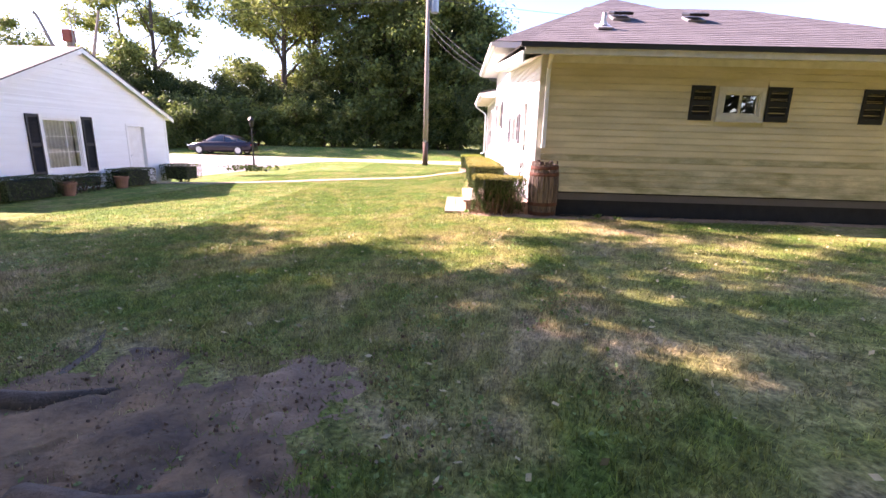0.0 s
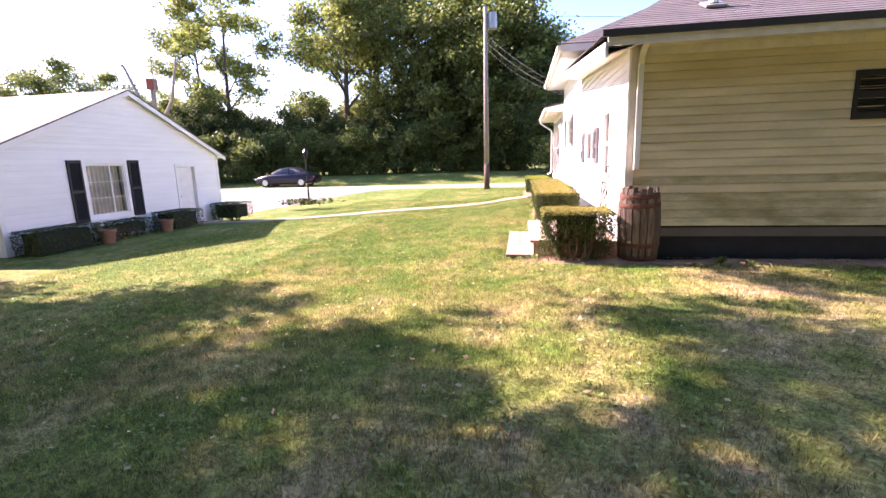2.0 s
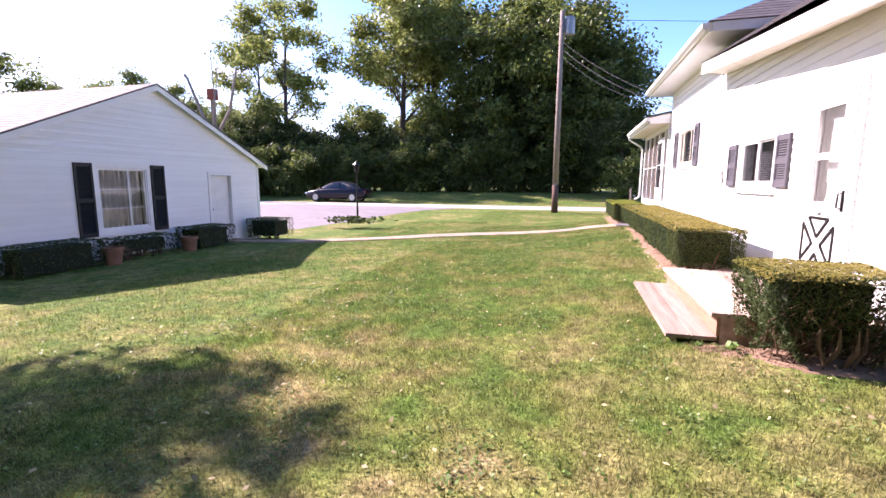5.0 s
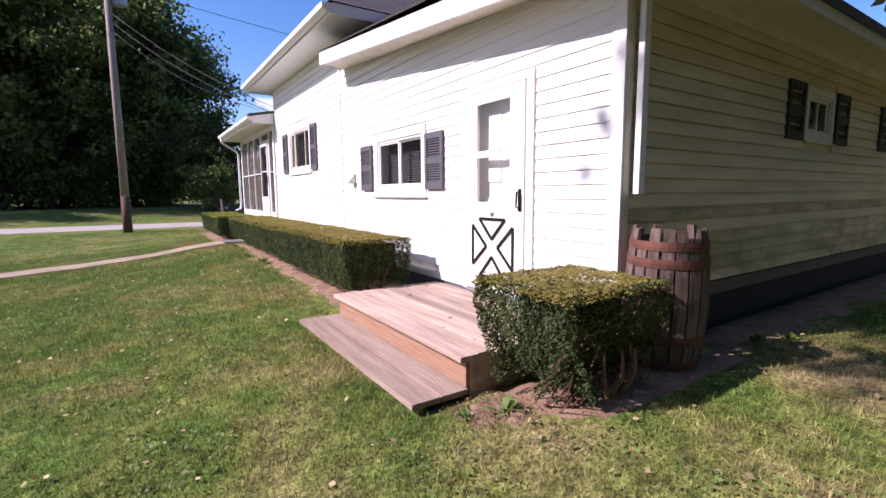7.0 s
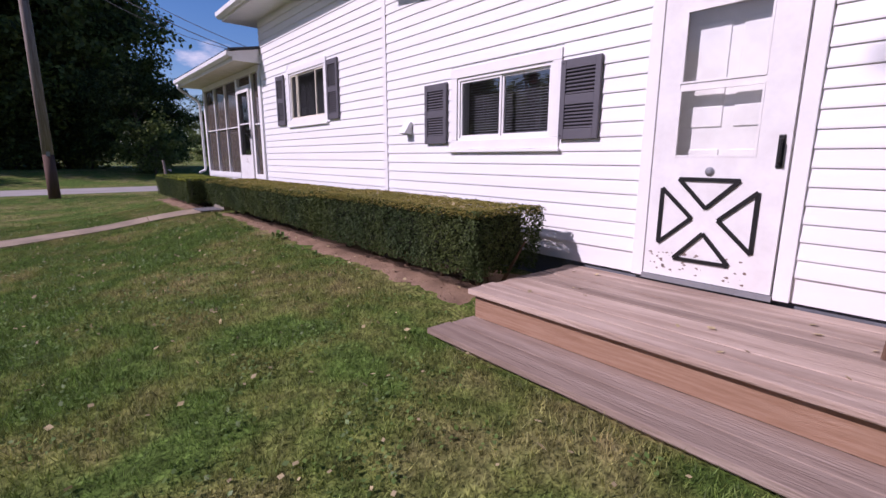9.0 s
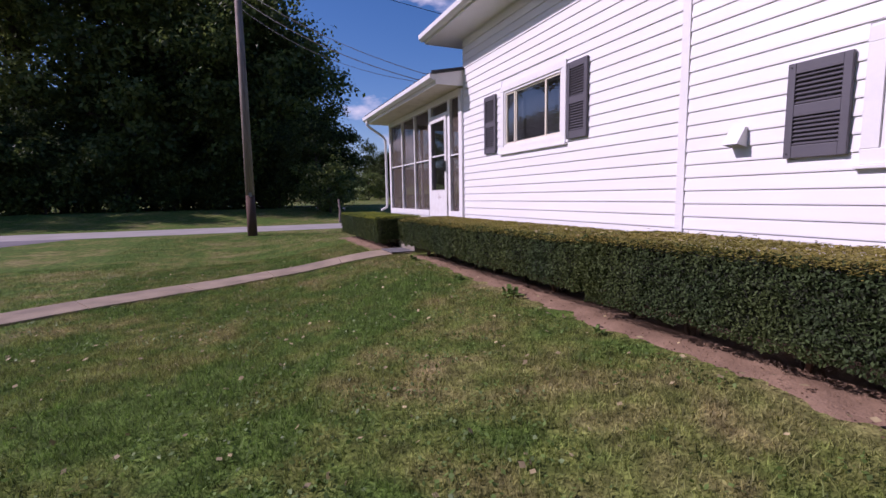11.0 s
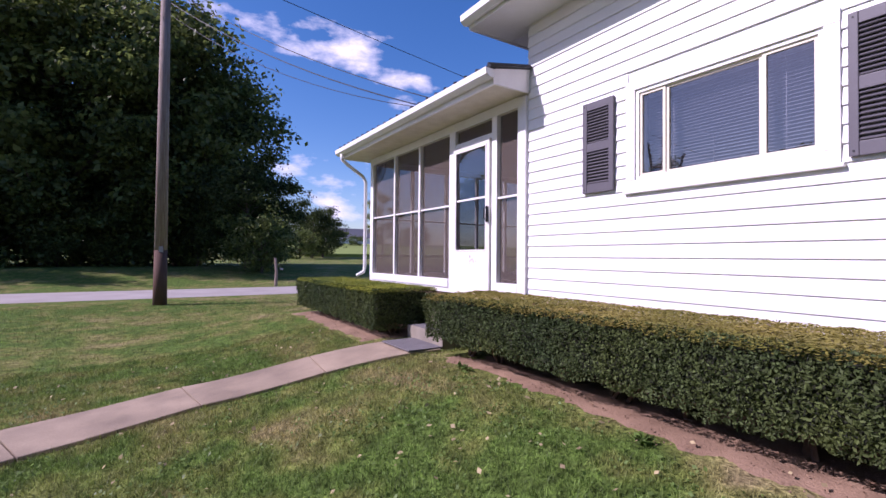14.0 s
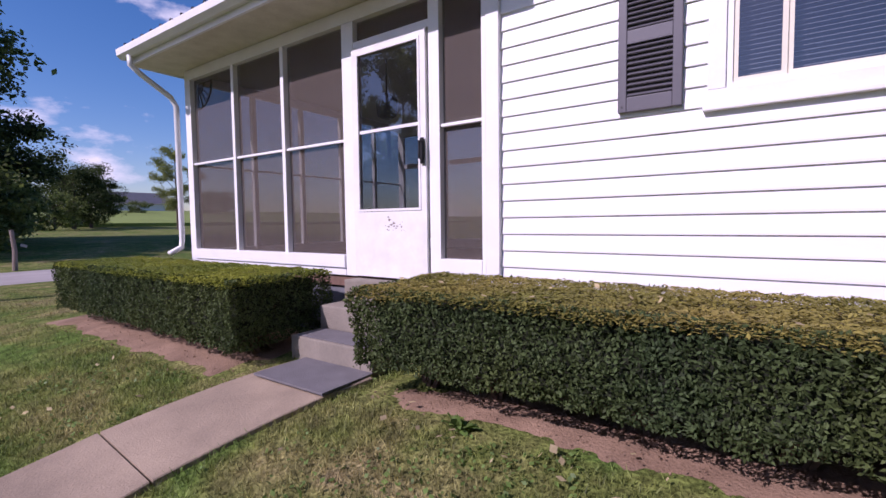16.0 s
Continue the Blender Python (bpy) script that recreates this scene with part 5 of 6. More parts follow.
    for i in range(n):
        yy = y0 + (i + 0.5) * (y1 - y0) / n + rng.uniform(-0.1, 0.1)
        for j in range(4 if thin_south else 3):
            a = rng.uniform(0, 6.28)
            sx, sy = (x0 + x1) / 2 + rng.uniform(-0.08, 0.08), yy + rng.uniform(-0.08, 0.08)
            tube(tw, [(sx, sy, base - 0.03), (sx + 0.12 * math.cos(a), sy + 0.12 * math.sin(a), base + 0.2), (sx + reach * math.cos(a), sy + reach * math.sin(a), z_low + 0.3)], [0.022, 0.015, 0.006], 5, False)
    if thin_south:
        for _ in range(90):
            x, z = rng.uniform(x0 + 0.05, x1 - 0.03), rng.uniform(z_low, z_top - 0.12)
            y = y0 + 0.02 + abs(rng.normal()) * 0.06
            tube(tw, [(x, y + 0.2, z - rng.uniform(0.05, 0.25)), (x + rng.uniform(-0.06, 0.06), y + 0.08, z), (x + rng.uniform(-0.1, 0.1), y, z + rng.uniform(0.04, 0.16))], [0.009, 0.006, 0.003], 4, False)
    tagged(part("stem", tw, M_TWIG, ob), kind="stuff")
    return ob


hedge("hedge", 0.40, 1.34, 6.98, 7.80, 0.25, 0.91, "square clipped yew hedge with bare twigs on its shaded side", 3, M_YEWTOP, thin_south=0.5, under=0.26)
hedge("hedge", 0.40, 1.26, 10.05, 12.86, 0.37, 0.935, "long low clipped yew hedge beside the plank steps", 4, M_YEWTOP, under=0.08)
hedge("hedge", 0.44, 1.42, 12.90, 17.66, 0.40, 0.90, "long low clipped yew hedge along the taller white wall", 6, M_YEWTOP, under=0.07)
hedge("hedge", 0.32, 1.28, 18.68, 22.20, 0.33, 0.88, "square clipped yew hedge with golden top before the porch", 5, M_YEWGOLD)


# ---- white outbuilding ----
LX, LY0, LY1, LR = -10.11, 8.38, 15.30, 11.84
EZ, AZ = 2.03, 3.58


def gable_top(y):
    return EZ + (AZ - EZ) * (1 - abs(y - LR) / (LR - LY0 if y < LR else LY1 - LR))


WIN_L = (10.38, 11.50, 0.50, 1.78)
DOOR_L = (13.38, 14.12, -0.08, 1.66)
lw = wall_body("wall_gable", (LX, LY0, 0), (0, 1, 0), (-1, 0, 0), LY1 - LY0, -0.2, EZ, 0.15, [rel(WIN_L, LY0), rel(DOOR_L, LY0)], M_SIDING, "white gable wall of the outbuilding")
bm = bmesh.new()
tri = [(LY0, EZ), (LY1, EZ), (LR, AZ)]
fa = [bm.verts.new((LX, y, z)) for y, z in tri]
fb = [bm.verts.new((LX - 0.15, y, z)) for y, z in tri]
bm.faces.new(fa), bm.faces.new(fb[::-1])
for i in range(3):
    bm.faces.new((fa[i], fb[i], fb[(i + 1) % 3], fa[(i + 1) % 3]))
part("gable", bm, M_SIDING, lw)
clapboards(lw, (LX, LY0 + 0.06, 0), (0, 1, 0), (1, 0, 0), LY1 - LY0 - 0.12, -0.12, AZ - 0.05, 0.125, [(WIN_L[0] - 0.09 - LY0 - 0.06, WIN_L[1] + 0.09 - LY0 - 0.06, WIN_L[2] - 0.1, WIN_L[3] + 0.1), (DOOR_L[0] - 0.09 - LY0 - 0.06, DOOR_L[1] + 0.09 - LY0 - 0.06, -0.3, DOOR_L[3] + 0.09)], M_SIDING, top=lambda u: gable_top(LY0 + 0.06 + u))
ls = wall_body("wall_side", (LX - 0.15, LY0, 0), (-1, 0, 0), (0, 1, 0), 9.8, -0.2, EZ, 0.15, [(2.3, 3.2, 0.5, 1.7)], M_SIDING, "pale white lap-sided shaded wall of the outbuilding")
clapboards(ls, (LX - 0.06, LY0, 0), (-1, 0, 0), (0, -1, 0), 9.8, -0.12, EZ, 0.125, [(2.15, 3.35, 0.4, 1.8)], M_SIDING, butt=0.024)
wall_body("wall_side", (LX - 0.15, LY1, 0), (-1, 0, 0), (0, -1, 0), 9.8, -0.2, EZ, 0.15, [], M_SIDING, "plain far wall of the outbuilding")
wall_body("wall_back", (LX - 9.95, LY0, 0), (0, 1, 0), (1, 0, 0), LY1 - LY0, -0.2, AZ - 0.1, 0.15, [], M_SIDING, "plain back wall of the outbuilding")
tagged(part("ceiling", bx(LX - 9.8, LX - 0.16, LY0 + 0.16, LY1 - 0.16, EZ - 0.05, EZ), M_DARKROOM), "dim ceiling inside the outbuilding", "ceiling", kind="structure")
for y, s in ((LY0 - 0.02, 1), (LY1 - 0.08, 1)):
    tagged(part("trim", bx(LX - 0.0, LX + 0.022, y, y + 0.1, -0.15, EZ, bevel=0.004), M_TRIM), "white corner board of the outbuilding", "trim", kind="structure")
lroof = thing("roof_outbuilding", (0, 0, 0), "pale pinkish grey shingle gable roof of the outbuilding", "roof", kind="structure")
OV, PITCH = 0.28, (AZ - EZ) / (LR - LY0)
e0, e1 = LY0 - OV, LY1 + OV
z0e, z1e = EZ - OV * PITCH + 0.07, EZ - OV * (AZ - EZ) / (LY1 - LR) + 0.07
shingle_face(lroof, (LX - 10.2, e0, z0e), (LX + 0.14, e0, z0e), (LX + 0.14, LR, AZ + 0.075), (LX - 10.2, LR, AZ + 0.075), 26, M_ROOFPINK)
shingle_face(lroof, (LX + 0.14, e1, z1e), (LX - 10.2, e1, z1e), (LX - 10.2, LR, AZ + 0.075), (LX + 0.14, LR, AZ + 0.075), 26, M_ROOFPINK)
for a, za in ((e0, z0e), (e1, z1e)):
    part("roof_deck", poly_slab(bmesh.new(), [(LX + 0.13, a, za - 0.005), (LX - 10.2, a, za - 0.005), (LX - 10.2, LR, AZ + 0.06), (LX + 0.13, LR, AZ + 0.06)], 0.05), M_TRIM, lroof)
    bm = bmesh.new()
    vs = [bm.verts.new(q) for q in ((LX + 0.131, a, za - 0.13), (LX + 0.131, LR, AZ - 0.07), (LX + 0.131, LR, AZ + 0.055), (LX + 0.131, a, za - 0.01), (LX + 0.155, a, za - 0.13), (LX + 0.155, LR, AZ - 0.07), (LX + 0.155, LR, AZ + 0.055), (LX + 0.155, a, za - 0.01))]
    for f in ((0, 1, 2, 3), (4, 7, 6, 5), (0, 4, 5, 1), (3, 2, 6, 7), (0, 3, 7, 4), (1, 5, 6, 2)):
        bm.faces.new([vs[i] for i in f])
    part("barge_board", bm, M_TRIM, lroof)
    bm = bmesh.new()
    vs = [bm.verts.new(q) for q in ((LX + 0.12, a, za - 0.012), (LX + 0.12, LR, AZ + 0.052), (LX + 0.12, LR, AZ + 0.085), (LX + 0.12, a, za + 0.022), (LX + 0.172, a, za - 0.012), (LX + 0.172, LR, AZ + 0.052), (LX + 0.172, LR, AZ + 0.085), (LX + 0.172, a, za + 0.022))]
    for f in ((0, 1, 2, 3), (4, 7, 6, 5), (0, 4, 5, 1), (3, 2, 6, 7), (0, 3, 7, 4), (1, 5, 6, 2)):
        bm.faces.new([vs[i] for i in f])
    part("roof_edge", bm, M_ROOF, lroof, "dark shingle edge")
rv = thing("roof_vent", (LX - 3.6, 10.4, 3.05), "black box vent on the pale shingles", "roof vent")
part("vent_hood", bx(-0.28, 0.28, -0.25, 0.2, 0.05, 0.18, bevel=0.03, m=pose(0, 0, 0, 18)), M_BLACK, rv)
part("vent_base", bx(-0.22, 0.22, -0.2, 0.2, -0.08, 0.06, m=pose(0, 0, 0, 24)), M_BLACK, rv)
east = lambda y, z: Matrix.Translation((LX, y, z)) @ pose(0, 0, 0, 0, 0, 90)
window_unit("window_5", east(WIN_L[0], WIN_L[2]), WIN_L[1] - WIN_L[0], WIN_L[3] - WIN_L[2], 0.085, (0.62,), "white divided window with lace curtains", dividers=2, glass=M_DOORGLASS)
cur = bmesh.new()
n = 60
for i in range(n):
    u0, u1 = WIN_L[0] + (WIN_L[1] - WIN_L[0]) * i / n, WIN_L[0] + (WIN_L[1] - WIN_L[0]) * (i + 1) / n
    a = [cur.verts.new((LX - 0.19 + 0.02 * math.sin(u * 55), u, z)) for u, z in ((u0, 0.47), (u1, 0.47), (u1, 1.82), (u0, 1.82))]
    cur.faces.new(a)
tagged(part("curtain", cur, M_CURTAIN), "white lace curtain hanging behind the divided window", "curtain")
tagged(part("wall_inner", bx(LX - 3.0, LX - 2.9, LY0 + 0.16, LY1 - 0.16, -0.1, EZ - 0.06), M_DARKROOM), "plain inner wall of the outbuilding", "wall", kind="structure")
sh = shutter(east(9.93, 0.40) @ Matrix.Translation((0, -0.017, 0)), 0.36, 1.46, M_BLACKSH, "tall black louvred shutter on the outbuilding", "shutters of the outbuilding")
copy_thing(sh, east(11.60, 0.40) @ Matrix.Translation((0, -0.017, 0)))
shutter(Matrix.Translation((LX - 2.55, LY0 - 0.017, 0.4)), 0.36, 1.4, M_GREENSH, "dark green shutter on the outbuilding side wall", "side shutter")
dl = thing("door_3", east(DOOR_L[0], DOOR_L[2]), "plain white flush door of the outbuilding", "door", kind="structure")
wl_, hl_ = DOOR_L[1] - DOOR_L[0], DOOR_L[3] - DOOR_L[2]
part("casing", bx(-0.085, 0, -0.03, -0.001, 0, hl_ + 0.075, bevel=0.005), M_TRIM, dl)
part("casing", bx(wl_, wl_ + 0.085, -0.03, -0.001, 0, hl_ + 0.075, bevel=0.005), M_TRIM, dl)
part("casing", bx(0.001, wl_ - 0.001, -0.03, -0.001, hl_, hl_ + 0.075, bevel=0.005), M_TRIM, dl)
part("door_slab", bx(0.01, wl_ - 0.01, 0.075, 0.115, 0.02, hl_ - 0.01, bevel=0.004), M_DOOR, dl)
part("handle", lathe(bmesh.new(), [(0.02, 0), (0.012, 0.02), (0.03, 0.045), (0.02, 0.06)], 12, m=pose(0.08, 0.075, 0.85, 90)), M_GREYMETAL, dl)
tagged(part("threshold", bx(LX - 0.15, LX + 0.2, DOOR_L[0] - 0.1, DOOR_L[1] + 0.1, -0.2, -0.085), M_CONC), "low concrete sill before the outbuilding door", "sill", kind="structure")

hedge("hedge", -9.95, -9.25, 8.35, 9.75, -0.12, 0.46, "dark clipped hedge before the outbuilding", 11, M_YEW, density=2200, leaf=0.018)
hedge("hedge", -10.0, -9.35, 10.15, 11.55, -0.12, 0.38, "dark loose shrub before the outbuilding window", 12, M_YEW, density=900, leaf=0.026, thin_south=0.3)
hedge("hedge", -9.95, -9.2, 11.95, 13.15, -0.12, 0.45, "dark clipped hedge beside the outbuilding door", 13, M_YEW, density=2200, leaf=0.018)
hedge("hedge", -9.95, -8.95, 14.45, 15.35, -0.12, 0.46, "dark square clipped hedge at the outbuilding corner", 14, M_YEW, density=2200, leaf=0.018)
for y in (9.93, 11.75):
    pot = thing("planter", (-9.3, y, ground_z(-9.3, y)), "brown terracotta planter between the hedges", "planter", group="planters")
    part("pot", lathe(bmesh.new(), [(0.13, 0), (0.17, 0.26), (0.19, 0.27), (0.19, 0.33), (0.165, 0.33), (0.16, 0.28)], 18), M_TERRA, pot)
    part("soil", lathe(bmesh.new(), [(0.15, 0.262), (0.15, 0.285)], 16), M_DARKSOIL, pot)


# ---- utility pole, wires, posts ----
pole = thing("utility_pole", (-1.78, 27.2, 0), "tall grey wooden utility pole with a dark base", "utility pole")
smooth(part("pole", tube(bmesh.new(), [(0, 0, 1.4), (0, 0, 5), (0.0, 0, 9.6)], [0.148, 0.13, 0.10], 14), M_POLE, pole))
smooth(part("pole_base", tube(bmesh.new(), [(0, 0, -0.1), (0, 0, 1.401)], [0.165, 0.149], 14), M_POLEBASE, pole, "dark creosoted pole base"))
part("transformer", lathe(bmesh.new(), [(0.2, 0), (0.23, 0.03), (0.23, 0.75), (0.18, 0.82), (0.05, 0.86)], 18, m=pose(0.38, 0.1, 8.5)), M_GREYMETAL, pole, "grey transformer can")
part("bracket", bx(0.05, 0.2, 0.06, 0.14, 8.7, 9.2), M_GREYMETAL, pole)
part("tag", bx(-0.05, 0.05, -0.17, -0.16, 1.35, 1.5), M_GREYMETAL, pole)


def wire(a, b, sag, label, r=0.011):
    a, b = Vector(a), Vector(b)
    pts = [a.lerp(b, i / 14) - Vector((0, 0, sag * 4 * (i / 14) * (1 - i / 14))) for i in range(15)]
    ob = part("cable", tube(bmesh.new(), pts, r, 5), M_WIRE)
    return tagged(ob, label, "cable")


wire((-1.70, 27.1, 8.15), (2.60, 19.80, 3.86), 0.30, "black service cable from pole to house", 0.009)
wire((-1.68, 27.1, 7.8), (2.60, 19.80, 3.72), 0.35, "black twisted service cable from pole to house", 0.011)
wire((-1.70, 27.1, 7.5), (2.60, 19.80, 3.79), 0.5, "thin black telephone cable from pole to house", 0.007)
mast = thing("service_bracket", (2.62, 19.80, 3.58), "short grey metal cable bracket on the porch roof", "bracket")
part("bracket_pipe", tube(bmesh.new(), [(0, 0, 0), (0, 0, 0.34)], 0.022, 10), M_GREYMETAL, mast)
part("bracket_foot", bx(-0.06, 0.06, -0.06, 0.06, 0.02, 0.06, bevel=0.006), M_GREYMETAL, mast)
wire((-1.78, 27.2, 9.2), (-90, 38, 10.0), 1.2, "black road cable leaving the utility pole", 0.012)
wire((-1.78, 27.2, 9.2), (80, 40, 10.0), 1.2, "black road cable leaving the utility pole", 0.012)

lamp = thing("lamp_post", (-8.9, 19.5, 0), "slim black lamp post with a small lantern head", "lamp post")
part("post", tube(bmesh.new(), [(0, 0, -0.05), (0, 0, 0.7), (0, 0, 1.85)], [0.045, 0.035, 0.03], 10), M_BLACK, lamp)
part("lantern", lathe(bmesh.new(), [(0.05, 1.85), (0.09, 1.9), (0.13, 2.15), (0.05, 2.25), (0.02, 2.3)], 8), M_BLACK, lamp)
mb = thing("roadside_post", (2.5, 33.6, 0), "weathered grey roadside marker post", "post")
part("post", tube(bmesh.new(), [(0, 0, -0.05), (0.02, 0, 0.6), (-0.03, 0, 1.2)], [0.07, 0.06, 0.05], 8), M_POLE, mb)
part("board", bx(-0.12, 0.03, -0.05, 0.0, 0.72, 0.80, m=pose(0, 0, 0, 0, 20)), M_GREYMETAL, mb)


# ---- car ----
def make_car(at):
    car = thing("car", at, "dark purple-black sedan parked beside the road", "car")
    stations = [(-2.40, 0.55, 0.78, 0.58), (-2.30, 0.32, 0.88, 0.80), (-1.6, 0.22, 0.98, 0.89), (-0.9, 0.20, 0.96, 0.91), (0.0, 0.20, 0.95, 0.92), (0.9, 0.20, 0.93, 0.91), (1.5, 0.20, 0.86, 0.89), (2.1, 0.24, 0.74, 0.84), (2.36, 0.34, 0.62, 0.66), (2.42, 0.45, 0.54, 0.5)]
    bm = bmesh.new()
    rings = []
    for x, zl, zh, hw in stations:
        prof = [(-hw * 0.92, zl), (-hw, zl + 0.12), (-hw, (zl + zh) / 2), (-hw * 0.97, zh - 0.08), (-hw * 0.86, zh), (hw * 0.86, zh), (hw * 0.97, zh - 0.08), (hw, (zl + zh) / 2), (hw, zl + 0.12), (hw * 0.92, zl)]
        rings.append([bm.verts.new((x, y, z)) for y, z in prof])
    for a, b in zip(rings, rings[1:]):
        for i in range(10):
            bm.faces.new((a[i], a[(i + 1) % 10], b[(i + 1) % 10], b[i]))
    bm.faces.new(rings[0][::-1]), bm.faces.new(rings[-1])
    smooth(part("body", bm, M_CARPAINT, car))
    bm = bmesh.new()
    rings = []
    for x, zh, hw in ((-1.95, 0.93, 0.72), (-1.35, 1.24, 0.66), (-0.7, 1.42, 0.60), (0.0, 1.45, 0.60), (0.45, 1.38, 0.62), (0.95, 1.12, 0.68), (1.3, 0.90, 0.74)):
        rings.append([bm.verts.new((x, y, z)) for y, z in ((-0.82, 0.88), (-hw, zh - 0.05), (-hw * 0.8, zh), (hw * 0.8, zh), (hw, zh - 0.05), (0.82, 0.88))])
    for a, b in zip(rings, rings[1:]):
        for i in range(5):
            bm.faces.new((a[i], a[i + 1], b[i + 1], b[i]))
    smooth(part("cabin_glass", bm, M_CARGLASS, car))
    bm = bmesh.new()
    rings = []
    for x, zh, hw in ((-1.35, 1.25, 0.66), (-0.7, 1.43, 0.60), (0.0, 1.46, 0.60), (0.45, 1.39, 0.62)):
        rings.append([bm.verts.new((x, y, z)) for y, z in ((-hw - 0.005, zh - 0.06), (-hw * 0.8, zh + 0.004), (hw * 0.8, zh + 0.004), (hw + 0.005, zh - 0.06))])
    for a, b in zip(rings, rings[1:]):
        for i in range(3):
            bm.faces.new((a[i], a[i + 1], b[i + 1], b[i]))
    smooth(part("roof", bm, M_CARPAINT, car))
    for x in (-0.35, -1.3):
        for s in (-1, 1):
            bm = bmesh.new()
            tube(bm, [(x - 0.05, s * 0.825, 0.88), (x, s * 0.62, 1.40 if x > -1 else 1.25)], 0.03, 6)
            part("pillar", bm, M_CARPAINT, car)
    for x in (1.45, -1.42):
        for s in (-1, 1):
            wheel = part("wheel", lathe(bmesh.new(), [(0.20, -0.10), (0.31, -0.10), (0.335, -0.06), (0.335, 0.06), (0.31, 0.10), (0.20, 0.10)], 24, m=Matrix.Translation((x, s * 0.83, 0.335)) @ pose(0, 0, 0, 90)), M_TYRE, car, "black tyre")
            part("rim", lathe(bmesh.new(), [(0.215, -0.108), (0.215, 0.108)], 20, m=Matrix.Translation((x, s * 0.83, 0.335)) @ pose(0, 0, 0, 90)), M_RIM, wheel, "silver alloy rim")
    for s in (-1, 1):
        part("headlight", bx(2.15, 2.38, s * 0.62 - 0.14, s * 0.62 + 0.14, 0.56, 0.68, bevel=0.03), M_HEADLIGHT, car)
        part("tail_light", bx(-2.40, -2.25, s * 0.64 - 0.13, s * 0.64 + 0.13, 0.68, 0.80, bevel=0.03), M_REDLENS, car)
        part("mirror", bx(0.85, 1.02, s * 0.98 - 0.07, s * 0.98 + 0.07, 0.93, 1.03, bevel=0.03), M_CARPAINT, car)
    return car


make_car(pose(-17.7, 34.4, 0.03, 0, 0, 183))


# ---- trees ----
def tree_parts(seed, height, trunk_r, crown_r, crown_low, leaves, leaf_size, lean=0.0, limbs=9, material=None, clump=0.9):
    """Meshes of one tree: a forking trunk with limbs, and leaves in loose clumps at their ends."""
    rng = np.random.default_rng(seed)
    bm = bmesh.new()
    top = Vector((lean, 0.3 * lean, height * 0.9))
    pts = [Vector((0, 0, -0.3)), Vector((0.1 * lean, 0, height * 0.25)), Vector((0.4 * lean, 0.05, height * 0.55)), top]
    tube(bm, pts, [trunk_r * 1.25, trunk_r, trunk_r * 0.6, trunk_r * 0.12], 9, False)
    tips = []
    for i in range(limbs):
        t = crown_low + (0.97 - crown_low) * (i + 0.5 * rng.uniform()) / limbs
        k = t * 3
        j = min(int(k), 2)
        p = pts[j].lerp(pts[j + 1], k - j)
        a = i * 2.4 + rng.uniform(-0.5, 0.5)
        reach = crown_r * (0.45 + 0.65 * math.sin(math.pi * min(1, (t - crown_low) / (1 - crown_low) * 0.85 + 0.12))) * rng.uniform(0.7, 1.15)
        q = p + Vector((math.cos(a) * reach * 0.5, math.sin(a) * reach * 0.5, reach * rng.uniform(0.25, 0.6)))
        e = p + Vector((math.cos(a) * reach, math.sin(a) * reach, reach * rng.uniform(0.35, 0.8)))
        r = trunk_r * (1 - t) * 0.6 + 0.03
        tube(bm, [p, q, e], [r, r * 0.6, r * 0.2], 6, False)
        tips += [(e, 1.0), (q.lerp(e, 0.5), 0.8)]
        for _ in range(3):
            b = a + rng.uniform(-1.1, 1.1)
            s = q.lerp(e, rng.uniform(0.0, 0.8))
            f = s + Vector((math.cos(b), math.sin(b), rng.uniform(-0.1, 0.7))) * reach * 0.45
            tube(bm, [s, f], [r * 0.35, 0.015], 5, False)
            tips.append((f, 0.75))
    tips.append((top, 1.0))
    pos, nrm = [], []
    total = sum(w for _, w in tips)
    for c, w in tips:
        n = int(leaves * w / total)
        rad = clump * crown_r * 0.36 * (0.7 + 0.6 * rng.uniform()) * w
        d = rng.normal(size=(n, 3))
        d /= np.linalg.norm(d, axis=1)[:, None]
        rr = rad * rng.uniform(0.15, 1, n) ** 0.5
        # break each clump into sprays
        spray = rng.integers(0, 9, n)
        off = rng.normal(size=(9, 3)) * rad * 0.42
        pos.append(np.array(c) + d * rr[:, None] * np.array([0.62, 0.62, 0.42]) + off[spray] * np.array([1, 1, 0.7]))
        nrm.append(d * 0.6 + np.array([0, 0, 0.7]))
    pos, nrm = np.concatenate(pos), np.concatenate(nrm)
    return bm, leaf_cloud(pos, nrm, leaf_size, rng, 0.7, 0.6)


TREES = {}


def tree(kind, x, y, turn, size, label, group, z=None):
    """A tree of one of the grown kinds; copies share their meshes."""
    m = Matrix.Translation((x, y, ground_z(x, y) - 0.05 if z is None else z)) @ pose(0, 0, 0, 0, 0, turn) @ Matrix.Diagonal((size, size, size, 1))
    if kind not in TREES:
        args, material = KINDS[kind]
        bm, lv = tree_parts(**args)
        ob = thing("tree", Matrix.Identity(4), label, "tree", group)
        smooth(part("trunk", bm, M_BARK, ob))
        leaf_object("crown", lv, material, ob)
        TREES[kind] = ob
        ob.matrix_basis = m
        return ob
    src = TREES[kind]
    c = copy_thing(src, m)
    c.matrix_basis = m
    return tagged(c, label, "tree", group)


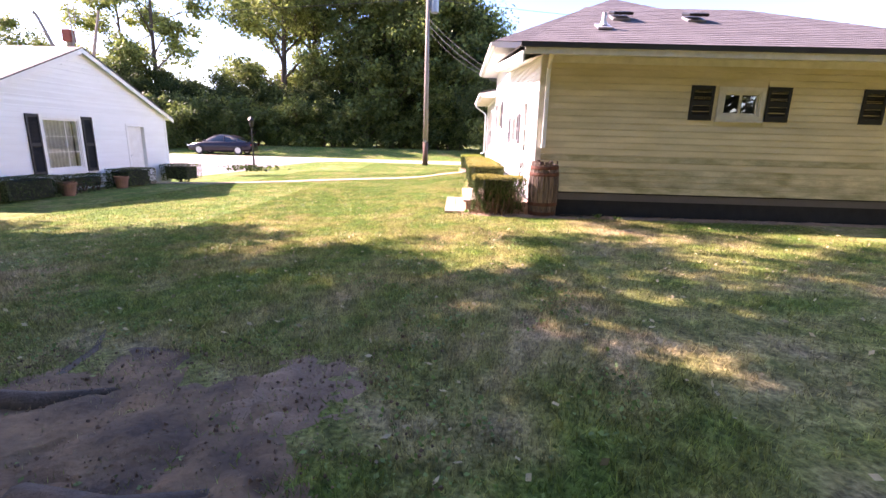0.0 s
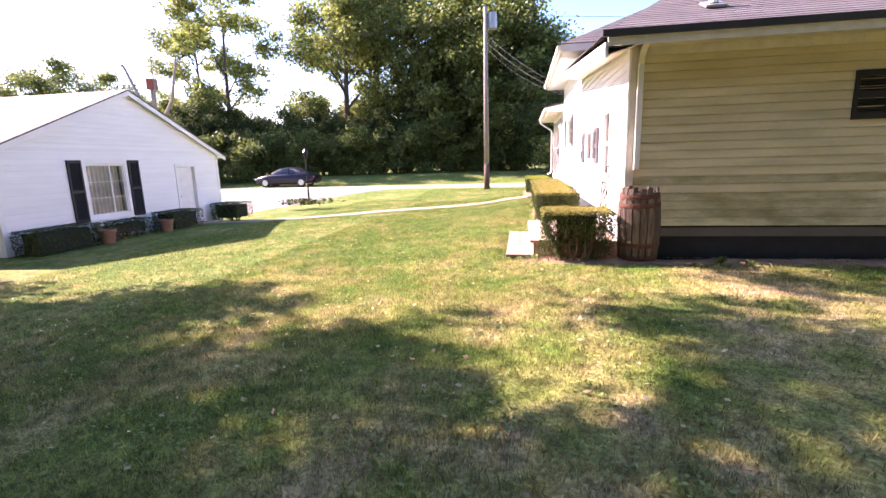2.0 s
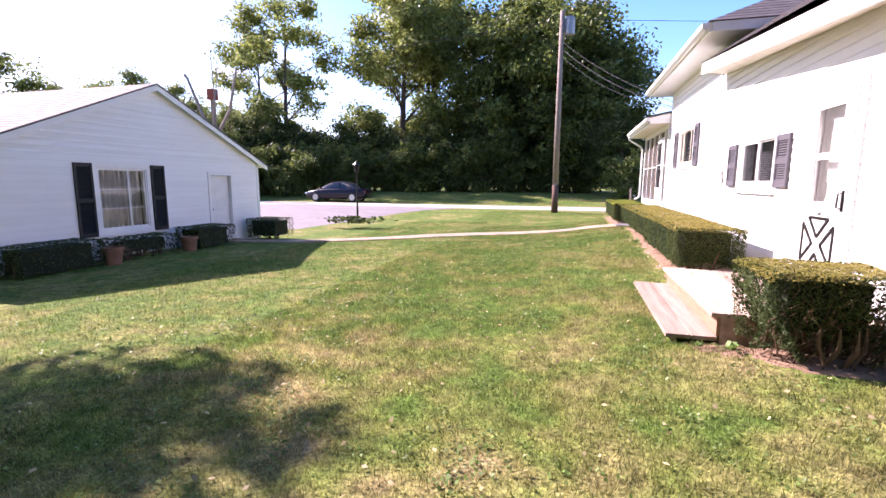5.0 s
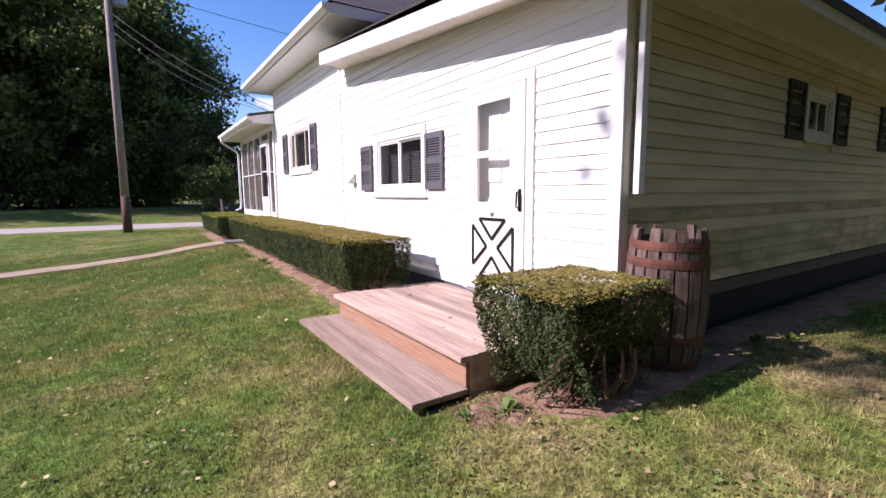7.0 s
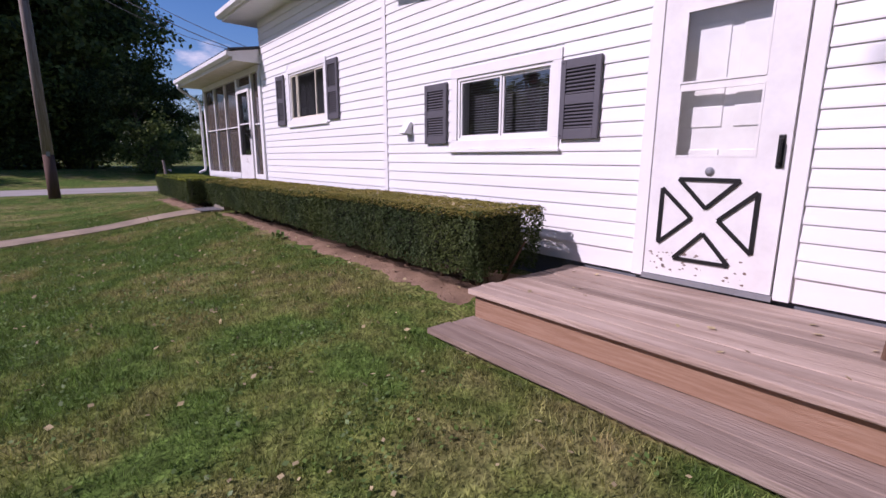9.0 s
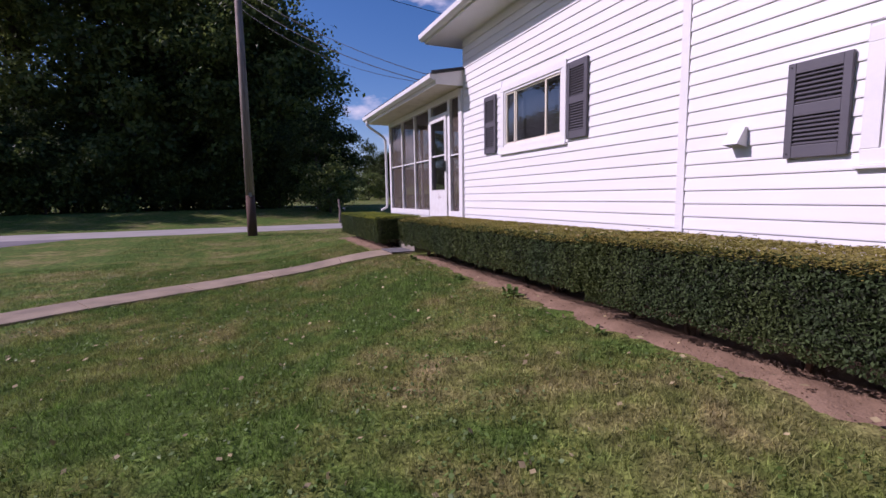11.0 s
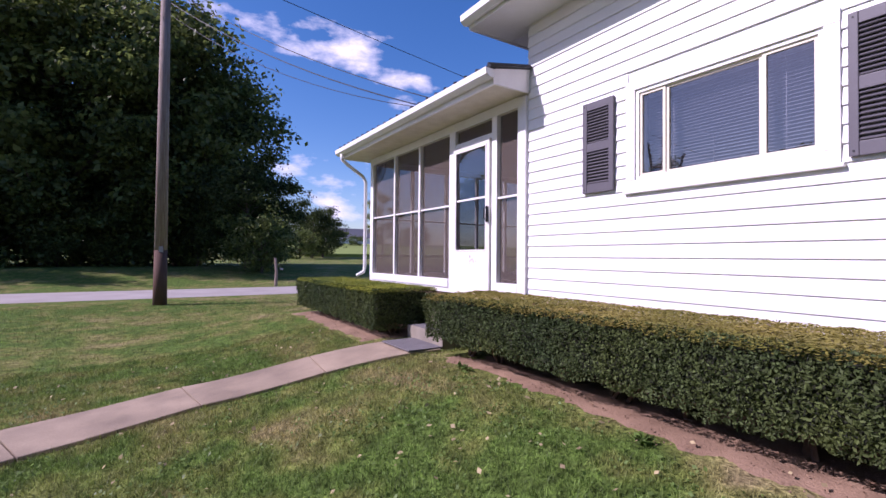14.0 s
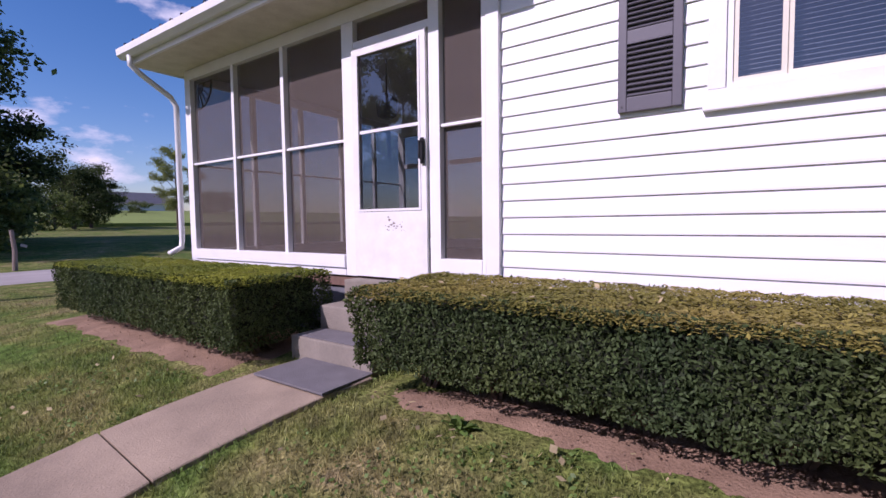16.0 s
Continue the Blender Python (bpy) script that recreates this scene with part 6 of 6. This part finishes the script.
KINDS = {
    "slender": (dict(seed=21, height=19, trunk_r=0.22, crown_r=3.3, crown_low=0.26, leaves=17000, leaf_size=0.135, lean=0.4, limbs=15, clump=1.15), M_LEAFMID),
    "forked": (dict(seed=22, height=20, trunk_r=0.30, crown_r=4.8, crown_low=0.28, leaves=26000, leaf_size=0.14, lean=1.2, limbs=15, clump=1.1), M_LEAFMID),
    "dense": (dict(seed=23, height=17, trunk_r=0.35, crown_r=5.0, crown_low=0.12, leaves=17000, leaf_size=0.18, lean=-0.6, limbs=18, clump=1.05), M_LEAF),
    "dark": (dict(seed=24, height=15, trunk_r=0.35, crown_r=5.4, crown_low=0.06, leaves=17000, leaf_size=0.21, lean=0.5, limbs=18, clump=1.35), M_LEAFDARK),
    "shrub": (dict(seed=25, height=5.0, trunk_r=0.10, crown_r=2.6, crown_low=0.05, leaves=5000, leaf_size=0.16, lean=0.2, limbs=12, clump=1.4), M_LEAF),
    "paleshrub": (dict(seed=26, height=6.5, trunk_r=0.12, crown_r=2.4, crown_low=0.10, leaves=8000, leaf_size=0.12, lean=0.3, limbs=12, clump=1.2), M_LEAFPALE),
    "shade": (dict(seed=27, height=10.5, trunk_r=0.18, crown_r=2.7, crown_low=0.50, leaves=13500, leaf_size=0.11, lean=1.2, limbs=11, clump=0.95), M_LEAF),
    "tall_shade": (dict(seed=28, height=12.5, trunk_r=0.16, crown_r=2.2, crown_low=0.74, leaves=3600, leaf_size=0.11, lean=7.4, limbs=11, clump=0.9), M_LEAF),
}
G = "roadside trees"


def polar(az, dist, x0=-0.94, y0=3.84):
    return x0 + dist * math.sin(radians(az)), y0 + dist * math.cos(radians(az))


random.seed(11)
for kind, az, dist, turn, size, label in (
    ("slender", -34.5, 41, 20, 0.88, "tall slender tree with loose leafy branches by the road"),
    ("slender", -37.0, 44, 140, 0.78, "tall slender tree with loose leafy branches by the road"),
    ("forked", -21.0, 39, 60, 0.90, "tall forking tree with an open crown by the road"),
    ("forked", -16.5, 41, 200, 0.95, "tall forking tree with an open crown by the road"),
    ("dense", -11.5, 42, 10, 0.92, "broad leafy tree at the edge of the wood"),
    ("dense", -7.5, 39, 130, 0.84, "broad leafy tree at the edge of the wood"),
    ("forked", -4.5, 43, 300, 0.90, "tall forking tree with an open crown by the road"),
    ("dense", -3.5, 40, 40, 0.90, "broad leafy tree at the edge of the wood"),
    ("dark", -4.6, 41, 250, 0.80, "dense dark tree at the edge of the wood"),
    ("dense", -2.2, 39, 160, 0.84, "broad leafy tree at the edge of the wood"),
    ("dark", 0.6, 38.5, 100, 0.66, "dense dark tree at the edge of the wood"),
    ("dense", 1.2, 38, 330, 0.74, "broad leafy tree at the edge of the wood"),
    ("dense", -42.2, 41, 80, 0.40, "broad leafy tree behind the outbuilding"),
    ("dense", -41.5, 54, 200, 0.46, "broad leafy tree behind the outbuilding"),
    ("dense", -47.5, 58, 100, 0.68, "broad leafy tree behind the outbuilding"),
    ("dense", -53.0, 56, 300, 0.60, "broad leafy tree behind the outbuilding"),
    ("dense", -60.0, 52, 50, 0.70, "broad leafy tree behind the outbuilding"),
    ("paleshrub", -25.0, 41, 20, 1.0, "pale green tall shrub at the edge of the wood"),
    ("paleshrub", -23.0, 39, 150, 0.8, "pale green tall shrub at the edge of the wood"),
    ("paleshrub", -38.5, 40, 220, 0.85, "pale green tall shrub at the edge of the wood"),
    ("paleshrub", -18.5, 38, 90, 0.7, "pale green tall shrub at the edge of the wood"),
):
    far = 1.20 if az < -10 else 1.12
    x, y = polar(az, dist * far)
    tree(kind, x, y, turn, size * far, label, G)
# understorey and the wood behind
for i in range(30):
    az = -42 + i * 1.50 + random.uniform(-0.5, 0.5)
    x, y = polar(az, random.uniform(40.5, 43.5) - (1.5 if az > -4 else 0))
    tree("shrub", x, y, random.uniform(0, 360), random.uniform(0.42, 0.95), "dense dark shrub of the roadside thicket", "thicket shrubs")
for i in range(7):
    az = -13 + i * 2.3 + random.uniform(-0.6, 0.6)
    x, y = polar(az, random.uniform(47, 53))
    tree("dark", x, y, random.uniform(0, 360), random.uniform(0.50, 0.68), "dark tree deep in the wood", "trees of the wood")
for i in range(16):
    az = -44 + i * 1.95 + random.uniform(-0.5, 0.5)
    x, y = polar(az, random.uniform(43, 48))
    tree("dark", x, y, random.uniform(0, 360), random.uniform(0.28, 0.40), "low dark tree of the roadside thicket", "trees of the wood")
# end of the wood and the far fields
for x, y, s, k in ((2.6, 41, 0.40, "dark"), (4.2, 46, 0.34, "dark"), (2.9, 38.5, 0.55, "shrub"), (6.0, 52, 0.60, "shrub"), (17.6, 79, 0.50, "dark"), (20.2, 82, 0.45, "dark"), (14.5, 74, 0.7, "shrub")):
    tree(k, x, y, x * 40, s, "dark rounded tree at the end of the wood", G)
for x, y, s in ((44, 128, 0.6), (40, 132, 0.8), (60, 128, 1.0), (37, 150, 0.9), (70, 140, 1.2), (33, 160, 1.2)):
    tree("shrub", x, y, x * 17, s, "distant green bush at the edge of the field", "field bushes")
tree("slender", 24.5, 70, 70, 0.52, "slim upright tree beyond the porch", G)
# shade trees beside the lawn, out of view, placed so that their shadows fall across it
for kind, x, y, turn, size in (("shade", -14.6, 5.3, 90, 1.0), ("shade", -16.6, 6.2, 20, 1.0), ("shade", -13.7, 3.4, 70, 0.92), ("shade", -15.2, 2.6, 100, 1.08),
                               # the last of these shades nothing visible; it is added to block sky fill
                               ("shade", -8.9, 0.6, 40, 0.82), ("shade", -6.4, 0.4, 200, 0.78), ("shade", -6.1, 2.5, 130, 0.72), ("shade", -6.0, -4.5, 250, 1.1)):
    tree(kind, x, y, turn, size, "spreading shade tree beside the lawn", "shade trees")
# lean chosen so the crowns shade the lawn while the trunks stay unseen
for x, y, turn, size in ((-7.8, 2.3, 84, 1.0), (-5.2, 0.2, 92, 0.96)):
    tree("tall_shade", x, y, turn, size, "leaning tall shade tree beside the lawn", "shade trees")

# added trees, out of view, that darken window reflections and sky fill
for x, y, s, t in ((-13, -9, 1.0, 15), (-5, -11, 1.1, 95), (3, -9, 1.05, 200), (10, -8, 1.1, 310), (17, -4, 1.0, 60), (16, 4, 0.8, 240), (-19, 0, 0.6, 130)):
    tree("dark", x, y, t, s, "unseen tree added behind the lawn to hold back sky light", "garden trees")

# far field, and the house beyond it
tagged(raw("field", [(18, 84, ground_z(18, 84) + 0.5), (110, 84, ground_z(110, 84) + 0.5), (170, 150, ground_z(100, 150) + 1.0), (22, 150, ground_z(22, 150) + 1.0), (18, 84, 0), (110, 84, 0)], [(0, 1, 2, 3), (4, 5, 1, 0)], M_FIELD), "bright yellow-green crop field beyond the road", "field", kind="structure")
fh = thing("far_house", (51, 150, ground_z(51, 150)), "distant low house with a grey roof", "house")
part("wall", bx(-8, 8, -4, 4, 0, 2.6), M_SIDING, fh)
bm = bmesh.new()
vs = [bm.verts.new(p) for p in ((-8.5, -4.6, 2.5), (8.5, -4.6, 2.5), (8.5, 4.6, 2.5), (-8.5, 4.6, 2.5), (-5, 0, 5.6), (8.5, 0, 5.6))]
for f in ((0, 1, 5, 4), (1, 2, 5), (2, 3, 4, 5), (3, 0, 4)):
    bm.faces.new([vs[i] for i in f])
part("roof", bm, M_HOUSEROOF, fh)

# bare dead tree and chimney behind the outbuilding
dx, dy = polar(-42.5, 40)
dead = thing("dead_tree", (dx, dy, -0.1), "bare leafless tree behind the outbuilding", "tree")
bm = bmesh.new()
tube(bm, [(0, 0, 0), (0.3, 0, 4.5), (-1.8, 0, 9.4), (-2.0, 0, 9.6)], [0.25, 0.18, 0.09, 0.12], 7)
tube(bm, [(0.3, 0, 4.5), (1.9, 0, 6.8), (2.7, 0, 9.8)], [0.16, 0.12, 0.07], 7)
tube(bm, [(0.3, 0, 4.6), (0.6, 0, 8.0), (0.5, 0, 11.2)], [0.1, 0.05, 0.02], 6)
tube(bm, [(0.5, 0, 7.0), (0.9, 0, 9.0), (1.0, 0, 10.6)], [0.05, 0.03, 0.015], 6)
part("trunk", bm, M_POLE, dead)
cx, cy = polar(-42.0, 42)
ch = thing("chimney", (cx, cy, 0), "red brick chimney standing above the trees", "chimney")
part("shaft", bx(-0.13, 0.13, -0.13, 0.13, -0.1, 7.9), M_POLE, ch)
part("cap", bx(-0.30, 0.30, -0.30, 0.30, 7.9, 8.75, bevel=0.05), M_BRICK, ch)


# ---- grass, weeds, fallen leaves ----
def walk_gap(x, y):
    best = np.full(x.shape, 9.0)
    for (xa, ya), (xb, yb) in zip(WALK, WALK[1:]):
        d = np.array([xb - xa, yb - ya])
        t = np.clip(((x - xa) * d[0] + (y - ya) * d[1]) / (d @ d), 0, 1)
        best = np.minimum(best, np.hypot(x - xa - t * d[0], y - ya - t * d[1]))
    return best


GZ_X = np.linspace(-30, 12, 169)
GZ_Y = np.linspace(-6, 32, 153)
GZ = np.array([[ground_z(x, y) for x in GZ_X] for y in GZ_Y])


def ground_many(x, y):
    fx, fy = (x - GZ_X[0]) / (GZ_X[1] - GZ_X[0]), (y - GZ_Y[0]) / (GZ_Y[1] - GZ_Y[0])
    i, j = np.clip(fx.astype(int), 0, len(GZ_X) - 2), np.clip(fy.astype(int), 0, len(GZ_Y) - 2)
    a, b = fx - i, fy - j
    return GZ[j, i] * (1 - a) * (1 - b) + GZ[j, i + 1] * a * (1 - b) + GZ[j + 1, i] * (1 - a) * b + GZ[j + 1, i + 1] * a * b


BED_Y = np.linspace(9.9, 17.65, 200)
BED_X = np.array([bed_edge(y) for y in BED_Y])


def keep_grass(x, y, rng):
    ok = walk_gap(x, y) > 0.37 + rng.uniform(-0.03, 0.03, x.shape)
    edge = np.interp(y, BED_Y, BED_X)
    ok &= ~((y > 9.9) & (y < 17.65) & (x > edge - rng.uniform(-0.05, 0.08, x.shape)))
    ok &= ~((y > 18.6) & (y < 22.4) & (x > 0.2))
    ok &= ~((y > 7.66) & (y < 10.0) & (x > -0.10))
    ok &= ~((y > 6.85) & (y < 7.75) & (x > 0.2 + (7.75 - y) * 0.3) & (x < 2.2))
    ok &= ~((y > 6.95) & (x > 1.5))
    ok &= ~((np.hypot(x + 1.4, (y - 0.4) * 1.1) < 1.1 + 0.2 * np.sin(x * 5 + y * 3)) & (rng.uniform(size=x.shape) < 0.8))
    return ok


def blades(name, zones, h, width, seed, label):
    rng = np.random.default_rng(seed)
    xs, ys = [], []
    for x0, x1, y0, y1, density in zones:
        n = int((x1 - x0) * (y1 - y0) * density)
        xs.append(rng.uniform(x0, x1, n)), ys.append(rng.uniform(y0, y1, n))
    x, y = np.concatenate(xs), np.concatenate(ys)
    ok = keep_grass(x, y, rng)
    x, y = x[ok], y[ok]
    n = len(x)
    z = ground_many(x, y)
    patch = 0.5 + 0.25 * np.sin(x * 1.3 + 1.7 * np.sin(y * 0.8)) * np.sin(y * 1.1 + 1.3 * np.sin(x * 0.9)) + rng.normal(0, 0.15, n)
    hh = h * rng.uniform(0.45, 1.35, n) * (0.65 + 0.6 * patch)
    a = rng.uniform(0, 2 * np.pi, n)
    lean = rng.uniform(0.1, 1.1, n)
    b = rng.uniform(0, 2 * np.pi, n)
    w = width * rng.uniform(0.6, 1.4, n)
    v = np.empty((n, 3, 3), np.float32)
    v[:, 0] = np.stack([x - np.cos(a) * w, y - np.sin(a) * w, z - 0.004], 1)
    v[:, 1] = np.stack([x + np.cos(a) * w, y + np.sin(a) * w, z - 0.004], 1)
    v[:, 2] = np.stack([x + np.cos(b) * hh * lean, y + np.sin(b) * hh * lean, z + hh], 1)
    me = bpy.data.meshes.new(name)
    me.vertices.add(n * 3)
    me.vertices.foreach_set("co", v.ravel())
    me.loops.add(n * 3)
    me.loops.foreach_set("vertex_index", np.arange(n * 3, dtype=np.int32))
    me.polygons.add(n)
    me.polygons.foreach_set("loop_start", np.arange(0, n * 3, 3, dtype=np.int32))
    me.polygons.foreach_set("loop_total", np.full(n, 3, dtype=np.int32))
    me.update()
    me.materials.append(M_BLADE)
    return tagged(new(name, me), label, "grass", kind="stuff")


blades("grass", [(-4.2, 1.3, -0.6, 20.5, 5200), (-7.5, -4.2, 1.0, 22, 1500), (1.3, 6.0, 0.5, 7.2, 1700), (-5.0, 3.5, 20.5, 28.0, 900)], 0.036, 0.0029, 41, "short mown grass with dry blades among the green")


def weeds(name, n, zones, size, material, seed, label, category, flat=0.4, lift=0.012, patchy=False):
    rng = np.random.default_rng(seed)
    pts = []
    for x0, x1, y0, y1, share in zones:
        k = int(n * share)
        x, y = rng.uniform(x0, x1, k), rng.uniform(y0, y1, k)
        m = keep_grass(x, y, rng)
        if patchy:
            lump = np.sin(x * 3.1 + 2.0 * np.sin(y * 2.3)) * np.sin(y * 2.7 + 2.0 * np.sin(x * 1.9)) + 0.5 * np.sin(x * 9 + y * 4) * np.sin(y * 8 - x * 3)
            m &= lump > rng.uniform(-0.2, 0.9, k)
        x, y = x[m], y[m]
        pts.append(np.stack([x, y, ground_many(x, y) + lift + rng.uniform(0, 0.012, len(x))], 1))
    pts = np.concatenate(pts)
    ob = leaf_object(name, leaf_cloud(pts, np.tile([0, 0, 1.0], (len(pts), 1)), size, rng, flat, 0.7), material)
    return tagged(ob, label, category, kind="stuff")


weeds("clover", 95000, [(-4.5, 1.0, -0.5, 20, 0.85), (-7, -4.5, 2, 20, 0.15)], 0.0125, M_WEED, 51, "low broad-leaved weeds growing among the lawn grass", "weeds", 0.6, 0.016, True)
weeds("fallen_leaves", 2300, [(-5.0, 1.2, -0.8, 20, 0.8), (1.2, 6, 0, 7, 0.2)], 0.018, M_DEADLEAF, 52, "small fallen straw-coloured leaves scattered on the lawn", "leaves", 0.5, 0.022)
rng = np.random.default_rng(77)
pts = np.array([[rng.uniform(0.48, 1.24), rng.uniform(10.1, 17.6), 0.92] for _ in range(150)])
pts[:, 2] = np.where(pts[:, 1] < 12.88, 0.95, 0.915)
tagged(leaf_object("fallen_leaves", leaf_cloud(pts, np.tile([0, 0, 1.0], (len(pts), 1)), 0.015, rng, 0.35, 0.7), M_DEADLEAF), "pale fallen leaves lying on the clipped hedge", "leaves", kind="stuff")
pts = np.array([[rng.uniform(0.35, 1.45), rng.uniform(7.75, 9.9), 0.42] for _ in range(16)] + [[rng.uniform(0.25, 0.6), rng.uniform(10.3, 17.5), 0.37] for _ in range(60)])
pts[16:, 2] = [ground_z(p[0], p[1]) + 0.045 for p in pts[16:]]
tagged(leaf_object("fallen_leaves", leaf_cloud(pts, np.tile([0, 0, 1.0], (len(pts), 1)), 0.022, rng, 0.35, 0.7), M_DEADLEAF), "dry fallen leaves on the planks and soil", "leaves", kind="stuff")


def plant(x, y, s, seed, label="green leafy weed growing from the bare soil"):
    rng = np.random.default_rng(seed)
    ob = thing("weed_plant", (x, y, ground_z(x, y) + 0.02), label, "weed", group="soil weeds")
    bm = bmesh.new()
    for i in range(30):
        a, e, l = rng.uniform(0, 6.28), rng.uniform(0.15, 1.35), s * rng.uniform(0.35, 1.1)
        d = Vector((math.cos(a) * math.cos(e), math.sin(a) * math.cos(e), math.sin(e)))
        w = d.cross(Vector((0, 0, 1))).normalized() * l * rng.uniform(0.12, 0.22)
        o = Vector((rng.normal() * s * 0.2, rng.normal() * s * 0.2, 0))
        c = [o, o + d * l * 0.35 + w * 0.8, o + d * l * 0.7 + w * 0.8 - Vector((0, 0, l * 0.08)), o + d * l * 0.95 - Vector((0, 0, l * 0.28)), o + d * l * 0.7 - w * 0.8 - Vector((0, 0, l * 0.08)), o + d * l * 0.35 - w * 0.8]
        q = [bm.verts.new(k) for k in c]
        bm.faces.new((q[0], q[1], q[5]))
        bm.faces.new((q[1], q[2], q[4], q[5]))
        bm.faces.new((q[2], q[3], q[4]))
    part("leaf_rosette", bm, M_WEED, ob)


for x, y, s, k in ((0.30, 7.32, 0.12, 1), (0.10, 7.45, 0.09, 2), (0.42, 13.9, 0.16, 3), (0.36, 15.0, 0.10, 4), (0.45, 16.9, 0.12, 5), (0.3, 12.5, 0.08, 6), (2.6, 7.0, 0.14, 7), (2.9, 6.9, 0.11, 8)):
    plant(x, y, s, k)
rng = np.random.default_rng(5)
pts = np.stack([rng.normal(-8.6, 0.55, 260), rng.normal(18.75, 0.28, 260), rng.uniform(0.03, 0.22, 260)], 1)
tagged(leaf_object("groundcover", leaf_cloud(pts, np.tile([0, 0, 1.0], (260, 1)), 0.09, rng, 0.8, 0.6), M_LEAFDARK), "dark leafy groundcover at the foot of the lamp post", "plant", kind="stuff")
# roots showing in the trampled dirt
for i, (x, y, a) in enumerate(((-2.3, 0.45, 0.5), (-2.2, 0.05, -0.1), (-2.1, 0.85, -0.25), (-1.3, 0.25, -0.4))):
    pts = [(x + 0.35 * k * math.cos(a + 0.25 * k), y + 0.35 * k * math.sin(a + 0.25 * k), ground_z(x, y) + 0.022 - 0.009 * k + 0.012 * math.sin(5 * k + i)) for k in range(5)]
    tagged(smooth(part("tree_root", tube(bmesh.new(), pts, [0.06, 0.066, 0.04, 0.035, 0.01], 8), M_BARK)), "brown gnarled tree root lying in the dirt", "root", group="tree roots")


def crumbs(name, places, n, size, material, seed, label, category):
    """Loose lumps of soil, twigs and bits lying on the beds."""
    rng = np.random.default_rng(seed)
    verts, faces = [], []
    for _ in range(n):
        x0, x1, y0, y1 = places[rng.integers(len(places))]
        x, y = rng.uniform(x0, x1), rng.uniform(y0, y1)
        if 9.9 < y < 17.65 and x < bed_edge(y) + 0.02:
            continue
        s = size * rng.uniform(0.3, 1.0) ** 1.6
        c = Vector((x, y, ground_z(x, y) + 0.028 + 0.2 * s))
        k = len(verts)
        m = pose(0, 0, 0, rng.uniform(0, 90), rng.uniform(0, 90), rng.uniform(0, 360))
        for d in ((1, 0, 0), (-1, 0, 0), (0, 1, 0), (0, -1, 0), (0, 0, 1), (0, 0, -1)):
            verts.append(tuple(c + m @ (Vector(d) * s * rng.uniform(0.5, 1.1))))
        faces += [(k + a, k + b, k + e) for a, b, e in ((0, 2, 4), (2, 1, 4), (1, 3, 4), (3, 0, 4), (2, 0, 5), (1, 2, 5), (3, 1, 5), (0, 3, 5))]
    return tagged(raw(name, verts, faces, material), label, category, kind="stuff")


BEDS = [(0.05, 0.75, 9.95, 13.5), (0.05, 0.75, 13.5, 17.6), (0.1, 1.4, 18.5, 21.7), (0.2, 1.9, 6.95, 7.5), (0.05, 0.5, 7.2, 7.7), (2.0, 6.0, 7.0, 7.5)]
crumbs("soil_crumbs", BEDS, 4500, 0.009, M_SOIL, 61, "loose reddish crumbs of soil on the beds", "soil")
crumbs("dirt_crumbs", [(-2.6, -0.2, -0.6, 1.4)], 3200, 0.009, M_SOIL, 63, "dark crumbs of trampled dirt among the roots", "soil")
crumbs("bark_debris", [(-2.6, 0.1, -0.6, 1.5)], 600, 0.016, M_TWIG, 64, "brown bits of bark and twig on the dirt", "debris")
crumbs("twig_debris", BEDS, 700, 0.012, M_TWIG, 62, "brown bits of twig and bark lying on the soil", "debris")
